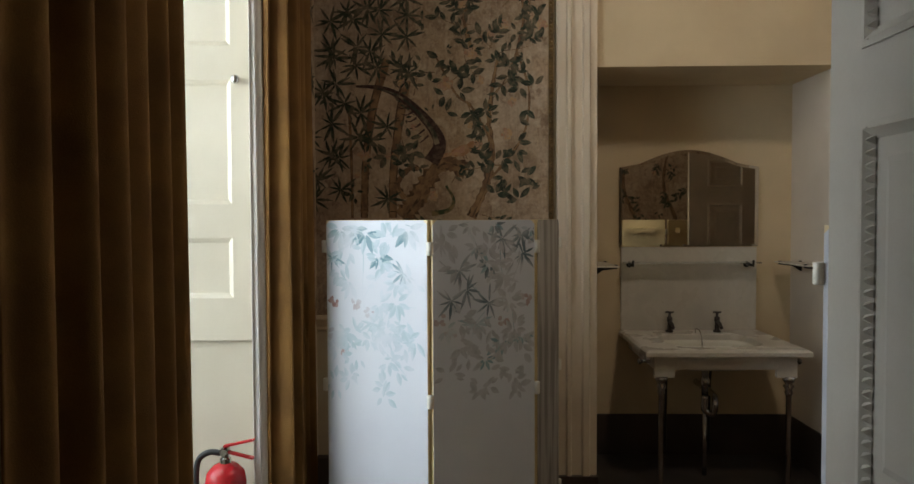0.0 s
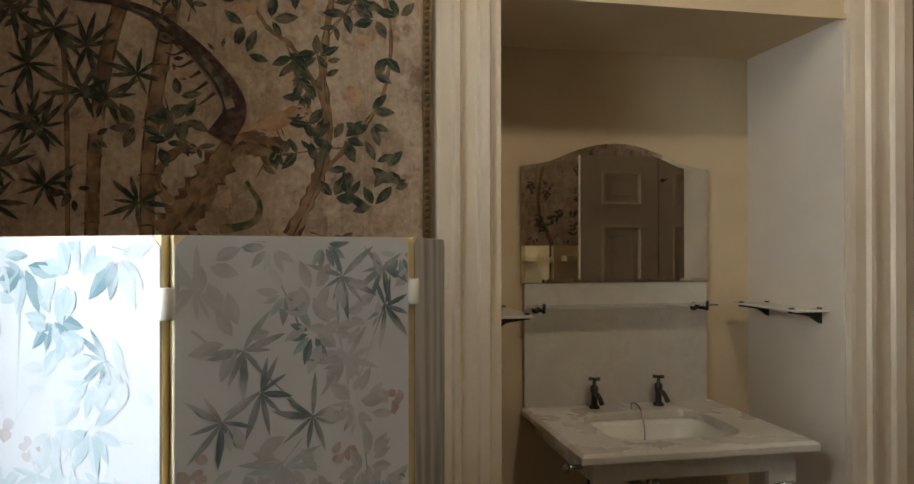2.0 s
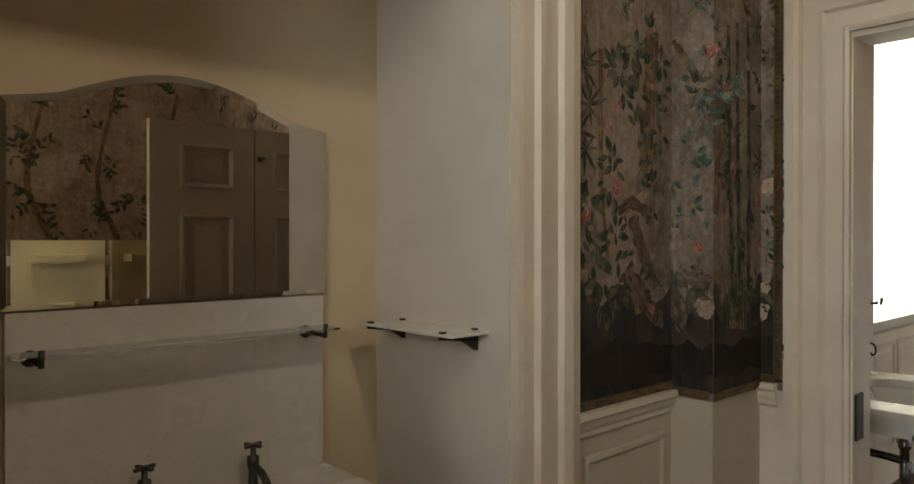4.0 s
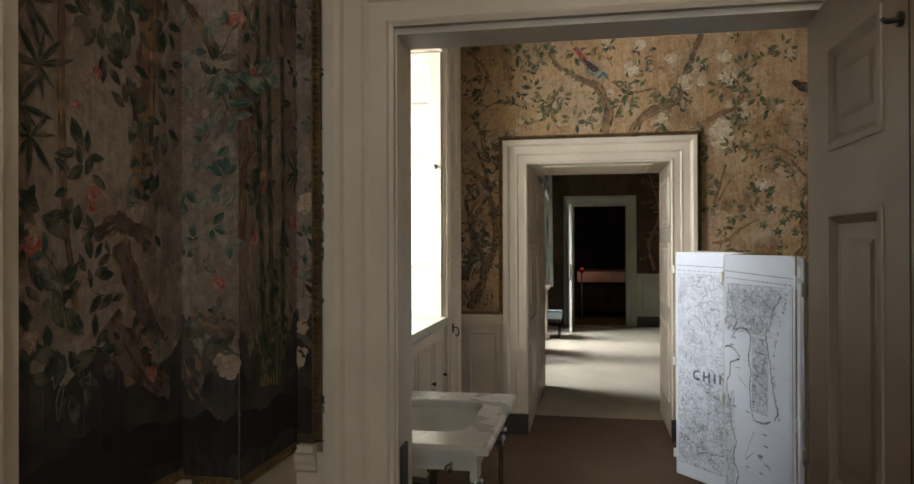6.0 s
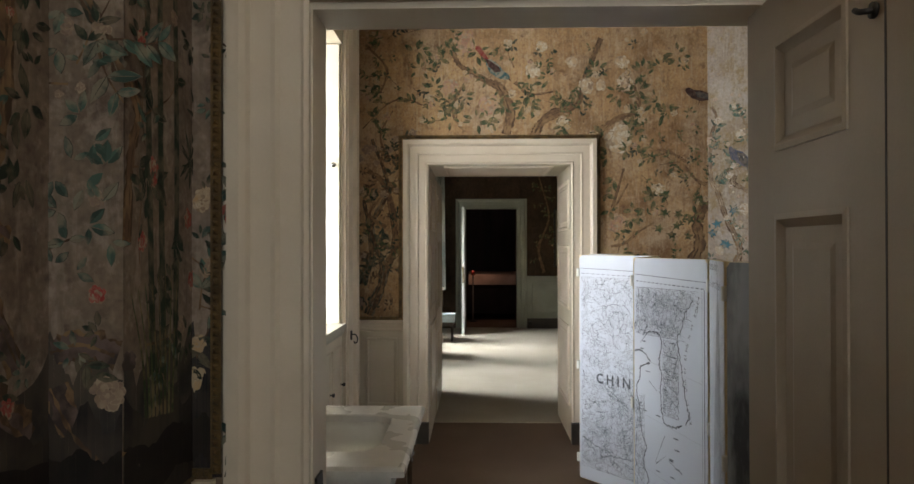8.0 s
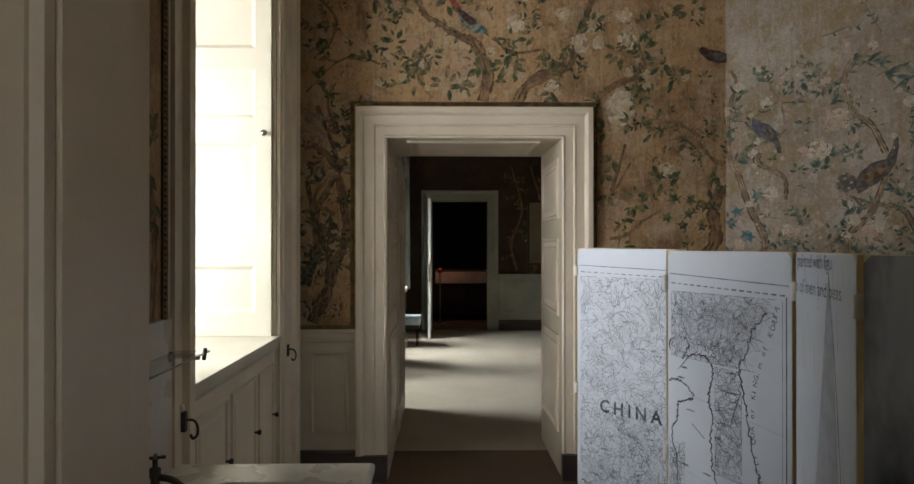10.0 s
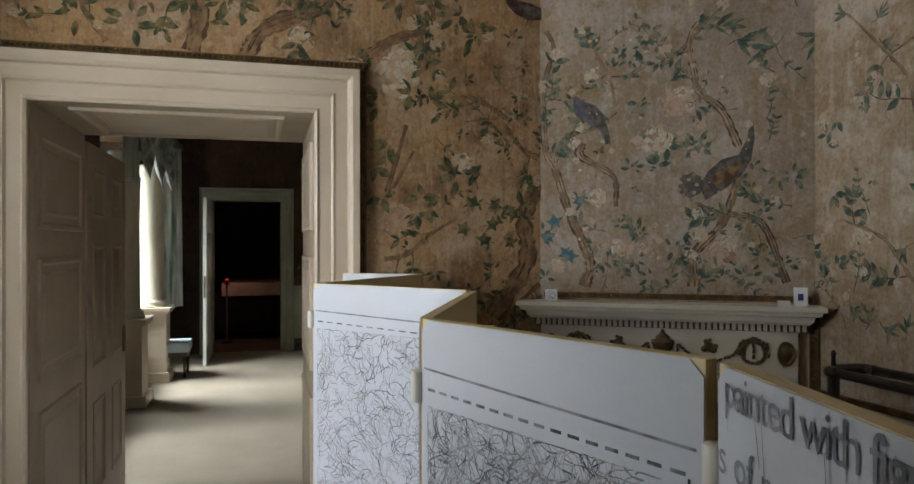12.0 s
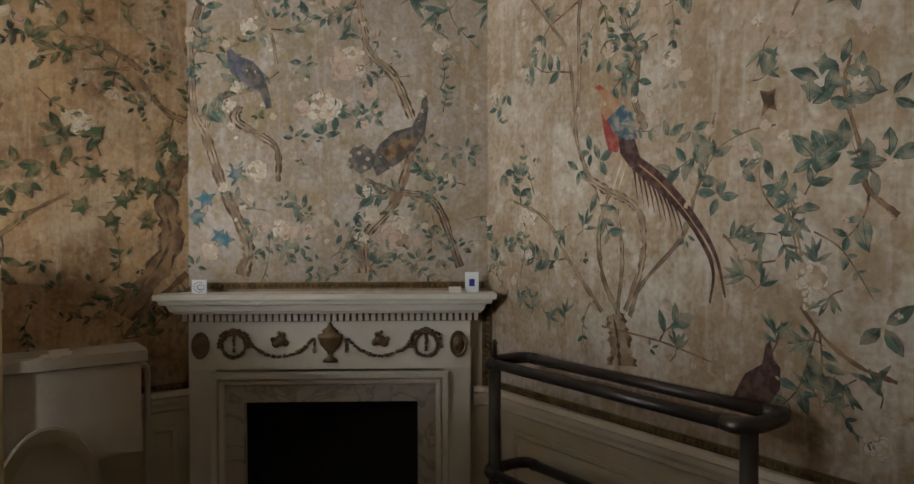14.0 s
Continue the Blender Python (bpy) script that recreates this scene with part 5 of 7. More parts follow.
# gilt fillets, chair rails, skirtings and casings
def fillet(name, m, segs, parent):
    """A dark gilt border moulding with a beaded rope."""
    bm = bmesh.new()
    for u0, v0, u1, v1 in segs:
        up = abs(v1 - v0) > abs(u1 - u0)
        a, c = (0.014, 0) if up else (0, 0.014)
        box(bm, min(u0, u1) - a, max(u0, u1) + a, min(v0, v1) - c, max(v0, v1) + c, 0.004, 0.013, m)
        n = int(max(abs(u1 - u0), abs(v1 - v0)) / 0.022)
        for i in range(n):
            t = (i + 0.5) / n
            u, v = u0 + (u1 - u0) * t, v0 + (v1 - v0) * t
            q = [bm.verts.new(m @ Vector(c)) for c in ((u - 0.009, v - 0.009, 0.013), (u + 0.009, v - 0.007, 0.013), (u + 0.007, v + 0.009, 0.013), (u - 0.009, v + 0.007, 0.013), (u, v, 0.022))]
            for i4 in range(4):
                bm.faces.new((q[i4], q[(i4 + 1) % 4], q[4]))
    return part(name, bm, GILT, parent, "dark gilt beaded fillet")


fillet("fillet", ME, [(3.715, 1.02, 3.715, 2.515), (2.085, 1.02, 2.085, 2.515), (2.07, 2.515, 3.73, 2.515), (1.21, 1.02, 2.07, 1.02), (3.73, 1.02, 4.06, 1.02)], wall_e2)
fillet("fillet", MD, [(0.02, 1.43, 1.23, 1.43), (0.012, 1.0, 0.012, 1.4), (1.235, 1.0, 1.235, 1.4)], wall_d)
fillet("fillet", MS, [(3.6, 1.02, 6.55, 1.02), (6.55, 1.02, 6.55, 1.35)], wall_s2)
fillet("fillet", MN, [(0.432, 1.0, 0.432, CEIL), (2.34, 1.02, 2.88, 1.02)], wall_n1)
fillet("fillet", MBS, [(2.9, 1.0, 3.24, 1.0)], wall_n1)
fillet("fillet", MBW, [(3.85, 1.0, 3.99, 1.0)], wall_n1)
fillet("fillet", MP, [(3.77, 1.02, 3.77, CEIL), (3.78, 1.02, 3.84, 1.02)], wall_p)
fillet("fillet", MN2, [(4.92, 1.0, 4.92, CEIL)], wall_n2)
for name, m, spans in (("rail_n1", MN, [(-0.9, 0.46), (2.326, 2.89)]), ("rail_p", MP, [(3.773, 3.84)]), ("rail_e2", ME, [(1.195, 2.1), (3.695, 4.07)]), ("rail_d", MD, [(-0.0, 0.015), (1.185, 1.247)]),
                       ("rail_s2", MS, [(3.6, 6.57)]), ("rail_s1", MS1, [(0.82, 3.25)]), ("rail_n2", MN2, [(3.6, 3.95), (5.02, 5.04)])):
    bm = bmesh.new()
    for u0, u1 in spans:
        run(bm, m, u0, u1, RAIL)
    tagged(part("chair_rail", bm, CREAM), kind=S)
    bm = bmesh.new()
    for u0, u1 in spans:
        run(bm, m, u0, u1, BASE)
    tagged(part("baseboard", bm, SKIRT), kind=S)
bm = bmesh.new()
run(bm, sheet((0, 4.62, 0), (1, 0), (0, -1)), 0.69, 2.05, [(0.27, 0), (0.27, 0.015), (0, 0.018), (0, 0)])
run(bm, sheet((2.05, 0, 0), (0, 1), (-1, 0)), 4.0, 4.6, [(0.27, 0), (0.27, 0.015), (0, 0.018), (0, 0)])
tagged(part("baseboard", bm, SKIRT), kind=S)
# flush panels of the dado
for m, u0, u1 in ((ME, 3.74, 4.0), (ME, 1.25, 1.36), (MS, 5.4, 6.4), (MS, 4.2, 5.2), (MN, 2.38, 2.84)):
    bm = bmesh.new()
    frame_ring(bm, m, u0, u1, 0.3, 0.86, [(0, 0.001), (0.004, 0.012), (0.018, 0.012), (0.026, 0.003), (0.03, 0.002)])
    tagged(part("trim_panel", bm, DADO), kind=S)

# alcove casing
for u0, u1 in ((0.462, 0.685), (2.05, 2.325)):
    bm = bmesh.new()
    w = u1 - u0
    q = [(0, 0), (0, 0.03), (0.06, 0.034), (0.22, 0.034), (0.26, 0.05), (0.34, 0.05), (0.38, 0.03), (0.62, 0.03), (0.66, 0.045), (0.8, 0.05), (0.84, 0.03), (1.0, 0.03), (1.0, 0)]
    rows = [[bm.verts.new(MN @ Vector((u0 + w * d, z, h))) for d, h in q] for z in (0.1, CEIL)]
    for i in range(len(q) - 1):
        bm.faces.new((rows[0][i], rows[0][i + 1], rows[1][i + 1], rows[1][i]))
    bm.faces.new(rows[0])
    tagged(part("trim_alcove", bm, CREAM), kind=S)
    boxes("trim_plinth", SKIRT, (u0 - 0.01, u1 + 0.005, 3.94, 4.0, 0, 0.1), kind=S, bevel=0.004)
boxes("trim_lintel", ALCOVE, (0.685, 2.05, 3.985, 4.0, 2.39, 2.412), kind=S, bevel=0.003)


def casing(name, m, u0, u1, top, mat=CREAM):
    """A moulded door casing on a face."""
    bm = bmesh.new()
    surround(bm, m, u0, u1, top, CASING)
    return tagged(part(name, bm, mat), kind=S)


casing("door_1_casing", MP, 2.24, 3.525, 2.25)
casing("door_1_casing_inner", sheet((3.6, 0, 0), (0, 1), (1, 0)), 2.23, 3.578, 2.29)
casing("door_2_casing", ME, 2.31, 3.485, 2.285)
casing("door_2_casing_inner", sheet((8.2, 0, 0), (0, 1), (1, 0)), 2.31, 3.485, 2.285)
casing("door_3_casing", M3, 2.29, 3.28, 2.35, FARTRIM)
# rebated lining of the first door
boxes("door_1_stop", CREAM, (3.255, 3.42, 3.52, 3.5775, 0, 2.232), kind=S, bevel=0.003)
boxes("door_1_head", CREAM, (3.255, 3.42, 2.235, 3.5775, 2.232, 2.2895), kind=S, bevel=0.003)
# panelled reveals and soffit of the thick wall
# north reveal lined and panelled in darker door paint, which carries its shade
boxes("trim_reveal_shaded", DOOR, (7.256, 8.199, 3.478, 3.4846, 0, 2.284), kind=S)
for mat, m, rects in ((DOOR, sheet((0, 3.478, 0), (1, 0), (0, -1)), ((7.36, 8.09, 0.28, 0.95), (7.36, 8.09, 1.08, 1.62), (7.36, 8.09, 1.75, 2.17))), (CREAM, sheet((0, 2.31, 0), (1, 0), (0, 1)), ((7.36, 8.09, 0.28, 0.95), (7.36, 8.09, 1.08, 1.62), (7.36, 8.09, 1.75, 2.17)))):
    bm = bmesh.new()
    for r in rects:
        frame_ring(bm, m, *r, [(0, 0.0), (0.003, 0.014), (0.02, 0.014), (0.032, 0.003), (0.06, 0.003), (0.075, 0.010)])
    tagged(part("trim_reveal", bm, mat), kind=S)
bm = bmesh.new()
ms = Matrix.Identity(4)
ms.col[0][:3], ms.col[1][:3], ms.col[2][:3], ms.col[3][:3] = (1, 0, 0), (0, 1, 0), (0, 0, -1), (0, 0, 2.285)
frame_ring(bm, ms, 7.36, 8.09, 2.44, 3.36, [(0, 0.0), (0.003, 0.014), (0.02, 0.014), (0.032, 0.003), (0.06, 0.003), (0.075, 0.010)])
tagged(part("trim_soffit", bm, CREAM), kind=S)
boxes("trim_plinth_block", SKIRT, (7.19, 7.249, 3.48, 3.7, 0, 0.17), (7.19, 7.249, 2.1, 2.315, 0, 0.17), kind=S, bevel=0.004)
# far wall dado
boxes("wall_east_3_dado", FARTRIM, (15.37, 15.4, -1.8, 2.08, 0.2, 0.98), (15.35, 15.4, -1.8, 2.08, 0.98, 1.03), kind=S)
bm = bmesh.new()
frame_ring(bm, sheet((15.37, 0, 0), (0, 1), (-1, 0)), 1.2, 2.0, 0.3, 0.9, [(0, 0.0), (0.004, 0.014), (0.02, 0.014), (0.03, 0.002)])
tagged(part("trim_panel", bm, FARTRIM), kind=S)
boxes("baseboard_far", SKIRT, (15.36, 15.4, -1.8, 2.08, 0, 0.2), kind=S)


# ---- doors ----
def panelled_leaf(m, w, h, t, rects, mat, label, beads=False, name="door_leaf"):
    """A panelled door leaf: along u, up from the floor, its face out along n, thickness behind."""
    base = m @ Vector((0, 0, 0))
    ob = thing(name, base, label, "door")
    bm = bmesh.new()
    box(bm, 0, w, 0.008, h, -t + 0.012, -0.012, m)
    vs = sorted({(r[2], r[3]) for r in rects})
    cols = sorted({(r[0], r[1]) for r in rects})
    for z0, z1 in ((-0.012, 0.0), (-t, -t + 0.012)):
        x = 0.0
        for a, c in cols:
            box(bm, x, a, 0.008, h, z0, z1, m)
            y = 0.008
            for d, e in vs:
                box(bm, a, c, y, d, z0, z1, m)
                y = e
            box(bm, a, c, y, h, z0, z1, m)
            x = c
        box(bm, x, w, 0.008, h, z0, z1, m)
    body = part("leaf", bm, mat, ob)
    for r in rects:
        bm = bmesh.new()
        frame_ring(bm, m, *r, [(0, -0.012), (0.0, 0.005), (0.014, 0.007), (0.024, -0.001), (0.034, -0.008), (0.07, -0.008), (0.085, -0.004)])
        pn = part("panel", bm, mat, ob)
        if beads:
            bm = bmesh.new()
            u0, u1, v0, v1 = r
            n = int((v1 - v0) / 0.024)
            for i in range(n):
                for u in (u0 + 0.028, u1 - 0.028):
                    v = v0 + (i + 0.5) * (v1 - v0) / n
                    q = [bm.verts.new(m @ Vector(c)) for c in ((u - 0.012, v - 0.009, -0.004), (u + 0.012, v - 0.009, -0.004), (u + 0.012, v + 0.009, -0.004), (u - 0.012, v + 0.009, -0.004), (u, v, 0.010))]
                    for k in range(4):
                        bm.faces.new((q[k], q[(k + 1) % 4], q[4]))
            tagged(part("beading", bm, mat, pn, "carved leaf beading"), kind="stuff")
    return ob


SIX = lambda a, c, d, e: [(x0, x1, v0, v1) for x0, x1 in ((a, c), (d, e)) for v0, v1 in ((0.25, 0.78), (0.98, 1.685), (1.84, 2.11))]
HUNG = sheet((3.36, 2.352, 0), (-1, 0), (0, 1))
leaf1 = panelled_leaf(HUNG, 1.30, 2.235, 0.045, [(x0, x1, v0, v1) for x0, x1 in ((0.178, 0.52), (0.785, 1.125)) for v0, v1 in ((0.25, 0.78), (0.98, 1.688), (1.842, 2.11))], DOOR, "drab cream six-panel door standing open")
bm = bmesh.new()
tube(bm, [HUNG @ Vector(q) for q in ((0.614, 2.047, 0), (0.614, 2.045, 0.016), (0.604, 2.047, 0.024), (0.589, 2.055, 0.024))], 0.006, 8)
turned(bm, [(0.016, 0), (0.016, 0.006)], HUNG @ Matrix.Translation((0.614, 2.047, 0)), 12)
part("coat_hook", bm, IRON, leaf1, "small black iron hook", True)
boxes("meeting_groove", SKIRT, (0.646, 0.651, 0.02, 2.22, -0.001, 0.0015), parent=leaf1, m=HUNG)
leaf0 = panelled_leaf(sheet((0.757, 1.53, 0), (0, -1), (-1, 0)), 1.2, 2.27, 0.045, [(u0, u1, v0, v1) for u0, u1 in ((0.125, 0.53), (0.67, 1.07)) for v0, v1 in ((0.25, 0.85), (1.0, 1.733), (1.876, 2.15))], GREYDOOR, "grey-cream door with carved bead mouldings standing open", True)
# drab paint in place of cream puts this leaf's shade into its colour
leaf2 = panelled_leaf(sheet((8.21, 3.47, 0), (1, 0), (0, -1)), 1.1, 2.25, 0.045, SIX(0.14, 0.45, 0.65, 0.96), DOOR, "cream six-panel door opened into the far room")
boxes("lock_plate", BRASS, (9.2, 9.26, 3.458, 3.468, 0.95, 1.13), parent=leaf2, bevel=0.002)
leaf3 = panelled_leaf(sheet((15.37, 3.30, 0), (-1, 0), (0, -1)), 1.15, 2.33, 0.045, SIX(0.14, 0.47, 0.68, 1.01), FARWHITE, "white panelled door ajar towards the lit room")
boxes("lock_plate", BRASS, (14.215, 14.222, 3.31, 3.335, 0.95, 1.25), parent=leaf3)
boxes("hinge", IRON, (3.27, 3.34, 3.512, 3.519, 0.84, 1.0), kind=S)


# ---- windows ----
def shutter(m, w, z0, z1, rows, label, grip=(0.035, 2.205)):
    ob = thing("window_shutter", m @ Vector((0, z0, 0)), label, "shutter")
    bm = bmesh.new()
    box(bm, 0, w, z0, z1, 0, 0.012, m)
    y, a, c = z0, 0.09, w - 0.13
    for d, e in rows:
        box(bm, a, c, y, d, 0.012, 0.03, m)
        y = e
    box(bm, a, c, y, z1, 0.012, 0.03, m)
    box(bm, 0, a, z0, z1, 0.012, 0.03, m)
    box(bm, c, w, z0, z1, 0.012, 0.03, m)
    part("shutter_frame", bm, SHUTTER, ob)
    for d, e in rows:
        bm = bmesh.new()
        frame_ring(bm, m, a, c, d, e, [(0, 0.03), (0.014, 0.022), (0.022, 0.015), (0.03, 0.0145)])
        part("panel", bm, SHUTTER, ob)
    bm = bmesh.new()
    k = m @ Matrix.Translation((*grip, 0.03))
    turned(bm, [(0.009, 0), (0.007, 0.012), (0.017, 0.02), (0.02, 0.03), (0.014, 0.04)], k, 12)
    part("knob", bm, CHROME, ob, "small steel knob", True)
    return ob


ROWS_N = [(1.184, 1.452), (1.597, 2.153), (2.293, 2.569), (2.69, 3.0)]
shutter(sheet((6.58, 4.09, 0), (0, 1), (-1, 0)), 0.585, 1.05, 3.09, ROWS_N, "ivory panelled window shutter folded back in the reveal")
shutter(sheet((5.16, 4.09, 0), (0, 1), (1, 0)), 0.585, 1.05, 3.09, ROWS_N, "ivory panelled window shutter folded back in the reveal")
ROWS_W = [(1.2, 1.47), (1.62, 2.17), (2.32, 2.6), (2.72, 3.0)]
shutter(sheet((-0.985, 3.155, 0), (-1, 0), (0, -1)), 0.55, 1.01, 3.09, ROWS_W, "ivory panelled window shutter folded back in the reveal", (0.06, 2.165))
shutter(sheet((-0.985, 1.85, 0), (-1, 0), (0, 1)), 0.55, 1.01, 3.09, ROWS_W, "ivory panelled window shutter folded back in the reveal", (0.06, 2.165))


def sash(name, m, w, z0, z1, cols, rows):
    """A sash window: frame, glazing bars and separate panes."""
    ob = tagged(new(name), "painted wooden sash window with clear panes", "window", kind=S)
    ob.location = m @ Vector((0, z0, 0))
    bm = bmesh.new()
    for a in (0, w - 0.07):
        box(bm, a, a + 0.07, z0, z1, 0, 0.06, m)
    for a in (z0, (z0 + z1) / 2 - 0.025, z1 - 0.07):
        box(bm, 0.07, w - 0.07, a, a + (0.05 if a == (z0 + z1) / 2 - 0.025 else 0.07), 0.002, 0.055, m)
    part("window_frame", bm, SHUTTER, ob)
    pw, ph = (w - 0.14) / cols, (z1 - z0 - 0.14) / rows
    for i in range(1, cols):
        bm = bmesh.new()
        box(bm, 0.07 + i * pw - 0.011, 0.07 + i * pw + 0.011, z0 + 0.07, z1 - 0.07, 0.012, 0.045, m)
        part("glazing_bar", bm, SHUTTER, ob)
    for j in range(1, rows):
        bm = bmesh.new()
        box(bm, 0.07, w - 0.07, z0 + 0.07 + j * ph - 0.011, z0 + 0.07 + j * ph + 0.011, 0.014, 0.043, m)
        part("glazing_bar", bm, SHUTTER, ob)
    for i in range(cols):
        for j in range(rows):
            bm = bmesh.new()
            box(bm, 0.07 + i * pw, 0.07 + (i + 1) * pw, z0 + 0.07 + j * ph, z0 + 0.07 + (j + 1) * ph, 0.026, 0.03, m)
            part("pane", bm, GLASS, ob).visible_shadow = False
    return ob


sash("window_1", sheet((-1.6, 1.85, 0), (0, 1), (1, 0)), 1.305, 0.01, 3.1, 3, 6)
sash("window_2", sheet((5.16, 4.70, 0), (1, 0), (0, -1)), 1.42, 1.03, 3.1, 3, 4)
sash("window_3", sheet((9.35, 4.65, 0), (1, 0), (0, -1)), 1.2, 0.75, 3.0, 3, 4)
sash("window_4", sheet((11.6, 4.65, 0), (1, 0), (0, -1)), 2.3, 0.75, 3.0, 4, 4)
sill = tagged(boxes("window_sill", SHUTTER, (5.13, 6.6, 4.045, 4.70, 1.02, 1.048), kind=S, bevel=0.008), "broad ivory-painted window board", "window board")
bm = bmesh.new()
run(bm, sheet((0, 4.072, 0), (1, 0), (0, -1)), 5.14, 6.59, [(1.02, 0), (1.02, 0.018), (0.99, 0.014), (0.965, 0), (0.965, 0)])
part("sill_moulding", bm, SHUTTER, sill)
boxes("apron_board", CREAM, (5.16, 6.6, 4.074, 4.09, 0, 1.02), parent=sill)
ma = sheet((0, 4.074, 0), (1, 0), (0, -1))
for u0, u1 in ((5.24, 5.66), (5.72, 6.14), (6.2, 6.52)):
    bm = bmesh.new()
    frame_ring(bm, ma, u0, u1, 0.24, 0.9, [(0, 0.0), (0.004, 0.012), (0.016, 0.012), (0.024, 0.002), (0.05, 0.002), (0.065, 0.008)])
    part("panel", bm, CREAM, sill)
    bm = bmesh.new()
    turned(bm, [(0.006, 0), (0.006, 0.012), (0.014, 0.02), (0.012, 0.032)], ma @ Matrix.Translation((u1 - 0.03, 0.62, 0.008)), 12)
    part("knob", bm, IRON, sill, "small dark knob", True)
for u0, w, mat in ((6.6, 0.5, CREAM), (4.93, 0.21, CREAM)):
    bm = bmesh.new()
    q = [(0, 0), (0, 0.02), (0.08, 0.02), (0.1, 0.035), (0.3, 0.035), (0.33, 0.02), (0.62, 0.02), (0.66, 0.045), (0.86, 0.05), (0.9, 0.03), (1, 0.03), (1, 0)]
    rows = [[bm.verts.new(MN2 @ Vector((u0 + w * d, z, h))) for d, h in q] for z in (0.0, CEIL)]
    for i in range(len(q) - 1):
        bm.faces.new((rows[0][i], rows[0][i + 1], rows[1][i + 1], rows[1][i]))
    tagged(part("trim_window", bm, mat), kind=S)
for x in (6.72, 5.03):
    hk = thing("sash_hook", (x, 4.04, 0.93), "small black iron curtain hook on the casing", "hook", "hooks")
    bm = bmesh.new()
    tube(bm, [(x, 4.03, 0.95), (x, 4.0, 0.95), (x, 3.985, 0.93), (x, 3.985, 0.90), (x, 4.0, 0.885), (x, 4.01, 0.90)], 0.005, 8)
    part("hook", bm, IRON, hk, "", True)
    boxes("back_plate", IRON, (x - 0.012, x + 0.012, 4.024, 4.04, 0.91, 0.98), parent=hk, bevel=0.003)
boxes("trim_west_window", SHUTTER, (-0.985, -0.885, 3.156, 3.27, 0, 3.2), (-0.985, -0.885, 1.74, 1.849, 0, 3.2), kind=S, bevel=0.006)
boxes("trim_west_reveal", SHUTTER, (-1.54, -0.985, 3.15, 3.1545, 0.0, 1.005), (-1.54, -0.985, 1.8505, 1.855, 0.0, 1.005), kind=S)


# ---- curtains ----
def curtain(name, pts, z0, z1, folds, amp, mat, label, seed, thick=0.006):
    """Hanging cloth with uneven folds that widen towards the hem."""
    rng = random.Random(seed)
    line = smooth_path([(*p, 0) for p in pts], 60)
    ph = [rng.uniform(0.7, 1.3) for _ in range(200)]
    bm, rows = bmesh.new(), []
    for k in range(13):
        z, row = z1 + (z0 - z1) * k / 12, []
        for i, c in enumerate(line):
            t = i / (len(line) - 1)
            d = line[min(i + 1, len(line) - 1)] - line[max(i - 1, 0)]
            nrm = Vector((-d.y, d.x, 0)).normalized()
            a = amp * (0.8 + 0.3 * k / 12) * ph[int(t * folds)]
            row.append(bm.verts.new(c + nrm * a * math.sin(2 * math.pi * folds * t + 0.5 * math.sin(3 * t + k * 0.12)) + Vector((0, 0, z))))
        rows.append(row)
    for a, b2 in zip(rows, rows[1:]):
        for i in range(len(line) - 1):
            bm.faces.new((a[i], a[i + 1], b2[i + 1], b2[i]))
    ob = tagged(part(name, bm, mat, None, "", True), label, "curtain")
    sol = ob.modifiers.new("thickness", "SOLIDIFY")
    sol.thickness = thick
    return ob


curtain("window_curtain", [(-0.84, 1.25), (-0.82, 1.5), (-0.82, 1.75), (-0.82, 1.95)], 0.02, 3.3, 6, 0.035, CURTAIN, "heavy brown-gold curtain drawn back beside the window", 1)
curtain("window_curtain", [(-0.87, 3.05), (-0.83, 3.18), (-0.82, 3.3), (-0.83, 3.44)], 0.02, 3.3, 5, 0.042, CURTAIN, "heavy brown-gold curtain drawn back beside the window", 2)
curtain("sheer_curtain", [(-0.955, 3.02), (-0.925, 3.06), (-0.905, 3.12)], 0.05, 3.2, 3, 0.01, SHEER, "white cotton under-curtain at the window", 3, 0.003)
for x0, y0, y1 in ((-0.83, 1.1, 3.6),):
    rod = thing("curtain_rod", (x0, y0, 3.32), "dark wooden curtain rod above the window", "curtain rod")
    bm = bmesh.new()
    tube(bm, [(x0, y0, 3.32), (x0, y1, 3.32)], 0.018, 10, 1)
    part("rod", bm, WOOD, rod, "", True)
    for y in (y0 + 0.1, y1 - 0.13):
        boxes("bracket", WOOD, (-0.9, x0, y, y + 0.03, 3.3, 3.335), parent=rod)

# ---- fire extinguisher ----
EX, EY = -1.06, 2.95
ex = thing("fire_extinguisher", (EX, EY, 0), "red fire extinguisher with black hose in the window recess", "extinguisher")
bm = bmesh.new()
turned(bm, [(0.075, 0), (0.085, 0.01), (0.085, 0.44), (0.078, 0.48), (0.05, 0.51), (0.025, 0.52)], pose(EX, EY, 0), 24)
part("cylinder", bm, RED, ex, "", True)
bm = bmesh.new()
turned(bm, [(0.024, 0), (0.024, 0.02), (0.017, 0.025), (0.017, 0.05)], pose(EX, EY, 0.518), 14)
box(bm, EX - 0.015, EX + 0.015, EY - 0.015, EY + 0.015, 0.56, 0.585)
part("valve", bm, CHROME, ex, "steel valve")
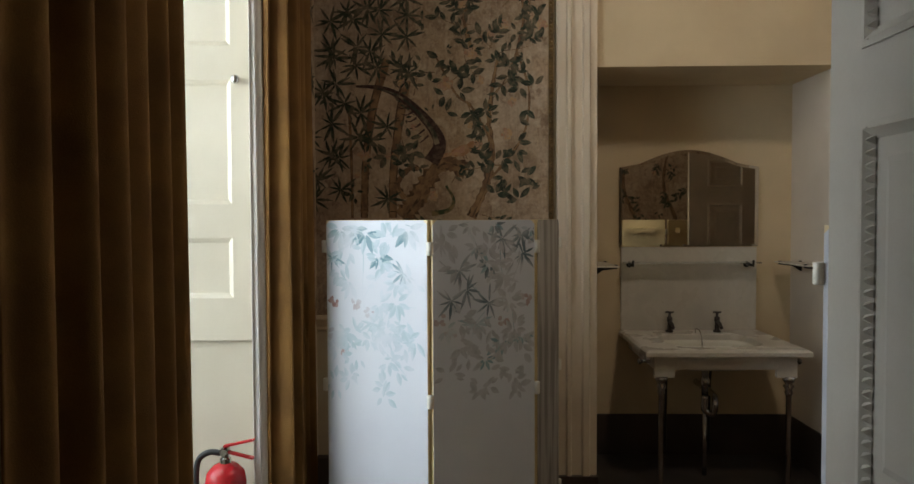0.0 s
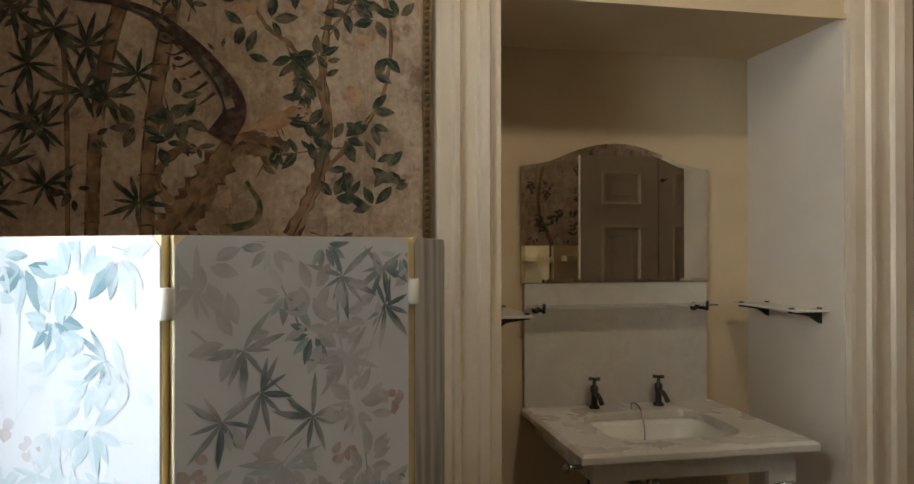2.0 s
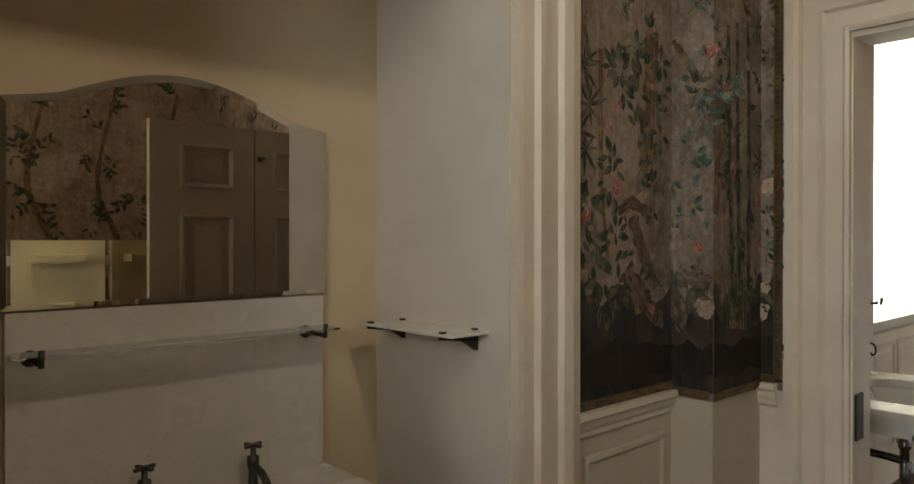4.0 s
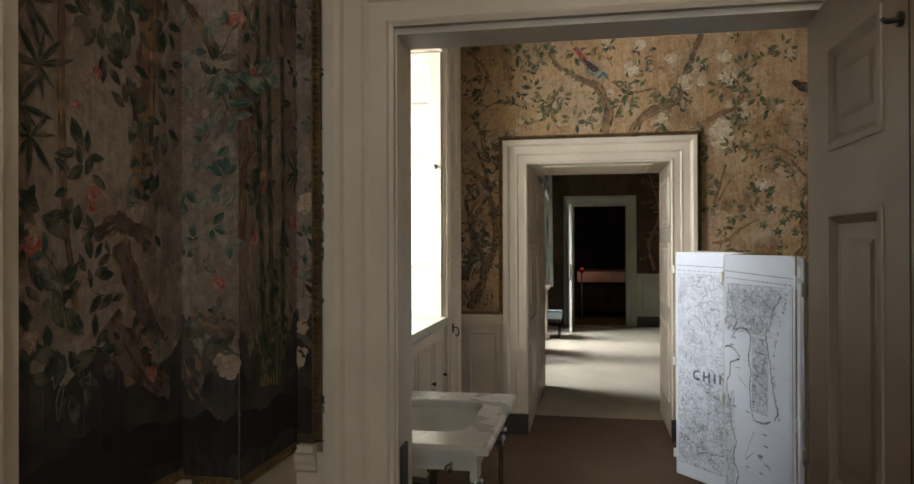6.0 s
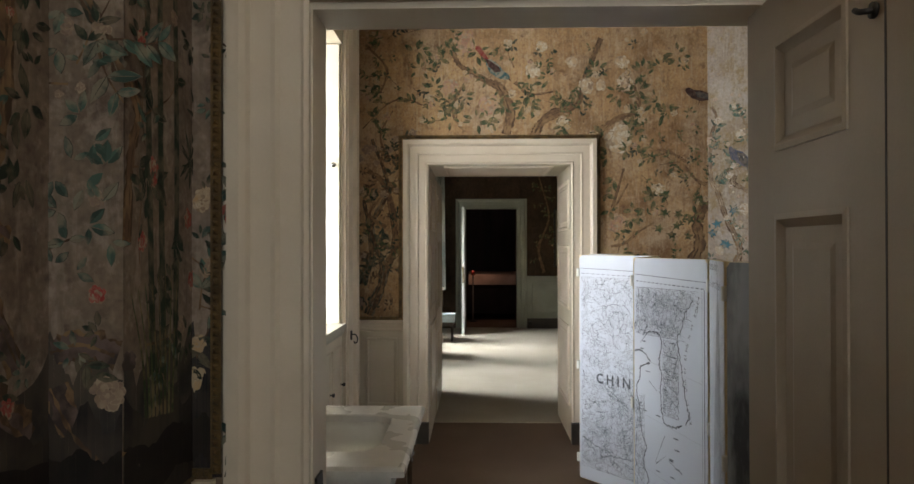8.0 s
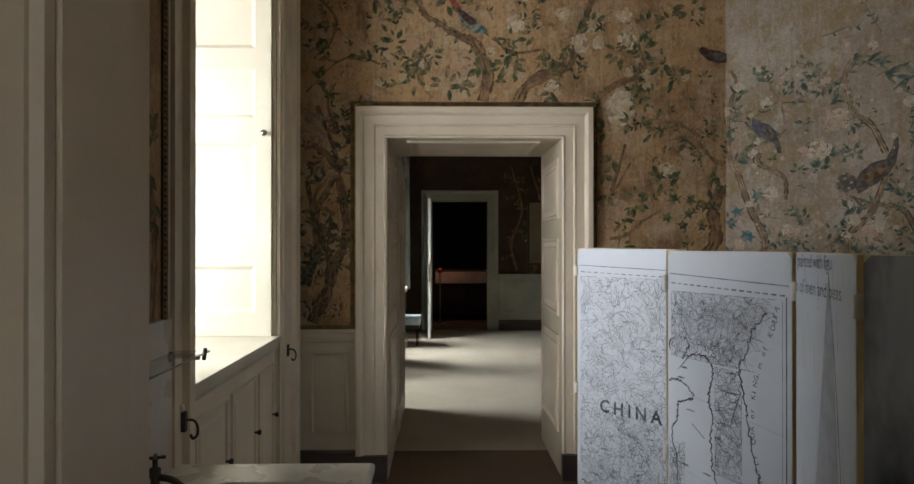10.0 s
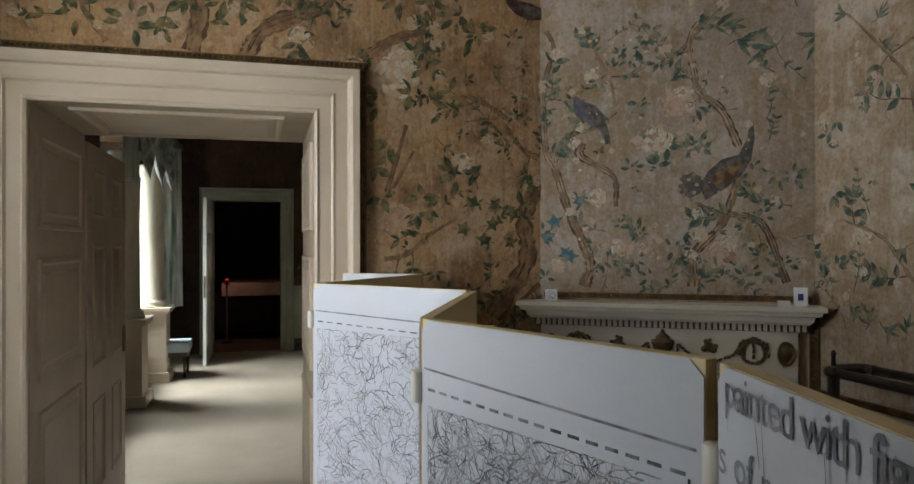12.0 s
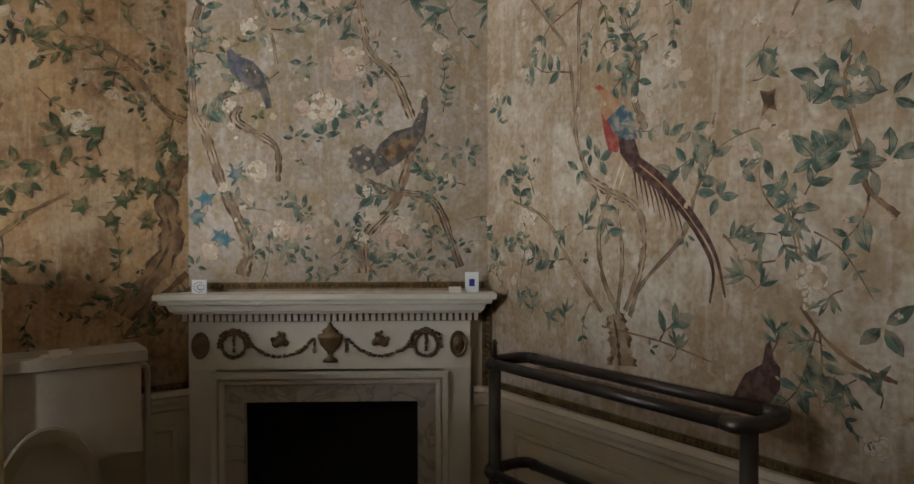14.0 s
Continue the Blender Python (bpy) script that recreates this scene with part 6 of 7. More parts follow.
for z, tilt in ((0.59, -12), (0.57, 14)):
    bm = bmesh.new()
    box(bm, 0, 0.13, -0.012, 0.012, -0.004, 0.004, pose(EX - 0.005, EY, z, 0, tilt, 0))
    soft(bm, 0.002)
    part("lever", bm, RED, ex)
bm = bmesh.new()
tube(bm, [(EX - 0.02, EY, 0.56), (EX - 0.07, EY - 0.01, 0.565), (EX - 0.115, EY - 0.015, 0.52), (EX - 0.12, EY - 0.015, 0.36), (EX - 0.1, EY - 0.01, 0.2)], 0.013, 10)
part("hose", bm, RUBBER, ex, "black rubber hose", True)
bm = bmesh.new()
turned(bm, [(0.015, 0), (0.015, 0.01)], pose(EX, EY - 0.018, 0.57, 90, 0, 0), 12)
part("gauge", bm, CHROME, ex)


# ---- wash basins ----
def rounded(w, d, r, n=6):
    out = []
    for cx, cy, a0 in ((w / 2 - r, d / 2 - r, 0), (-w / 2 + r, d / 2 - r, 90), (-w / 2 + r, -d / 2 + r, 180), (w / 2 - r, -d / 2 + r, 270)):
        for i in range(n + 1):
            a = radians(a0 + 90 * i / n)
            out.append((cx + r * math.cos(a), cy + r * math.sin(a)))
    return out


def wash_basin(x0, x1, y0, y1, z, splash, label):
    """A marble-topped washstand: slab with a sunk bowl, apron, splashback, taps, legs, trap."""
    ob = thing("wash_basin", ((x0 + x1) / 2, y1, 0), label, "basin", "marble wash basins")
    cx, w, d = (x0 + x1) / 2, x1 - x0, y1 - y0
    by = y0 + d * 0.47
    hole = rounded(w * 0.6, d * 0.58, 0.11)
    n = len(hole)
    outer = []
    for hx, hy in hole:
        k = 1 / max(abs(hx) / (w / 2), abs(hy) / 1e-6 if hy == 0 else 0, 1e-6)
        tx = (w / 2) / abs(hx) if hx else 1e9
        ty = ((y1 - by) if hy > 0 else (by - y0)) / abs(hy) if hy else 1e9
        k = min(tx, ty)
        outer.append((hx * k, hy * k))
    # true corners of the slab
    for sx, sy in ((1, 1), (-1, 1), (-1, -1), (1, -1)):
        c = (sx * w / 2, (y1 - by) if sy > 0 else -(by - y0))
        i = min(range(n), key=lambda q: (outer[q][0] - c[0]) ** 2 + (outer[q][1] - c[1]) ** 2)
        outer[i] = c
    bm = bmesh.new()
    loops = []
    for pts, zz in ((outer, z - 0.034), ([(a * 1.0, c) for a, c in outer], z - 0.012), ([(a * 0.985, c * 0.985) for a, c in outer], z - 0.006), ([(a * 0.965, c * 0.965) for a, c in outer], z), (hole, z), ([(a * 0.985, c * 0.985) for a, c in hole], z - 0.006), ([(a * 0.98, c * 0.98) for a, c in hole], z - 0.034)):
        loops.append([bm.verts.new((cx + a, by + c, zz)) for a, c in pts])
    for a, c in zip(loops, loops[1:]):
        for i in range(n):
            bm.faces.new((a[i], a[(i + 1) % n], c[(i + 1) % n], c[i]))
    for i in range(n):
        bm.faces.new((loops[-1][i], loops[-1][(i + 1) % n], loops[0][(i + 1) % n], loops[0][i]))
    part("slab", bm, MARBLE, ob, "grey-veined white marble slab")
    bm = bmesh.new()
    loops = [[bm.verts.new((cx + a * f, by + c * f, z - dz)) for a, c in hole] for f, dz in ((1.03, 0.036), (0.99, 0.036), (0.95, 0.06), (0.87, 0.11), (0.7, 0.145), (0.35, 0.158), (0.06, 0.16))]
    for a, c in zip(loops, loops[1:]):
        for i in range(n):
            bm.faces.new((a[i], a[(i + 1) % n], c[(i + 1) % n], c[i]))
    bm.faces.new(loops[-1])
    bowl = part("bowl", bm, CERAMIC, ob, "white glazed bowl", True)
    bowl.modifiers.new("thickness", "SOLIDIFY").thickness = 0.008
    f = y0 + 0.055
    bm = bmesh.new()
    for a, c, lo in ((x0 + 0.06, x1 - 0.06, z - 0.115), (x0 + 0.06, x0 + 0.17, z - 0.16), (x1 - 0.17, x1 - 0.06, z - 0.16)):
        box(bm, a, c, f, f + 0.028, lo, z - 0.034 if lo > z - 0.12 else z - 0.115)
    part("apron", bm, MARBLE, ob)
    for a in (x0 + 0.06, x1 - 0.088):
        boxes("side_apron", MARBLE, (a, a + 0.028, f + 0.028, y1 - 0.02, z - 0.115, z - 0.034), parent=ob)
    bm = bmesh.new()
    box(bm, x0 + 0.01, x1 - 0.03, y1 - 0.026, y1 - 0.004, z, splash)
    soft(bm, 0.004)
    part("splashback", bm, MARBLE, ob)
    for tx in (cx - 0.148, cx + 0.152):
        ty = y1 - 0.09
        bm = bmesh.new()
        turned(bm, [(0.024, 0), (0.024, 0.008), (0.014, 0.016), (0.013, 0.06), (0.017, 0.07), (0.017, 0.095), (0.008, 0.1), (0.008, 0.125)], pose(tx, ty, z), 14)
        tube(bm, [(tx, ty, z + 0.07), (tx, ty - 0.05, z + 0.06), (tx, ty - 0.085, z + 0.035)], 0.011, 10, 5)
        tap = part("tap", bm, PIPE, ob, "tarnished pillar tap", True)
        bm = bmesh.new()
        for a in (20, 110):
            box(bm, -0.03, 0.03, -0.005, 0.005, -0.004, 0.004, pose(tx, ty, z + 0.127, 0, 0, a))
        soft(bm, 0.003)
        part("cross_head", bm, PIPE, tap)
    bm = bmesh.new()
    tube(bm, [(cx, y1 - 0.14, z + 0.001), (cx, y1 - 0.15, z + 0.03), (cx + 0.01, y1 - 0.2, z + 0.02), (cx + 0.01, y1 - 0.24, z - 0.04), (cx, y1 - 0.27, z - 0.11)], 0.003, 6)
    part("plug_chain", bm, CHROME, ob, "", True)
    for lx in (x0 + 0.1, x1 - 0.1):
        bm = bmesh.new()
        turned(bm, [(0.03, 0), (0.03, 0.012), (0.017, 0.03), (0.015, 0.07), (0.015, z - 0.27), (0.024, z - 0.25), (0.018, z - 0.235), (0.03, z - 0.215), (0.02, z - 0.2), (0.034, z - 0.18), (0.034, z - 0.16)], pose(lx, y0 + 0.07, 0.004), 16)
        part("leg", bm, CHROME, ob, "turned chrome leg", True)
    bm = bmesh.new()
    turned(bm, [(0.02, 0), (0.02, 0.06), (0.028, 0.07), (0.028, 0.1), (0.02, 0.11), (0.02, 0.18)], pose(cx - 0.02, by, z - 0.335), 14)
    tube(bm, [(cx - 0.02, by, z - 0.33), (cx - 0.02, by, z - 0.42), (cx + 0.03, by, z - 0.44), (cx + 0.04, by, z - 0.36), (cx + 0.05, by + 0.1, z - 0.34), (cx + 0.05, y1, z - 0.34)], 0.02, 12)
    tube(bm, [(cx - 0.02, by, z - 0.4), (cx - 0.02, by, 0.01)], 0.013, 10, 1)
    part("waste_pipe", bm, CHROME, ob, "", True)
    for tx in (cx - 0.16, cx + 0.12):
        bm = bmesh.new()
        tube(bm, [(tx, y1 - 0.12, z - 0.03), (tx, y1 - 0.12, z - 0.2), (tx, y1 - 0.06, z - 0.3), (tx, y1 - 0.04, 0.05)], 0.009, 8)
        part("supply_pipe", bm, IRON, ob, "", True)
    for px, s in ((x0 + 0.06, -1), (x1 - 0.06, 1)):
        bm = bmesh.new()
        tube(bm, [(px, y0 + 0.16, z - 0.09), (px + s * 0.045, y0 + 0.16, z - 0.09)], 0.009, 8, 1)
        turned(bm, [(0.008, 0), (0.017, 0.008), (0.017, 0.018), (0.008, 0.026)], pose(px + s * 0.045, y0 + 0.16, z - 0.09, 0, 90 * s, 0), 12)
        part("towel_peg", bm, CHROME, ob, "", True)
    return ob


wash_basin(0.94, 1.845, 3.88, 4.62, 0.822, 1.36, "white marble wash basin on chrome legs in the alcove")
wash_basin(3.98, 5.01, 3.355, 4.07, 0.805, 1.32, "white marble wash basin on chrome legs beside the window")


def glass_shelf(x0, x1, y, z, label):
    ob = thing("glass_shelf", ((x0 + x1) / 2, y, z), label, "shelf", "glass shelves")
    boxes("glass", GLASS, (x0, x1, y - 0.12, y - 0.012, z, z + 0.006), parent=ob)
    for bx in (x0 + 0.05, x1 - 0.05):
        bm = bmesh.new()
        turned(bm, [(0.02, 0), (0.02, 0.006), (0.012, 0.012)], pose(bx, y, z - 0.012, 90, 0, 0), 12)
        tube(bm, [(bx, y, z - 0.012), (bx, y - 0.1, z - 0.012)], 0.008, 8, 1)
        tube(bm, [(bx, y - 0.115, z - 0.02), (bx, y - 0.12, z + 0.02)], 0.007, 8, 1)
        part("bracket", bm, IRON, ob, "dark metal bracket", True)


glass_shelf(0.95, 1.8, 4.594, 1.262, "clear glass shelf on dark brackets below the mirror")
glass_shelf(4.0, 4.98, 4.044, 1.2, "clear glass shelf on dark brackets above the basin")


def side_shelf(m, u0, u1, z, label):
    """A white glass shelf on iron brackets, out along n from a side wall."""
    ob = thing("side_shelf", m @ Vector(((u0 + u1) / 2, z, 0)), label, "shelf", "white side shelves")
    bm = bmesh.new()
    box(bm, u0, u1, z, z + 0.008, 0.006, 0.15, m)
    soft(bm, 0.002)
    part("shelf_board", bm, CERAMIC, ob)
    for u in (u0 + 0.05, u1 - 0.05):
        bm = bmesh.new()
        arm = [[bm.verts.new(m @ Vector((u + d, y, h))) for y, h in ((z, 0.002), (z, 0.148), (z - 0.009, 0.148), (z - 0.02, 0.06), (z - 0.05, 0.014), (z - 0.052, 0.002))] for d in (-0.007, 0.007)]
        bm.faces.new(arm[0])
        bm.faces.new(arm[1][::-1])
        for i in range(6):
            bm.faces.new((arm[0][i], arm[1][i], arm[1][(i + 1) % 6], arm[0][(i + 1) % 6]))
        for h in (0.012, 0.138):
            box(bm, u - 0.007, u + 0.007, z + 0.008, z + 0.014, h - 0.008, h + 0.008, m)
        soft(bm, 0.003)
        part("bracket", bm, IRON, ob)


side_shelf(sheet((2.05, 0, 0), (0, 1), (-1, 0)), 4.08, 4.52, 1.265, "white glass side shelf on black iron brackets")
side_shelf(sheet((0.685, 0, 0), (0, 1), (1, 0)), 4.08, 4.52, 1.265, "white glass side shelf on black iron brackets")

# arched mirror
mirror = thing("wall_mirror", (1.375, 4.6, 1.36), "tarnished arched wall mirror above the marble basin", "mirror")
mm = sheet((0, 4.62, 0), (1, 0), (0, -1))
edge = [(0.938, 1.365), (1.828, 1.365), (1.828, 1.875), (1.75, 1.887)] + [(1.69 - 0.62 * i / 14, 1.90 + 0.085 * math.sin(math.pi * i / 14)) for i in range(15)] + [(1.01, 1.887), (0.938, 1.875)]
cu, cv = 1.383, 1.61
rows3 = [[(u, v, 0.008) for u, v in edge], [(u, v, 0.02) for u, v in edge], [(cu + (u - cu) * 0.965, cv + (v - cv) * 0.945, 0.0222) for u, v in edge]]
bm = bmesh.new()
vr = [[bm.verts.new(mm @ Vector(q)) for q in r] for r in rows3]
for a, c in zip(vr, vr[1:]):
    for i in range(len(edge)):
        j = (i + 1) % len(edge)
        bm.faces.new((a[i], a[j], c[j], c[i]))
bm.faces.new(vr[-1])
bm.faces.new(vr[0][::-1])
part("glass", bm, MIRROR, mirror)


# ---- folding screens ----
def hinge_clip(x, y, z, ob):
    bm = bmesh.new()
    turned(bm, [(0.013, -0.028), (0.0145, -0.026), (0.0145, 0.026), (0.013, 0.028)], pose(x, y, z), 12)
    part("clip", bm, CLIP, ob, "ivory plastic hinge clip", True)


def folding_screen(pts, top, label, gap=0.012):
    """Boards hinged in a zigzag; returns the screen and each board's frame and width."""
    ob = thing("folding_screen", (pts[1][0], pts[1][1], 0), label, "folding screen", "display screens")
    out = []
    for (ax, ay), (bx, by) in zip(pts, pts[1:]):
        w = math.hypot(bx - ax, by - ay) - 2 * gap
        u = Vector((bx - ax, by - ay, 0)).normalized()
        m = sheet((ax + u.x * gap, ay + u.y * gap, 0), (u.x, u.y), (u.y, -u.x))
        bm = bmesh.new()
        box(bm, 0, w, 0.012, top, -0.022, 0, m)
        soft(bm, 0.006)
        board = part("board", bm, BOARD, ob)
        bm = bmesh.new()
        r = 0.02
        q = [(0.001, 0.015), (w - 0.001, 0.015), (w - 0.001, top - r), (w - r, top - 0.001), (r, top - 0.001), (0.001, top - r)]
        lo, hi = [bm.verts.new(m @ Vector((a, c, 0.0005))) for a, c in q], [bm.verts.new(m @ Vector((a, c, 0.0025))) for a, c in q]
        bm.faces.new(hi)
        for i in range(6):
            bm.faces.new((lo[i], lo[(i + 1) % 6], hi[(i + 1) % 6], hi[i]))
        sh = part("printed_sheet", bm, PRINT, board, "white printed facing")
        for z in (top - 0.13, 0.2):
            if ax > 4.7 or ax < 3:
                bm = bmesh.new()
                box(bm, 0.1, w - 0.1, z, z + 0.045, -0.08, -0.023, m)
                soft(bm, 0.003)
                part("batten", bm, BOARD, board)
        out.append((m, w, sh))
    for x, y in pts:
        for z in (top - 0.12, top - 0.76, 0.15):
            hinge_clip(x, y, z, ob)
    return ob, out


scr1, bd = folding_screen([(-0.69, 3.25), (-0.185, 2.93), (0.28, 3.19), (0.44, 3.7)], 1.545, "white three-panel folding screen printed with fading bamboo and leaves")
stems = ([[(0.173, 1.514), (0.223, 1.436), (0.217, 1.192)], [(0.217, 1.192), (0.299, 1.292), (0.387, 1.336)], [(0.223, 1.169), (0.299, 1.081), (0.387, 1.169), (0.512, 1.175)], [(0.286, 1.025), (0.362, 0.958), (0.462, 0.881)], [(0.512, 1.514), (0.462, 1.525)]],
         [[(0.126, 1.325), (0.226, 1.225), (0.271, 1.186)], [(0.327, 1.525), (0.333, 1.336), (0.378, 1.203), (0.411, 0.958)], [(0.445, 1.403), (0.383, 1.258)], [(0.170, 1.503), (0.210, 1.436), (0.260, 1.325)], [(0.030, 1.375), (0.126, 1.292)], [(0.204, 1.103), (0.249, 1.147)]])
fans = ([(0.035, 1.375), (0.274, 1.092), (0.336, 1.058), (0.449, 1.319)],
        [(0.126, 1.331), (0.161, 1.247), (0.086, 1.203), (0.271, 1.186), (0.210, 1.097), (0.339, 1.464), (0.445, 1.397), (0.350, 1.292), (0.036, 1.447), (0.439, 1.481)])
sprays = ([(0.173, 1.503), (0.236, 1.492), (0.085, 1.508), (0.475, 1.508), (0.142, 1.269), (0.311, 1.392), (0.512, 1.036), (0.311, 1.181), (0.412, 1.281), (0.387, 1.069), (0.110, 1.036), (0.412, 1.192)],
          [(0.210, 1.436), (0.271, 1.353), (0.182, 1.525), (0.294, 1.531), (0.372, 1.186), (0.333, 1.014), (0.058, 1.081), (0.439, 1.036), (0.249, 0.947), (0.484, 1.508)])
berries = ([(0.041, 1.169), (0.180, 1.169), (0.249, 1.142), (0.110, 0.958), (0.010, 1.025)],
           [(0.344, 1.103), (0.462, 1.192), (0.081, 1.058), (0.025, 1.125)])
for k, (m, w, sh) in enumerate(bd):
    if k == 2:
        sh.data.materials[0] = BARKPRINT
        continue
    b = Brush(m @ Matrix.Translation((0, 0, 0.003)), 80 + k)
    b.hs, b.top, b.u0, b.u1, b.foot, b.outline = 0.12, 1.535, 0.004, w - 0.004, 0.03, False
    tones = (TEAL_PRINT, TEAL_PALE, TEAL_PALE) if k == 0 else (PRINT_DEEP, PRINT_DEEP, TEAL_PRINT)
    tone = lambda v: tones[0] if v > 1.3 else tones[1] if v > 1.12 else tones[2]
    for pts in stems[k]:
        b.ribbon(tone(pts[-1][1] - 0.1), pts, 0.005, 0.003, 0.0006, 6, 0.3)
    for u, v in fans[k]:
        a0 = b.rng.uniform(3.6, 5.8)
        for r in range(8):
            l = b.rng.uniform(0.055, 0.1)
            b.leaf(tone(v), u, v, a0 + (r - 3.5) * b.rng.uniform(0.5, 0.75), l, l * b.rng.uniform(0.14, 0.2), 0.002)
    for u, v in sprays[k]:
        a0, big = b.rng.uniform(3.4, 6.0), (0.085 if v > 1.4 else 0.07) if k == 0 else 0.048
        for r in range(6):
            l, q = big * b.rng.uniform(0.75, 1.15), a0 + (r - 2.5) * b.rng.uniform(0.45, 0.7)
            b.leaf(tone(v) if r % 3 else tones[2], u + 0.012 * math.cos(q), v + 0.012 * math.sin(q), q, l, l * 0.38, 0.002)
    for u, v in berries[k]:
        for r in range(7):
            b.blob(PRINT_RED, u + b.rng.uniform(-0.025, 0.025), v + b.rng.uniform(-0.02, 0.02), 0.013, 0.009, b.rng.uniform(0, 3), 0.002, 0.2, 10)
    for i in range(22):
        u, v = b.rng.uniform(0.05, w - 0.05), b.rng.uniform(0.78, 1.12)
        b.spray(TEAL_PALE if k == 0 else INK_PALE, u, v, 0.075, 5)
    for i in range(10):
        b.spray(TEAL_PALE if k == 0 else INK_PALE, b.rng.uniform(0.05, w - 0.05), b.rng.uniform(1.12, 1.5), 0.08, 5)
    b.finish(sh)

scr0, bd = folding_screen([(0.86, 1.785), (1.19, 1.36), (1.46, 1.82), (1.95, 1.95), (2.4, 1.66)], 1.53, "white folding screen standing behind the open door")

scr2, bd = folding_screen([(7.17, 2.2), (6.985, 1.873), (6.365, 2.378), (5.855, 1.972), (5.16, 2.268), (4.62, 2.045), (4.11, 2.155), (3.62, 1.97)], 1.55, "white folding screen printed with an old engraved map")


def engraving(b, u0, u1, v0, v1, n, mats, land=None):
    """Short wandering engraved lines: hills and rivers."""
    for i in range(n):
        u, v, a = b.rng.uniform(u0, u1), b.rng.uniform(v0, v1), b.rng.uniform(0, 6.28)
        if land and not land(u, v):
            continue
        pts = [(u, v)]
        for _ in range(b.rng.randint(2, 5)):
            a += b.rng.uniform(-0.9, 0.9)
            u, v = min(max(u + 0.018 * math.cos(a), u0), u1), min(max(v + 0.018 * math.sin(a), v0), v1)
            pts.append((u, v))
        w = b.rng.uniform(0.0014, 0.0032)
        b.ribbon(b.rng.choice(mats), pts, w, w * 0.6, 0.0004, 3)


def coast(b, pts, w=0.005):
    line = smooth_path([(*p, 0) for p in pts], 10)
    q = [(c.x + b.rng.uniform(-0.006, 0.006), c.y + b.rng.uniform(-0.006, 0.006)) for c in line]
    b.ribbon(INK, q, w * 1.15, w * 1.15, 0.0008, 2, 0.4)


m, w, sh = bd[2]
b = Brush(m @ Matrix.Translation((0, 0, 0.003)), 91)
b.hs, b.top, b.u0, b.u1 = 0.12, 1.535, 0.004, w - 0.004
b.foot = 0.03
engraving(b, 0.02, w - 0.02, 0.72, 1.40, 1500, (PRINT_INK, INK_PALE))
engraving(b, 0.02, w - 0.02, 0.1, 0.72, 1700, (PRINT_INK, PRINT_INK, INK_PALE))
for i in range(9):
    y, q = b.rng.uniform(0.3, 1.3), b.rng.uniform(0.05, 0.3)
    pts = [(min(w - 0.02, q + j * 0.05), y + 0.03 * math.sin(j * 1.7 + i) + 0.012 * j * (1 if i % 2 else -1)) for j in range(b.rng.randint(4, 8))]
    b.ribbon(PRINT_INK, pts, 0.0026, 0.0018, 0.0006, 5, 0.4)
coast(b, [(0.03, 0.30), (0.12, 0.27), (0.2, 0.25), (0.2, 0.2), (0.3, 0.22), (0.42, 0.23), (0.5, 0.24), (w - 0.01, 0.3)], 0.004)
b.ribbon(PRINT_INK, [(0.01, 1.46), (w - 0.01, 1.445)], 0.004, 0.004, 0.0006, 2)
for i in range(14):
    b.ribbon(PRINT_INK, [(0.02 + i * w / 14, 1.425 - i * 0.001), (0.02 + (i + 0.6) * w / 14, 1.4245 - i * 0.001)], 0.004, 0.004, 0.0006, 2)
b.finish(sh)
letters("CHINA", 0.092, INK, m @ Matrix.Translation((0.15, 0.69, 0.0042)), sh, "map_title", 1.5, 0.0, 0.0025)
m, w, sh = bd[4]
b = Brush(m @ Matrix.Translation((0, 0, 0.003)), 97)
b.hs, b.top, b.u0, b.u1 = 0.12, 1.535, 0.004, w - 0.004
b.foot = 0.03
engraving(b, 0.02, w - 0.04, 1.16, 1.40, 1200, (PRINT_INK, INK_PALE), lambda u, v: u < 0.35 + (v - 1.16) * 0.55)
engraving(b, 0.24, 0.36, 0.78, 1.15, 420, (PRINT_INK, INK_PALE))
engraving(b, 0.01, 0.09, 0.1, 0.85, 380, (PRINT_INK, PRINT_INK, INK_PALE))
coast(b, [(0.01, 1.18), (0.02, 1.22), (0.09, 1.23), (0.11, 1.2), (0.08, 1.16), (0.15, 1.18), (0.21, 1.17), (0.23, 1.13), (0.22, 1.08), (0.21, 1.03), (0.23, 0.97), (0.22, 0.9), (0.23, 0.8), (0.26, 0.74), (0.33, 0.74), (0.38, 0.76)])
coast(b, [(0.46, 1.36), (0.40, 1.28), (0.385, 1.22), (0.35, 1.16), (0.37, 1.08), (0.385, 1.0), (0.40, 0.92), (0.43, 0.82), (0.41, 0.77)])
coast(b, [(0.01, 1.07), (0.07, 1.07), (0.13, 1.04), (0.13, 1.02), (0.06, 0.99), (0.05, 0.93), (0.02, 0.87), (0.05, 0.78), (0.06, 0.66), (0.1, 0.6), (0.08, 0.5), (0.12, 0.42), (0.06, 0.3)])
b.ribbon(PRINT_INK, [(0.01, 1.465), (w - 0.01, 1.445)], 0.004, 0.004, 0.0006, 2)
for i in range(16):
    b.ribbon(PRINT_INK, [(0.02 + i * w / 17, 1.43 - i * 0.001), (0.02 + (i + 0.65) * w / 17, 1.4295 - i * 0.001)], 0.005, 0.005, 0.0006, 2)
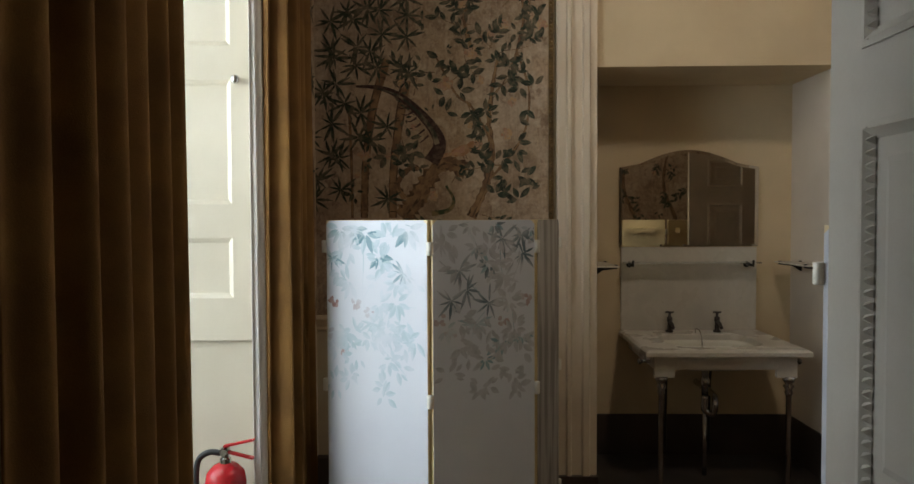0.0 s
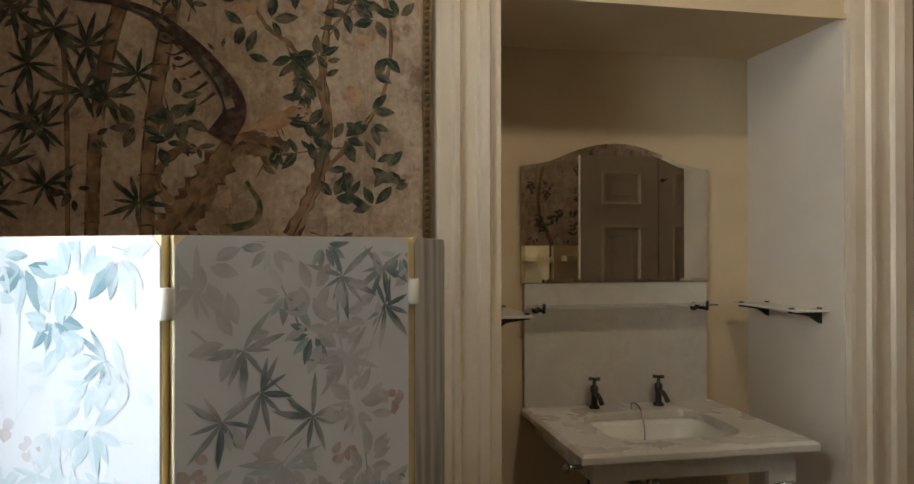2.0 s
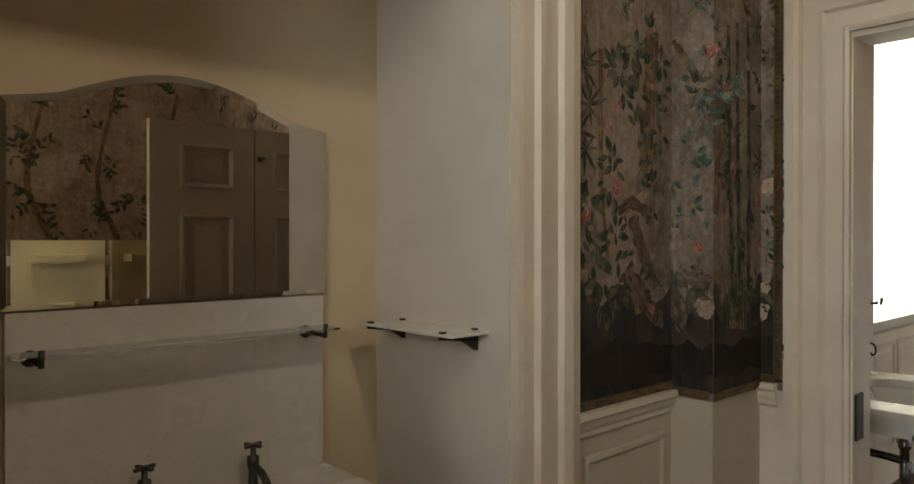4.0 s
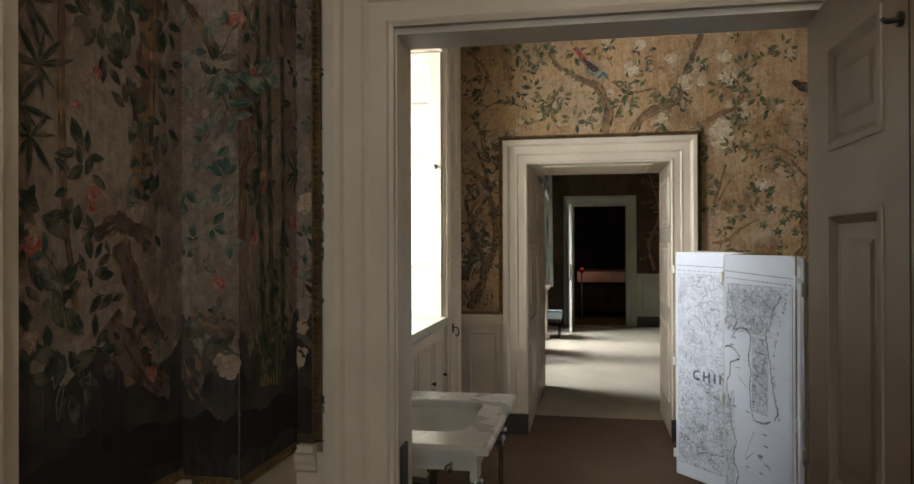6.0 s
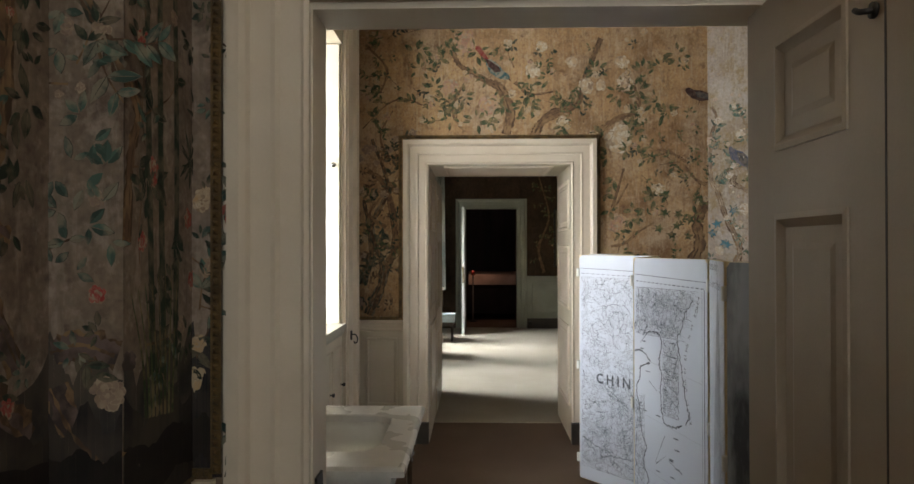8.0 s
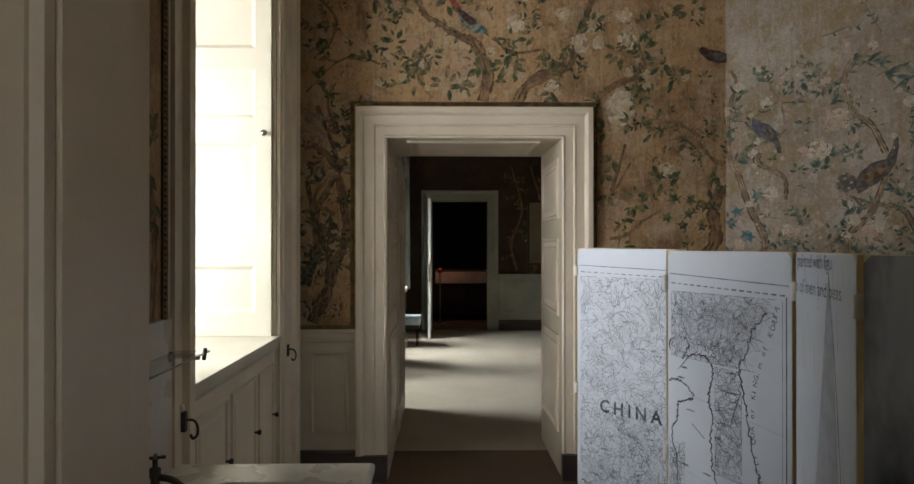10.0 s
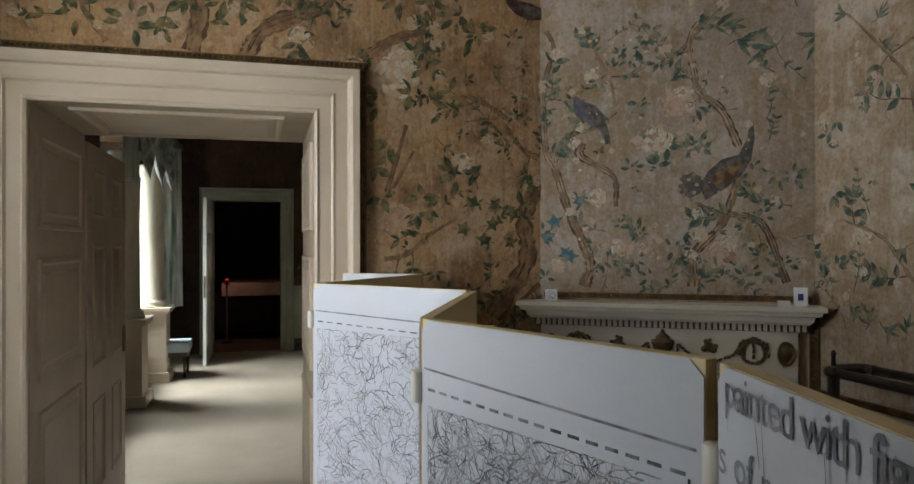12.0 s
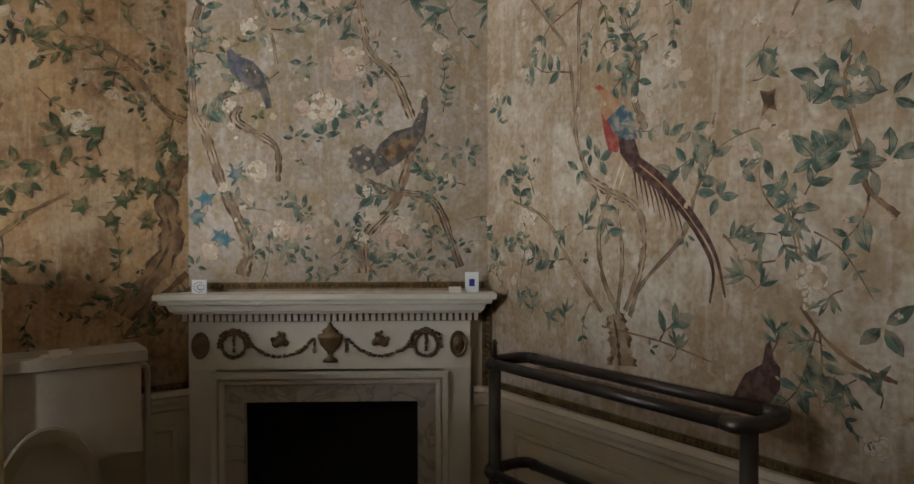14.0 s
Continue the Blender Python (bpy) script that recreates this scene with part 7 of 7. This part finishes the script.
b.ribbon(INK, [(w - 0.02, 1.41), (w - 0.02, 0.2)], 0.004, 0.004, 0.0006, 2)
b.ribbon(PRINT_INK, [(w - 0.035, 1.40), (w - 0.035, 0.2)], 0.002, 0.002, 0.0006, 2)
for y in (1.0, 0.72, 0.45):
    b.ribbon(INK_PALE, [(0.1, y + 0.03), (w - 0.03, y - 0.02)], 0.002, 0.002, 0.0006, 2)
for i in range(26):
    u, v = b.rng.choice(((0.12, 0.9), (0.27, 1.0), (0.17, 0.62), (0.3, 0.6), (0.04, 1.2)))
    b.ribbon(PRINT_INK, [(u + b.rng.uniform(-0.02, 0.05), v + b.rng.uniform(-0.1, 0.1))] * 1 + [(u + b.rng.uniform(0.06, 0.09), v + b.rng.uniform(-0.1, 0.1))], 0.004, 0.004, 0.0006, 2, 0.7) if i % 4 == 0 else b.blob(PRINT_INK, u + b.rng.uniform(-0.03, 0.05), v + b.rng.uniform(-0.15, 0.15), 0.02, 0.0035, 0, 0.0006, 0.3)
b.finish(sh)
word = "KAU-LI QUA or KING.m of KOREA"
for i, ch in enumerate(word):
    t = i / (len(word) - 1)
    if ch != " ":
        letters(ch, 0.026, INK, m @ Matrix.Translation((0.455 - 0.05 * math.sin(math.pi * min(1, t * 1.1)) + 0.05 * t * t, 0.78 + 0.58 * t, 0.0042)) @ Matrix.Rotation(radians(98 - 46 * t * t), 4, "Z"), sh, "map_lettering")
m, w, sh = bd[5]
b = Brush(m @ Matrix.Translation((0, 0, 0.003)), 101)
b.hs, b.top, b.u0, b.u1 = 0.12, 1.535, 0.004, w - 0.004
b.foot = 0.03
b.poly(INK_PALE, [(0.03, 0.05), (0.3, 1.5), (0.34, 1.3), (w - 0.05, 0.3), (w - 0.06, 0.05)], 0.0002)
for i in range(120):
    x, y = b.rng.uniform(0.02, w - 0.03), b.rng.uniform(0.1, 1.5)
    b.ribbon(b.rng.choice((INK_PALE, PRINT_INK, INK_PALE)), [(x, y), (x - 0.01, y + b.rng.uniform(0.04, 0.14))], 0.0016, 0.001, 0.0006, 2)
b.ribbon(PRINT_INK, [(0.3, 1.5), (0.36, 1.2), (0.44, 0.6), (w - 0.03, 0.1)], 0.004, 0.006, 0.0007, 6)
b.finish(sh)
tagged(letters("painted with figu", 0.056, PRINT_INK, m @ Matrix.Translation((0.02, 1.508, 0.0042)), sh, "lettering", 0.86), kind="stuff")
tagged(letters("s of men and beas", 0.056, PRINT_INK, m @ Matrix.Translation((0.005, 1.434, 0.0042)), sh, "lettering", 0.98), kind="stuff")
bd[6][2].data.materials[0] = SLATE


# ---- chimneypiece ----
fp = thing("chimneypiece", MD @ Vector((0.58, 0, 0)), "white painted corner chimneypiece with gilt swags and marble slips", "fireplace")
UC = 0.59


def slab_on(name, mat, rects, bevel=0.003, label=""):
    bm = bmesh.new()
    for u0, u1, v0, v1, h0, h1 in rects:
        box(bm, u0, u1, v0, v1, h0, h1, MD)
    if bevel:
        soft(bm, bevel)
    return part(name, bm, mat, fp, label)


bm = bmesh.new()
prof = [(1.405, 0.68, 0.16), (1.385, 0.68, 0.16), (1.38, 0.665, 0.15), (1.365, 0.66, 0.145), (1.36, 0.64, 0.125), (1.335, 0.63, 0.115), (1.33, 0.625, 0.10), (1.322, 0.62, 0.095)]
rows = [[bm.verts.new(MD @ Vector(q)) for q in ((UC - hw, z, 0.002), (UC - hw, z, h), (UC + hw, z, h), (UC + hw, z, 0.002))] for z, hw, h in prof]
for a, c in zip(rows, rows[1:]):
    for i in range(3):
        bm.faces.new((a[i], a[i + 1], c[i + 1], c[i]))
bm.faces.new(rows[0])
bm.faces.new(rows[-1][::-1])
part("mantelshelf", bm, MANTEL, fp, "moulded white mantelshelf")
slab_on("dentil_band", BRASS, [(UC - 0.60, UC + 0.60, 1.285, 1.322, 0.002, 0.052)], 0, "dark gilt dentil band")
bm = bmesh.new()
box(bm, 0, 0.016, 1.288, 1.318, 0.052, 0.064, MD)
tooth = part("dentil", bm, MANTEL, fp)
step = MD.to_3x3() @ Vector((1, 0, 0))
for i in range(46):
    d = tooth if i == 0 else new("dentil", tooth.data)
    d.parent = fp
    d.matrix_parent_inverse = Matrix.Translation(-fp.location)
    d.location = step * (UC - 0.597 + i * 0.0265)
slab_on("frieze", MANTEL, [(UC - 0.58, UC + 0.58, 1.085, 1.285, 0.002, 0.04)])
for u in (UC - 0.58, UC + 0.47):
    slab_on("pilaster", MANTEL, [(u, u + 0.11, 0.0, 1.084, 0.002, 0.0395)])
bm = bmesh.new()
surround(bm, MD, UC - 0.36, UC + 0.36, 0.945, [(0.075, 0.03), (0.08, 0.045), (0.095, 0.05), (0.1, 0.038), (0.105, 0.06), (0.125, 0.064), (0.13, 0.04)])
part("inner_moulding", bm, MANTEL, fp)
bm = bmesh.new()
surround(bm, MD, UC - 0.36, UC + 0.36, 0.945, [(0, -0.05), (0, 0.024), (0.088, 0.026)])
part("marble_surround", bm, MARBLE_BUFF, fp, "veined buff marble surround")
for nm, r in (("firebox_cheek", (UC - 0.36, UC - 0.35, 0.0, 0.945, -0.15, -0.002)), ("firebox_cheek", (UC + 0.35, UC + 0.36, 0.0, 0.945, -0.15, -0.002)), ("firebox_head", (UC - 0.35, UC + 0.35, 0.94, 0.9445, -0.15, -0.002)), ("firebox_back", (UC - 0.36, UC + 0.36, 0.0, 0.945, -0.16, -0.15))):
    slab_on(nm, SOOT, [r], 0, "black sooty iron")
slab_on("hearth", MARBLE_BUFF, [(UC - 0.6, UC + 0.6, 0.002, 0.02, 0.045, 0.4)])


def oval(u, v, ru, rv, name="patera"):
    bm = bmesh.new()
    loops = [[bm.verts.new(MD @ Vector((u + ru * f * math.cos(a), v + rv * f * math.sin(a), h))) for a in (2 * math.pi * i / 20 for i in range(20))] for f, h in ((1, 0.041), (1, 0.052), (0.85, 0.056), (0.75, 0.048), (0.6, 0.048), (0.5, 0.056), (0.3, 0.05), (0.15, 0.06))]
    for a, c in zip(loops, loops[1:]):
        for i in range(20):
            bm.faces.new((a[i], a[(i + 1) % 20], c[(i + 1) % 20], c[i]))
    bm.faces.new(loops[-1])
    return part(name, bm, BRASS, fp, "gilt oval patera", True)


oval(UC - 0.53, 1.187, 0.036, 0.055)
oval(UC + 0.53, 1.187, 0.036, 0.055)
rng = random.Random(5)


def beads(name, pts, r, n, label=""):
    """A carved garland: a run of small swelling lumps."""
    line = smooth_path([(*p, 0.048) for p in pts], 12)
    bm = bmesh.new()
    for i in range(n):
        c = line[round(i * (len(line) - 1) / max(1, n - 1))]
        k = r * rng.uniform(0.8, 1.25)
        bmesh.ops.create_icosphere(bm, subdivisions=1, radius=k, matrix=MD @ Matrix.Translation((c.x + rng.uniform(-0.002, 0.002), c.y + rng.uniform(-0.002, 0.002), 0.046)))
    return part(name, bm, BRASS, fp, label, True)


for s in (-1, 1):
    u = UC + s * 0.395
    beads("wreath", [(u + 0.048 * math.cos(a), 1.187 + 0.05 * math.sin(a)) for a in (2 * math.pi * i / 12 for i in range(13))], 0.0085, 34, "gilt laurel wreath")
    beads("ribbon_bow", [(u - 0.06, 1.18), (u - 0.055, 1.225), (u - 0.02, 1.245), (u, 1.25), (u + 0.02, 1.245), (u + 0.055, 1.225), (u + 0.06, 1.18)], 0.009, 18)
    beads("swag", [(UC + s * 0.345, 1.23), (UC + s * 0.31, 1.175), (UC + s * 0.22, 1.14), (UC + s * 0.13, 1.16), (UC + s * 0.075, 1.21)], 0.0082, 34, "gilt husk swag")
    beads("husk_drop", [(u, 1.225), (u, 1.2), (u, 1.165)], 0.0065, 8)
    beads("husk_drop", [(UC + s * 0.065, 1.21), (UC + s * 0.066, 1.16)], 0.007, 6)
    bm = bmesh.new()
    v = 1.205
    for du, dv, r in ((0, 0, 0.024), (0.018, -0.012, 0.018), (-0.02, -0.01, 0.016), (-0.012, 0.024, 0.012), (0.005, 0.032, 0.009), (0.03, 0.005, 0.011)):
        bmesh.ops.create_icosphere(bm, subdivisions=2, radius=r, matrix=MD @ Matrix.Translation((UC + s * 0.205 + s * du, v + dv, 0.044)) @ Matrix.Diagonal((1, 1, 0.5, 1)))
    part("carved_bird", bm, BRASS, fp, "gilt carved bird", True)
bm = bmesh.new()
turned(bm, [(0.03, -0.07), (0.03, -0.06), (0.01, -0.045), (0.012, -0.03), (0.04, 0.0), (0.052, 0.03), (0.052, 0.045), (0.03, 0.05), (0.034, 0.06), (0.014, 0.075), (0.004, 0.095)], MD @ Matrix.Translation((UC, 1.185, 0.045)) @ Matrix.Rotation(radians(-90), 4, "X") @ Matrix.Diagonal((1, 0.45, 1, 1)), 18)
part("urn", bm, BRASS, fp, "gilt carved urn", True)

# cards on the shelf
for u, w, h, nm, lab in ((UC - 0.52, 0.058, 0.055, "letter_card", "small white card lettered C propped on the mantelshelf"), (UC + 0.585, 0.056, 0.082, "blue_card", "white card with a blue square propped on the mantelshelf"), (UC + 0.515, 0.05, 0.024, "clear_block", "small clear plastic block on the mantelshelf")):
    cd = thing(nm, MD @ Vector((u, 1.405, 0.09)), lab, "card")
    bm = bmesh.new()
    box(bm, u - w / 2, u + w / 2, 1.4055, 1.4055 + h, 0.08, 0.088 if nm != "clear_block" else 0.11, MD)
    soft(bm, 0.0015)
    part("card", bm, CARD if nm != "clear_block" else CERAMIC, cd)
    if nm == "blue_card":
        bm = bmesh.new()
        box(bm, u - 0.011, u + 0.011, 1.43, 1.46, 0.0882, 0.0896, MD)
        part("square", bm, BLUEINK, cd, "blue printed square")
    if nm == "letter_card":
        mt = MD @ Matrix.Translation((u - 0.01, 1.42, 0.0895))
        letters("C", 0.032, INK, mt, cd, "letter")
        bm = bmesh.new()
        for i in range(24):
            a0, a1 = 2 * math.pi * i / 24, 2 * math.pi * (i + 1) / 24
            bm.faces.new([bm.verts.new(MD @ Vector((u + r * math.cos(a), 1.432 + r * math.sin(a), 0.0893))) for r, a in ((0.021, a0), (0.021, a1), (0.019, a1), (0.019, a0))])
        part("ring", bm, INK, cd)


# ---- lavatory cistern ----
wc = thing("lavatory", (7.05, 1.7, 0), "cream ceramic lavatory with raised seat and low cistern behind the screen", "toilet")
bm = bmesh.new()
box(bm, 7.06, 7.245, 1.42, 2.04, 0.83, 1.165)
soft(bm, 0.02, 3)
part("cistern", bm, CREAMWARE, wc)
bm = bmesh.new()
box(bm, 7.035, 7.247, 1.40, 2.06, 1.172, 1.215)
soft(bm, 0.012, 2)
part("cistern_lid", bm, CREAMWARE, wc)
bm = bmesh.new()
turned(bm, [(0.014, 0), (0.014, 0.02), (0.02, 0.025), (0.02, 0.035)], pose(7.06, 1.95, 1.12, 0, -90, 0), 12)
part("flush_lever", bm, IRON, wc, "dark flush lever", True)
for nm, mat, inner, hh in (("lid", CREAMWARE, None, 0.02), ("seat", DOOR, 0.78, 0.018)):
    bm = bmesh.new()
    x = 7.005 if nm == "lid" else 6.975
    def ring(f, xx):
        return [bm.verts.new((xx, 1.73 + 0.185 * f * math.cos(a), 0.62 + 0.36 * (0.4 + 0.6 * f if f < 1 else 1) * max(0.0, math.sin(a)) + (1 - f) * 0.0)) for a in (math.pi * i / 20 for i in range(21))]
    a, c = ring(1, x), ring(1, x + hh)
    if inner:
        a2, c2 = ring(inner, x), ring(inner, x + hh)
        for i in range(20):
            bm.faces.new((a[i], a[i + 1], a2[i + 1], a2[i]))
            bm.faces.new((c[i], c[i + 1], c2[i + 1], c2[i]))
            bm.faces.new((a2[i], a2[i + 1], c2[i + 1], c2[i]))
    else:
        bm.faces.new(a)
        bm.faces.new(c[::-1])
    for i in range(20):
        bm.faces.new((a[i], a[i + 1], c[i + 1], c[i]))
    part(nm, bm, mat, wc)
bm = bmesh.new()
turned(bm, [(0.11, 0), (0.12, 0.02), (0.1, 0.1), (0.12, 0.25), (0.18, 0.38), (0.19, 0.42), (0.17, 0.425), (0.12, 0.36), (0.05, 0.3)], pose(6.8, 1.73, 0) @ Matrix.Diagonal((1.25, 1, 1, 1)), 24)
part("bowl", bm, CREAMWARE, wc, "", True)
boxes("bowl_neck", CREAMWARE, (6.9, 7.2, 1.62, 1.84, 0.25, 0.42), parent=wc, bevel=0.03)
bm = bmesh.new()
tube(bm, [(7.2, 1.42, 1.12), (7.2, 1.385, 1.13), (7.2, 1.37, 1.08), (7.2, 1.375, 0.8), (7.2, 1.375, 0.02)], 0.012, 10)
part("overflow_pipe", bm, CREAMWARE, wc, "", True)

# ---- towel rail ----
tr = thing("towel_rail", (5.7, 0.3, 0), "dull grey pipe towel rail standing before the papered wall", "towel rail")
XL, XR, YF, YB, ZT = 6.19, 5.19, 0.44, 0.26, 1.19
for z in (ZT, 0.8, 0.4):
    for y in (YF, YB):
        bm = bmesh.new()
        tube(bm, [(XL - 0.04, y, z), (XR + 0.04, y, z)], 0.018, 12, 1)
        part("rail", bm, PIPE, tr, "", True)
for x, s in ((XL, 1), (XR, -1)):
    for z in (ZT, 0.8):
        bm = bmesh.new()
        tube(bm, [(x - s * 0.05, YF, z), (x - s * 0.01, YF, z), (x + s * 0.012, YF - 0.04, z), (x + s * 0.012, YB + 0.04, z), (x - s * 0.01, YB, z), (x - s * 0.05, YB, z)], 0.021, 12)
        part("elbow", bm, PIPE, tr, "", True)
    for y in (YF - 0.03, ):
        bm = bmesh.new()
        turned(bm, [(0.05, 0), (0.05, 0.012), (0.024, 0.02), (0.022, 0.36), (0.034, 0.38), (0.034, 0.42), (0.022, 0.44), (0.022, 0.77), (0.034, 0.785), (0.036, 0.81), (0.022, 0.83), (0.022, ZT)], pose(x, y, 0), 14)
        part("post", bm, PIPE, tr, "", True)
bm = bmesh.new()
turned(bm, [(0.01, 0), (0.008, 0.04), (0.012, 0.045), (0.004, 0.06)], pose(XL, YF - 0.03, ZT + 0.02), 10)
part("air_valve", bm, PIPE, tr, "", True)

# ---- the far room ----
cols = []
for i, (x, yc) in enumerate(((12.03, 3.94), (13.4, 3.88))):
    cl = thing("window_column", (x, yc, 0), "white classical column on a pale pedestal flanking the window", "column", "window columns")
    boxes("pedestal", CREAM, (x - 0.19, x + 0.19, yc - 0.19, 4.1, 0.12, 0.84), parent=cl, bevel=0.006)
    boxes("pedestal_base", CREAM, (x - 0.23, x + 0.23, yc - 0.23, 4.1, 0.0, 0.12), parent=cl, bevel=0.012)
    boxes("pedestal_cap", CREAM, (x - 0.23, x + 0.23, yc - 0.22, 4.1, 0.84, 0.87), (x - 0.25, x + 0.25, yc - 0.24, 4.1, 0.87, 0.91), parent=cl, bevel=0.008)
    bm = bmesh.new()
    turned(bm, [(0.19, 0), (0.19, 0.03), (0.175, 0.04), (0.185, 0.06), (0.16, 0.08), (0.145, 0.1), (0.14, 0.8), (0.125, 1.6), (0.14, 1.62), (0.14, 1.65), (0.17, 1.7), (0.17, 1.75)], pose(x, yc, 0.91), 24)
    part("shaft", bm, SHUTTER, cl, "", True)
curtain("festoon_curtain", [(14.45, 3.86), (14.6, 3.78), (14.75, 3.72), (14.95, 3.74)], 0.8, 3.06, 4, 0.05, GREENCLOTH, "green and white silk curtain hanging beside the far window", 7)
curtain("festoon_curtain", [(11.4, 3.8), (11.6, 3.82), (11.8, 3.8)], 2.3, 3.06, 3, 0.05, GREENCLOTH, "green and white silk curtain hanging beside the far window", 8)
for k, x in enumerate((12.0, 12.9, 13.8)):
    sw = tagged(new("pelmet_swag"), "gathered green and white silk swag above the far window", "pelmet", "pelmet swags")
    sw.location = (x, 3.75, 2.8)
    bm = bmesh.new()
    rows = []
    for i in range(17):
        t = i / 16
        rows.append([bm.verts.new((x - 0.45 + 0.9 * t, 3.72 + 0.03 * math.sin(j * 2.1 + i * 0.4), 3.055 - (j / 7) * (0.18 + 0.5 * math.sin(math.pi * t)))) for j in range(8)])
    for a, c in zip(rows, rows[1:]):
        for j in range(7):
            bm.faces.new((a[j], a[j + 1], c[j + 1], c[j]))
    o = part("swag", bm, GREENCLOTH, sw, "", True)
    o.modifiers.new("thickness", "SOLIDIFY").thickness = 0.008
boxes("trim_pelmet_board", WOOD, (11.3, 15.0, 3.68, 4.1, 3.05, 3.12), kind=S)
st = thing("window_stool", (13.6, 3.65, 0), "low stool with a pale blue silk seat by the far window", "stool")
bm = bmesh.new()
box(bm, 13.38, 13.85, 3.45, 3.85, 0.33, 0.45)
soft(bm, 0.03, 3)
part("seat", bm, BLUESEAT, st, "pale blue padded seat")
boxes("seat_rail", WOOD, (13.4, 13.83, 3.47, 3.83, 0.27, 0.33), parent=st, bevel=0.004)
for x in (13.43, 13.8):
    for y in (3.5, 3.8):
        bm = bmesh.new()
        turned(bm, [(0.014, 0), (0.02, 0.03), (0.015, 0.06), (0.022, 0.27)], pose(x, y, 0), 10)
        part("leg", bm, WOOD, st, "", True)
lamp = thing("window_candlestick", (12.75, 4.3, 0.75), "dark candlestick on the far window ledge", "candlestick")
bm = bmesh.new()
turned(bm, [(0.06, 0), (0.06, 0.02), (0.015, 0.04), (0.015, 0.45), (0.05, 0.5), (0.06, 0.62), (0.03, 0.64)], pose(12.75, 4.3, 0.75), 14)
part("stem", bm, IRON, lamp, "", True)
pic = thing("pier_glass", (15.39, 1.15, 1.25), "narrow wall mirror that reflects the far window", "mirror")
boxes("frame", IRON, (15.375, 15.399, 0.82, 1.55, 1.2, 2.36), parent=pic, bevel=0.004)
boxes("glass", MIRROR, (15.368, 15.374, 0.85, 1.52, 1.23, 2.33), parent=pic)
boxes("wall_socket", IRON, (15.34, 15.359, 2.0, 2.06, 0.08, 0.14), kind=S)

# bedroom beyond
bed = thing("bed", (17.6, 2.9, 0), "dark curtained bed with a coral blanket", "bed")
bm = bmesh.new()
box(bm, 16.9, 18.9, 1.9, 3.25, 0.78, 1.0)
soft(bm, 0.06, 3)
part("blanket", bm, BLANKET, bed, "coral blanket")
boxes("bed_base", BEDDARK, (16.95, 18.85, 1.95, 3.9, 0.15, 0.78), parent=bed, bevel=0.01)
boxes("headboard", BEDDARK, (16.9, 18.9, 4.0, 4.08, 0.0, 2.6), parent=bed, bevel=0.01)
for x in (16.92, 18.86):
    for y in (1.95, 3.95):
        bm = bmesh.new()
        turned(bm, [(0.05, 0), (0.05, 0.9), (0.035, 1.0), (0.03, 2.6)], pose(x, y, 0), 12)
        part("bed_post", bm, WOOD, bed, "", True)
boxes("tester", BEDDARK, (16.85, 18.95, 1.85, 4.08, 2.6, 2.75), parent=bed)
rl = thing("bedside_light", (16.7, 3.3, 0), "small red-shaded light beside the bed", "lamp")
bm = bmesh.new()
turned(bm, [(0.09, 0), (0.09, 0.02), (0.015, 0.04), (0.015, 1.0)], pose(16.6, 3.15, 0), 12)
part("stand", bm, WOOD, rl, "", True)
bm = bmesh.new()
turned(bm, [(0.045, 0), (0.03, 0.1)], pose(16.6, 3.15, 1.0), 12)
part("shade", bm, REDGLOW, rl, "red shade", True)
# unseen pendant, added to hold the assumed ceiling lamp
pl = thing("assumed_pendant", (1.25, 2.4, 3.6), "assumed ceiling pendant, out of view, with an opal shade", "lamp")
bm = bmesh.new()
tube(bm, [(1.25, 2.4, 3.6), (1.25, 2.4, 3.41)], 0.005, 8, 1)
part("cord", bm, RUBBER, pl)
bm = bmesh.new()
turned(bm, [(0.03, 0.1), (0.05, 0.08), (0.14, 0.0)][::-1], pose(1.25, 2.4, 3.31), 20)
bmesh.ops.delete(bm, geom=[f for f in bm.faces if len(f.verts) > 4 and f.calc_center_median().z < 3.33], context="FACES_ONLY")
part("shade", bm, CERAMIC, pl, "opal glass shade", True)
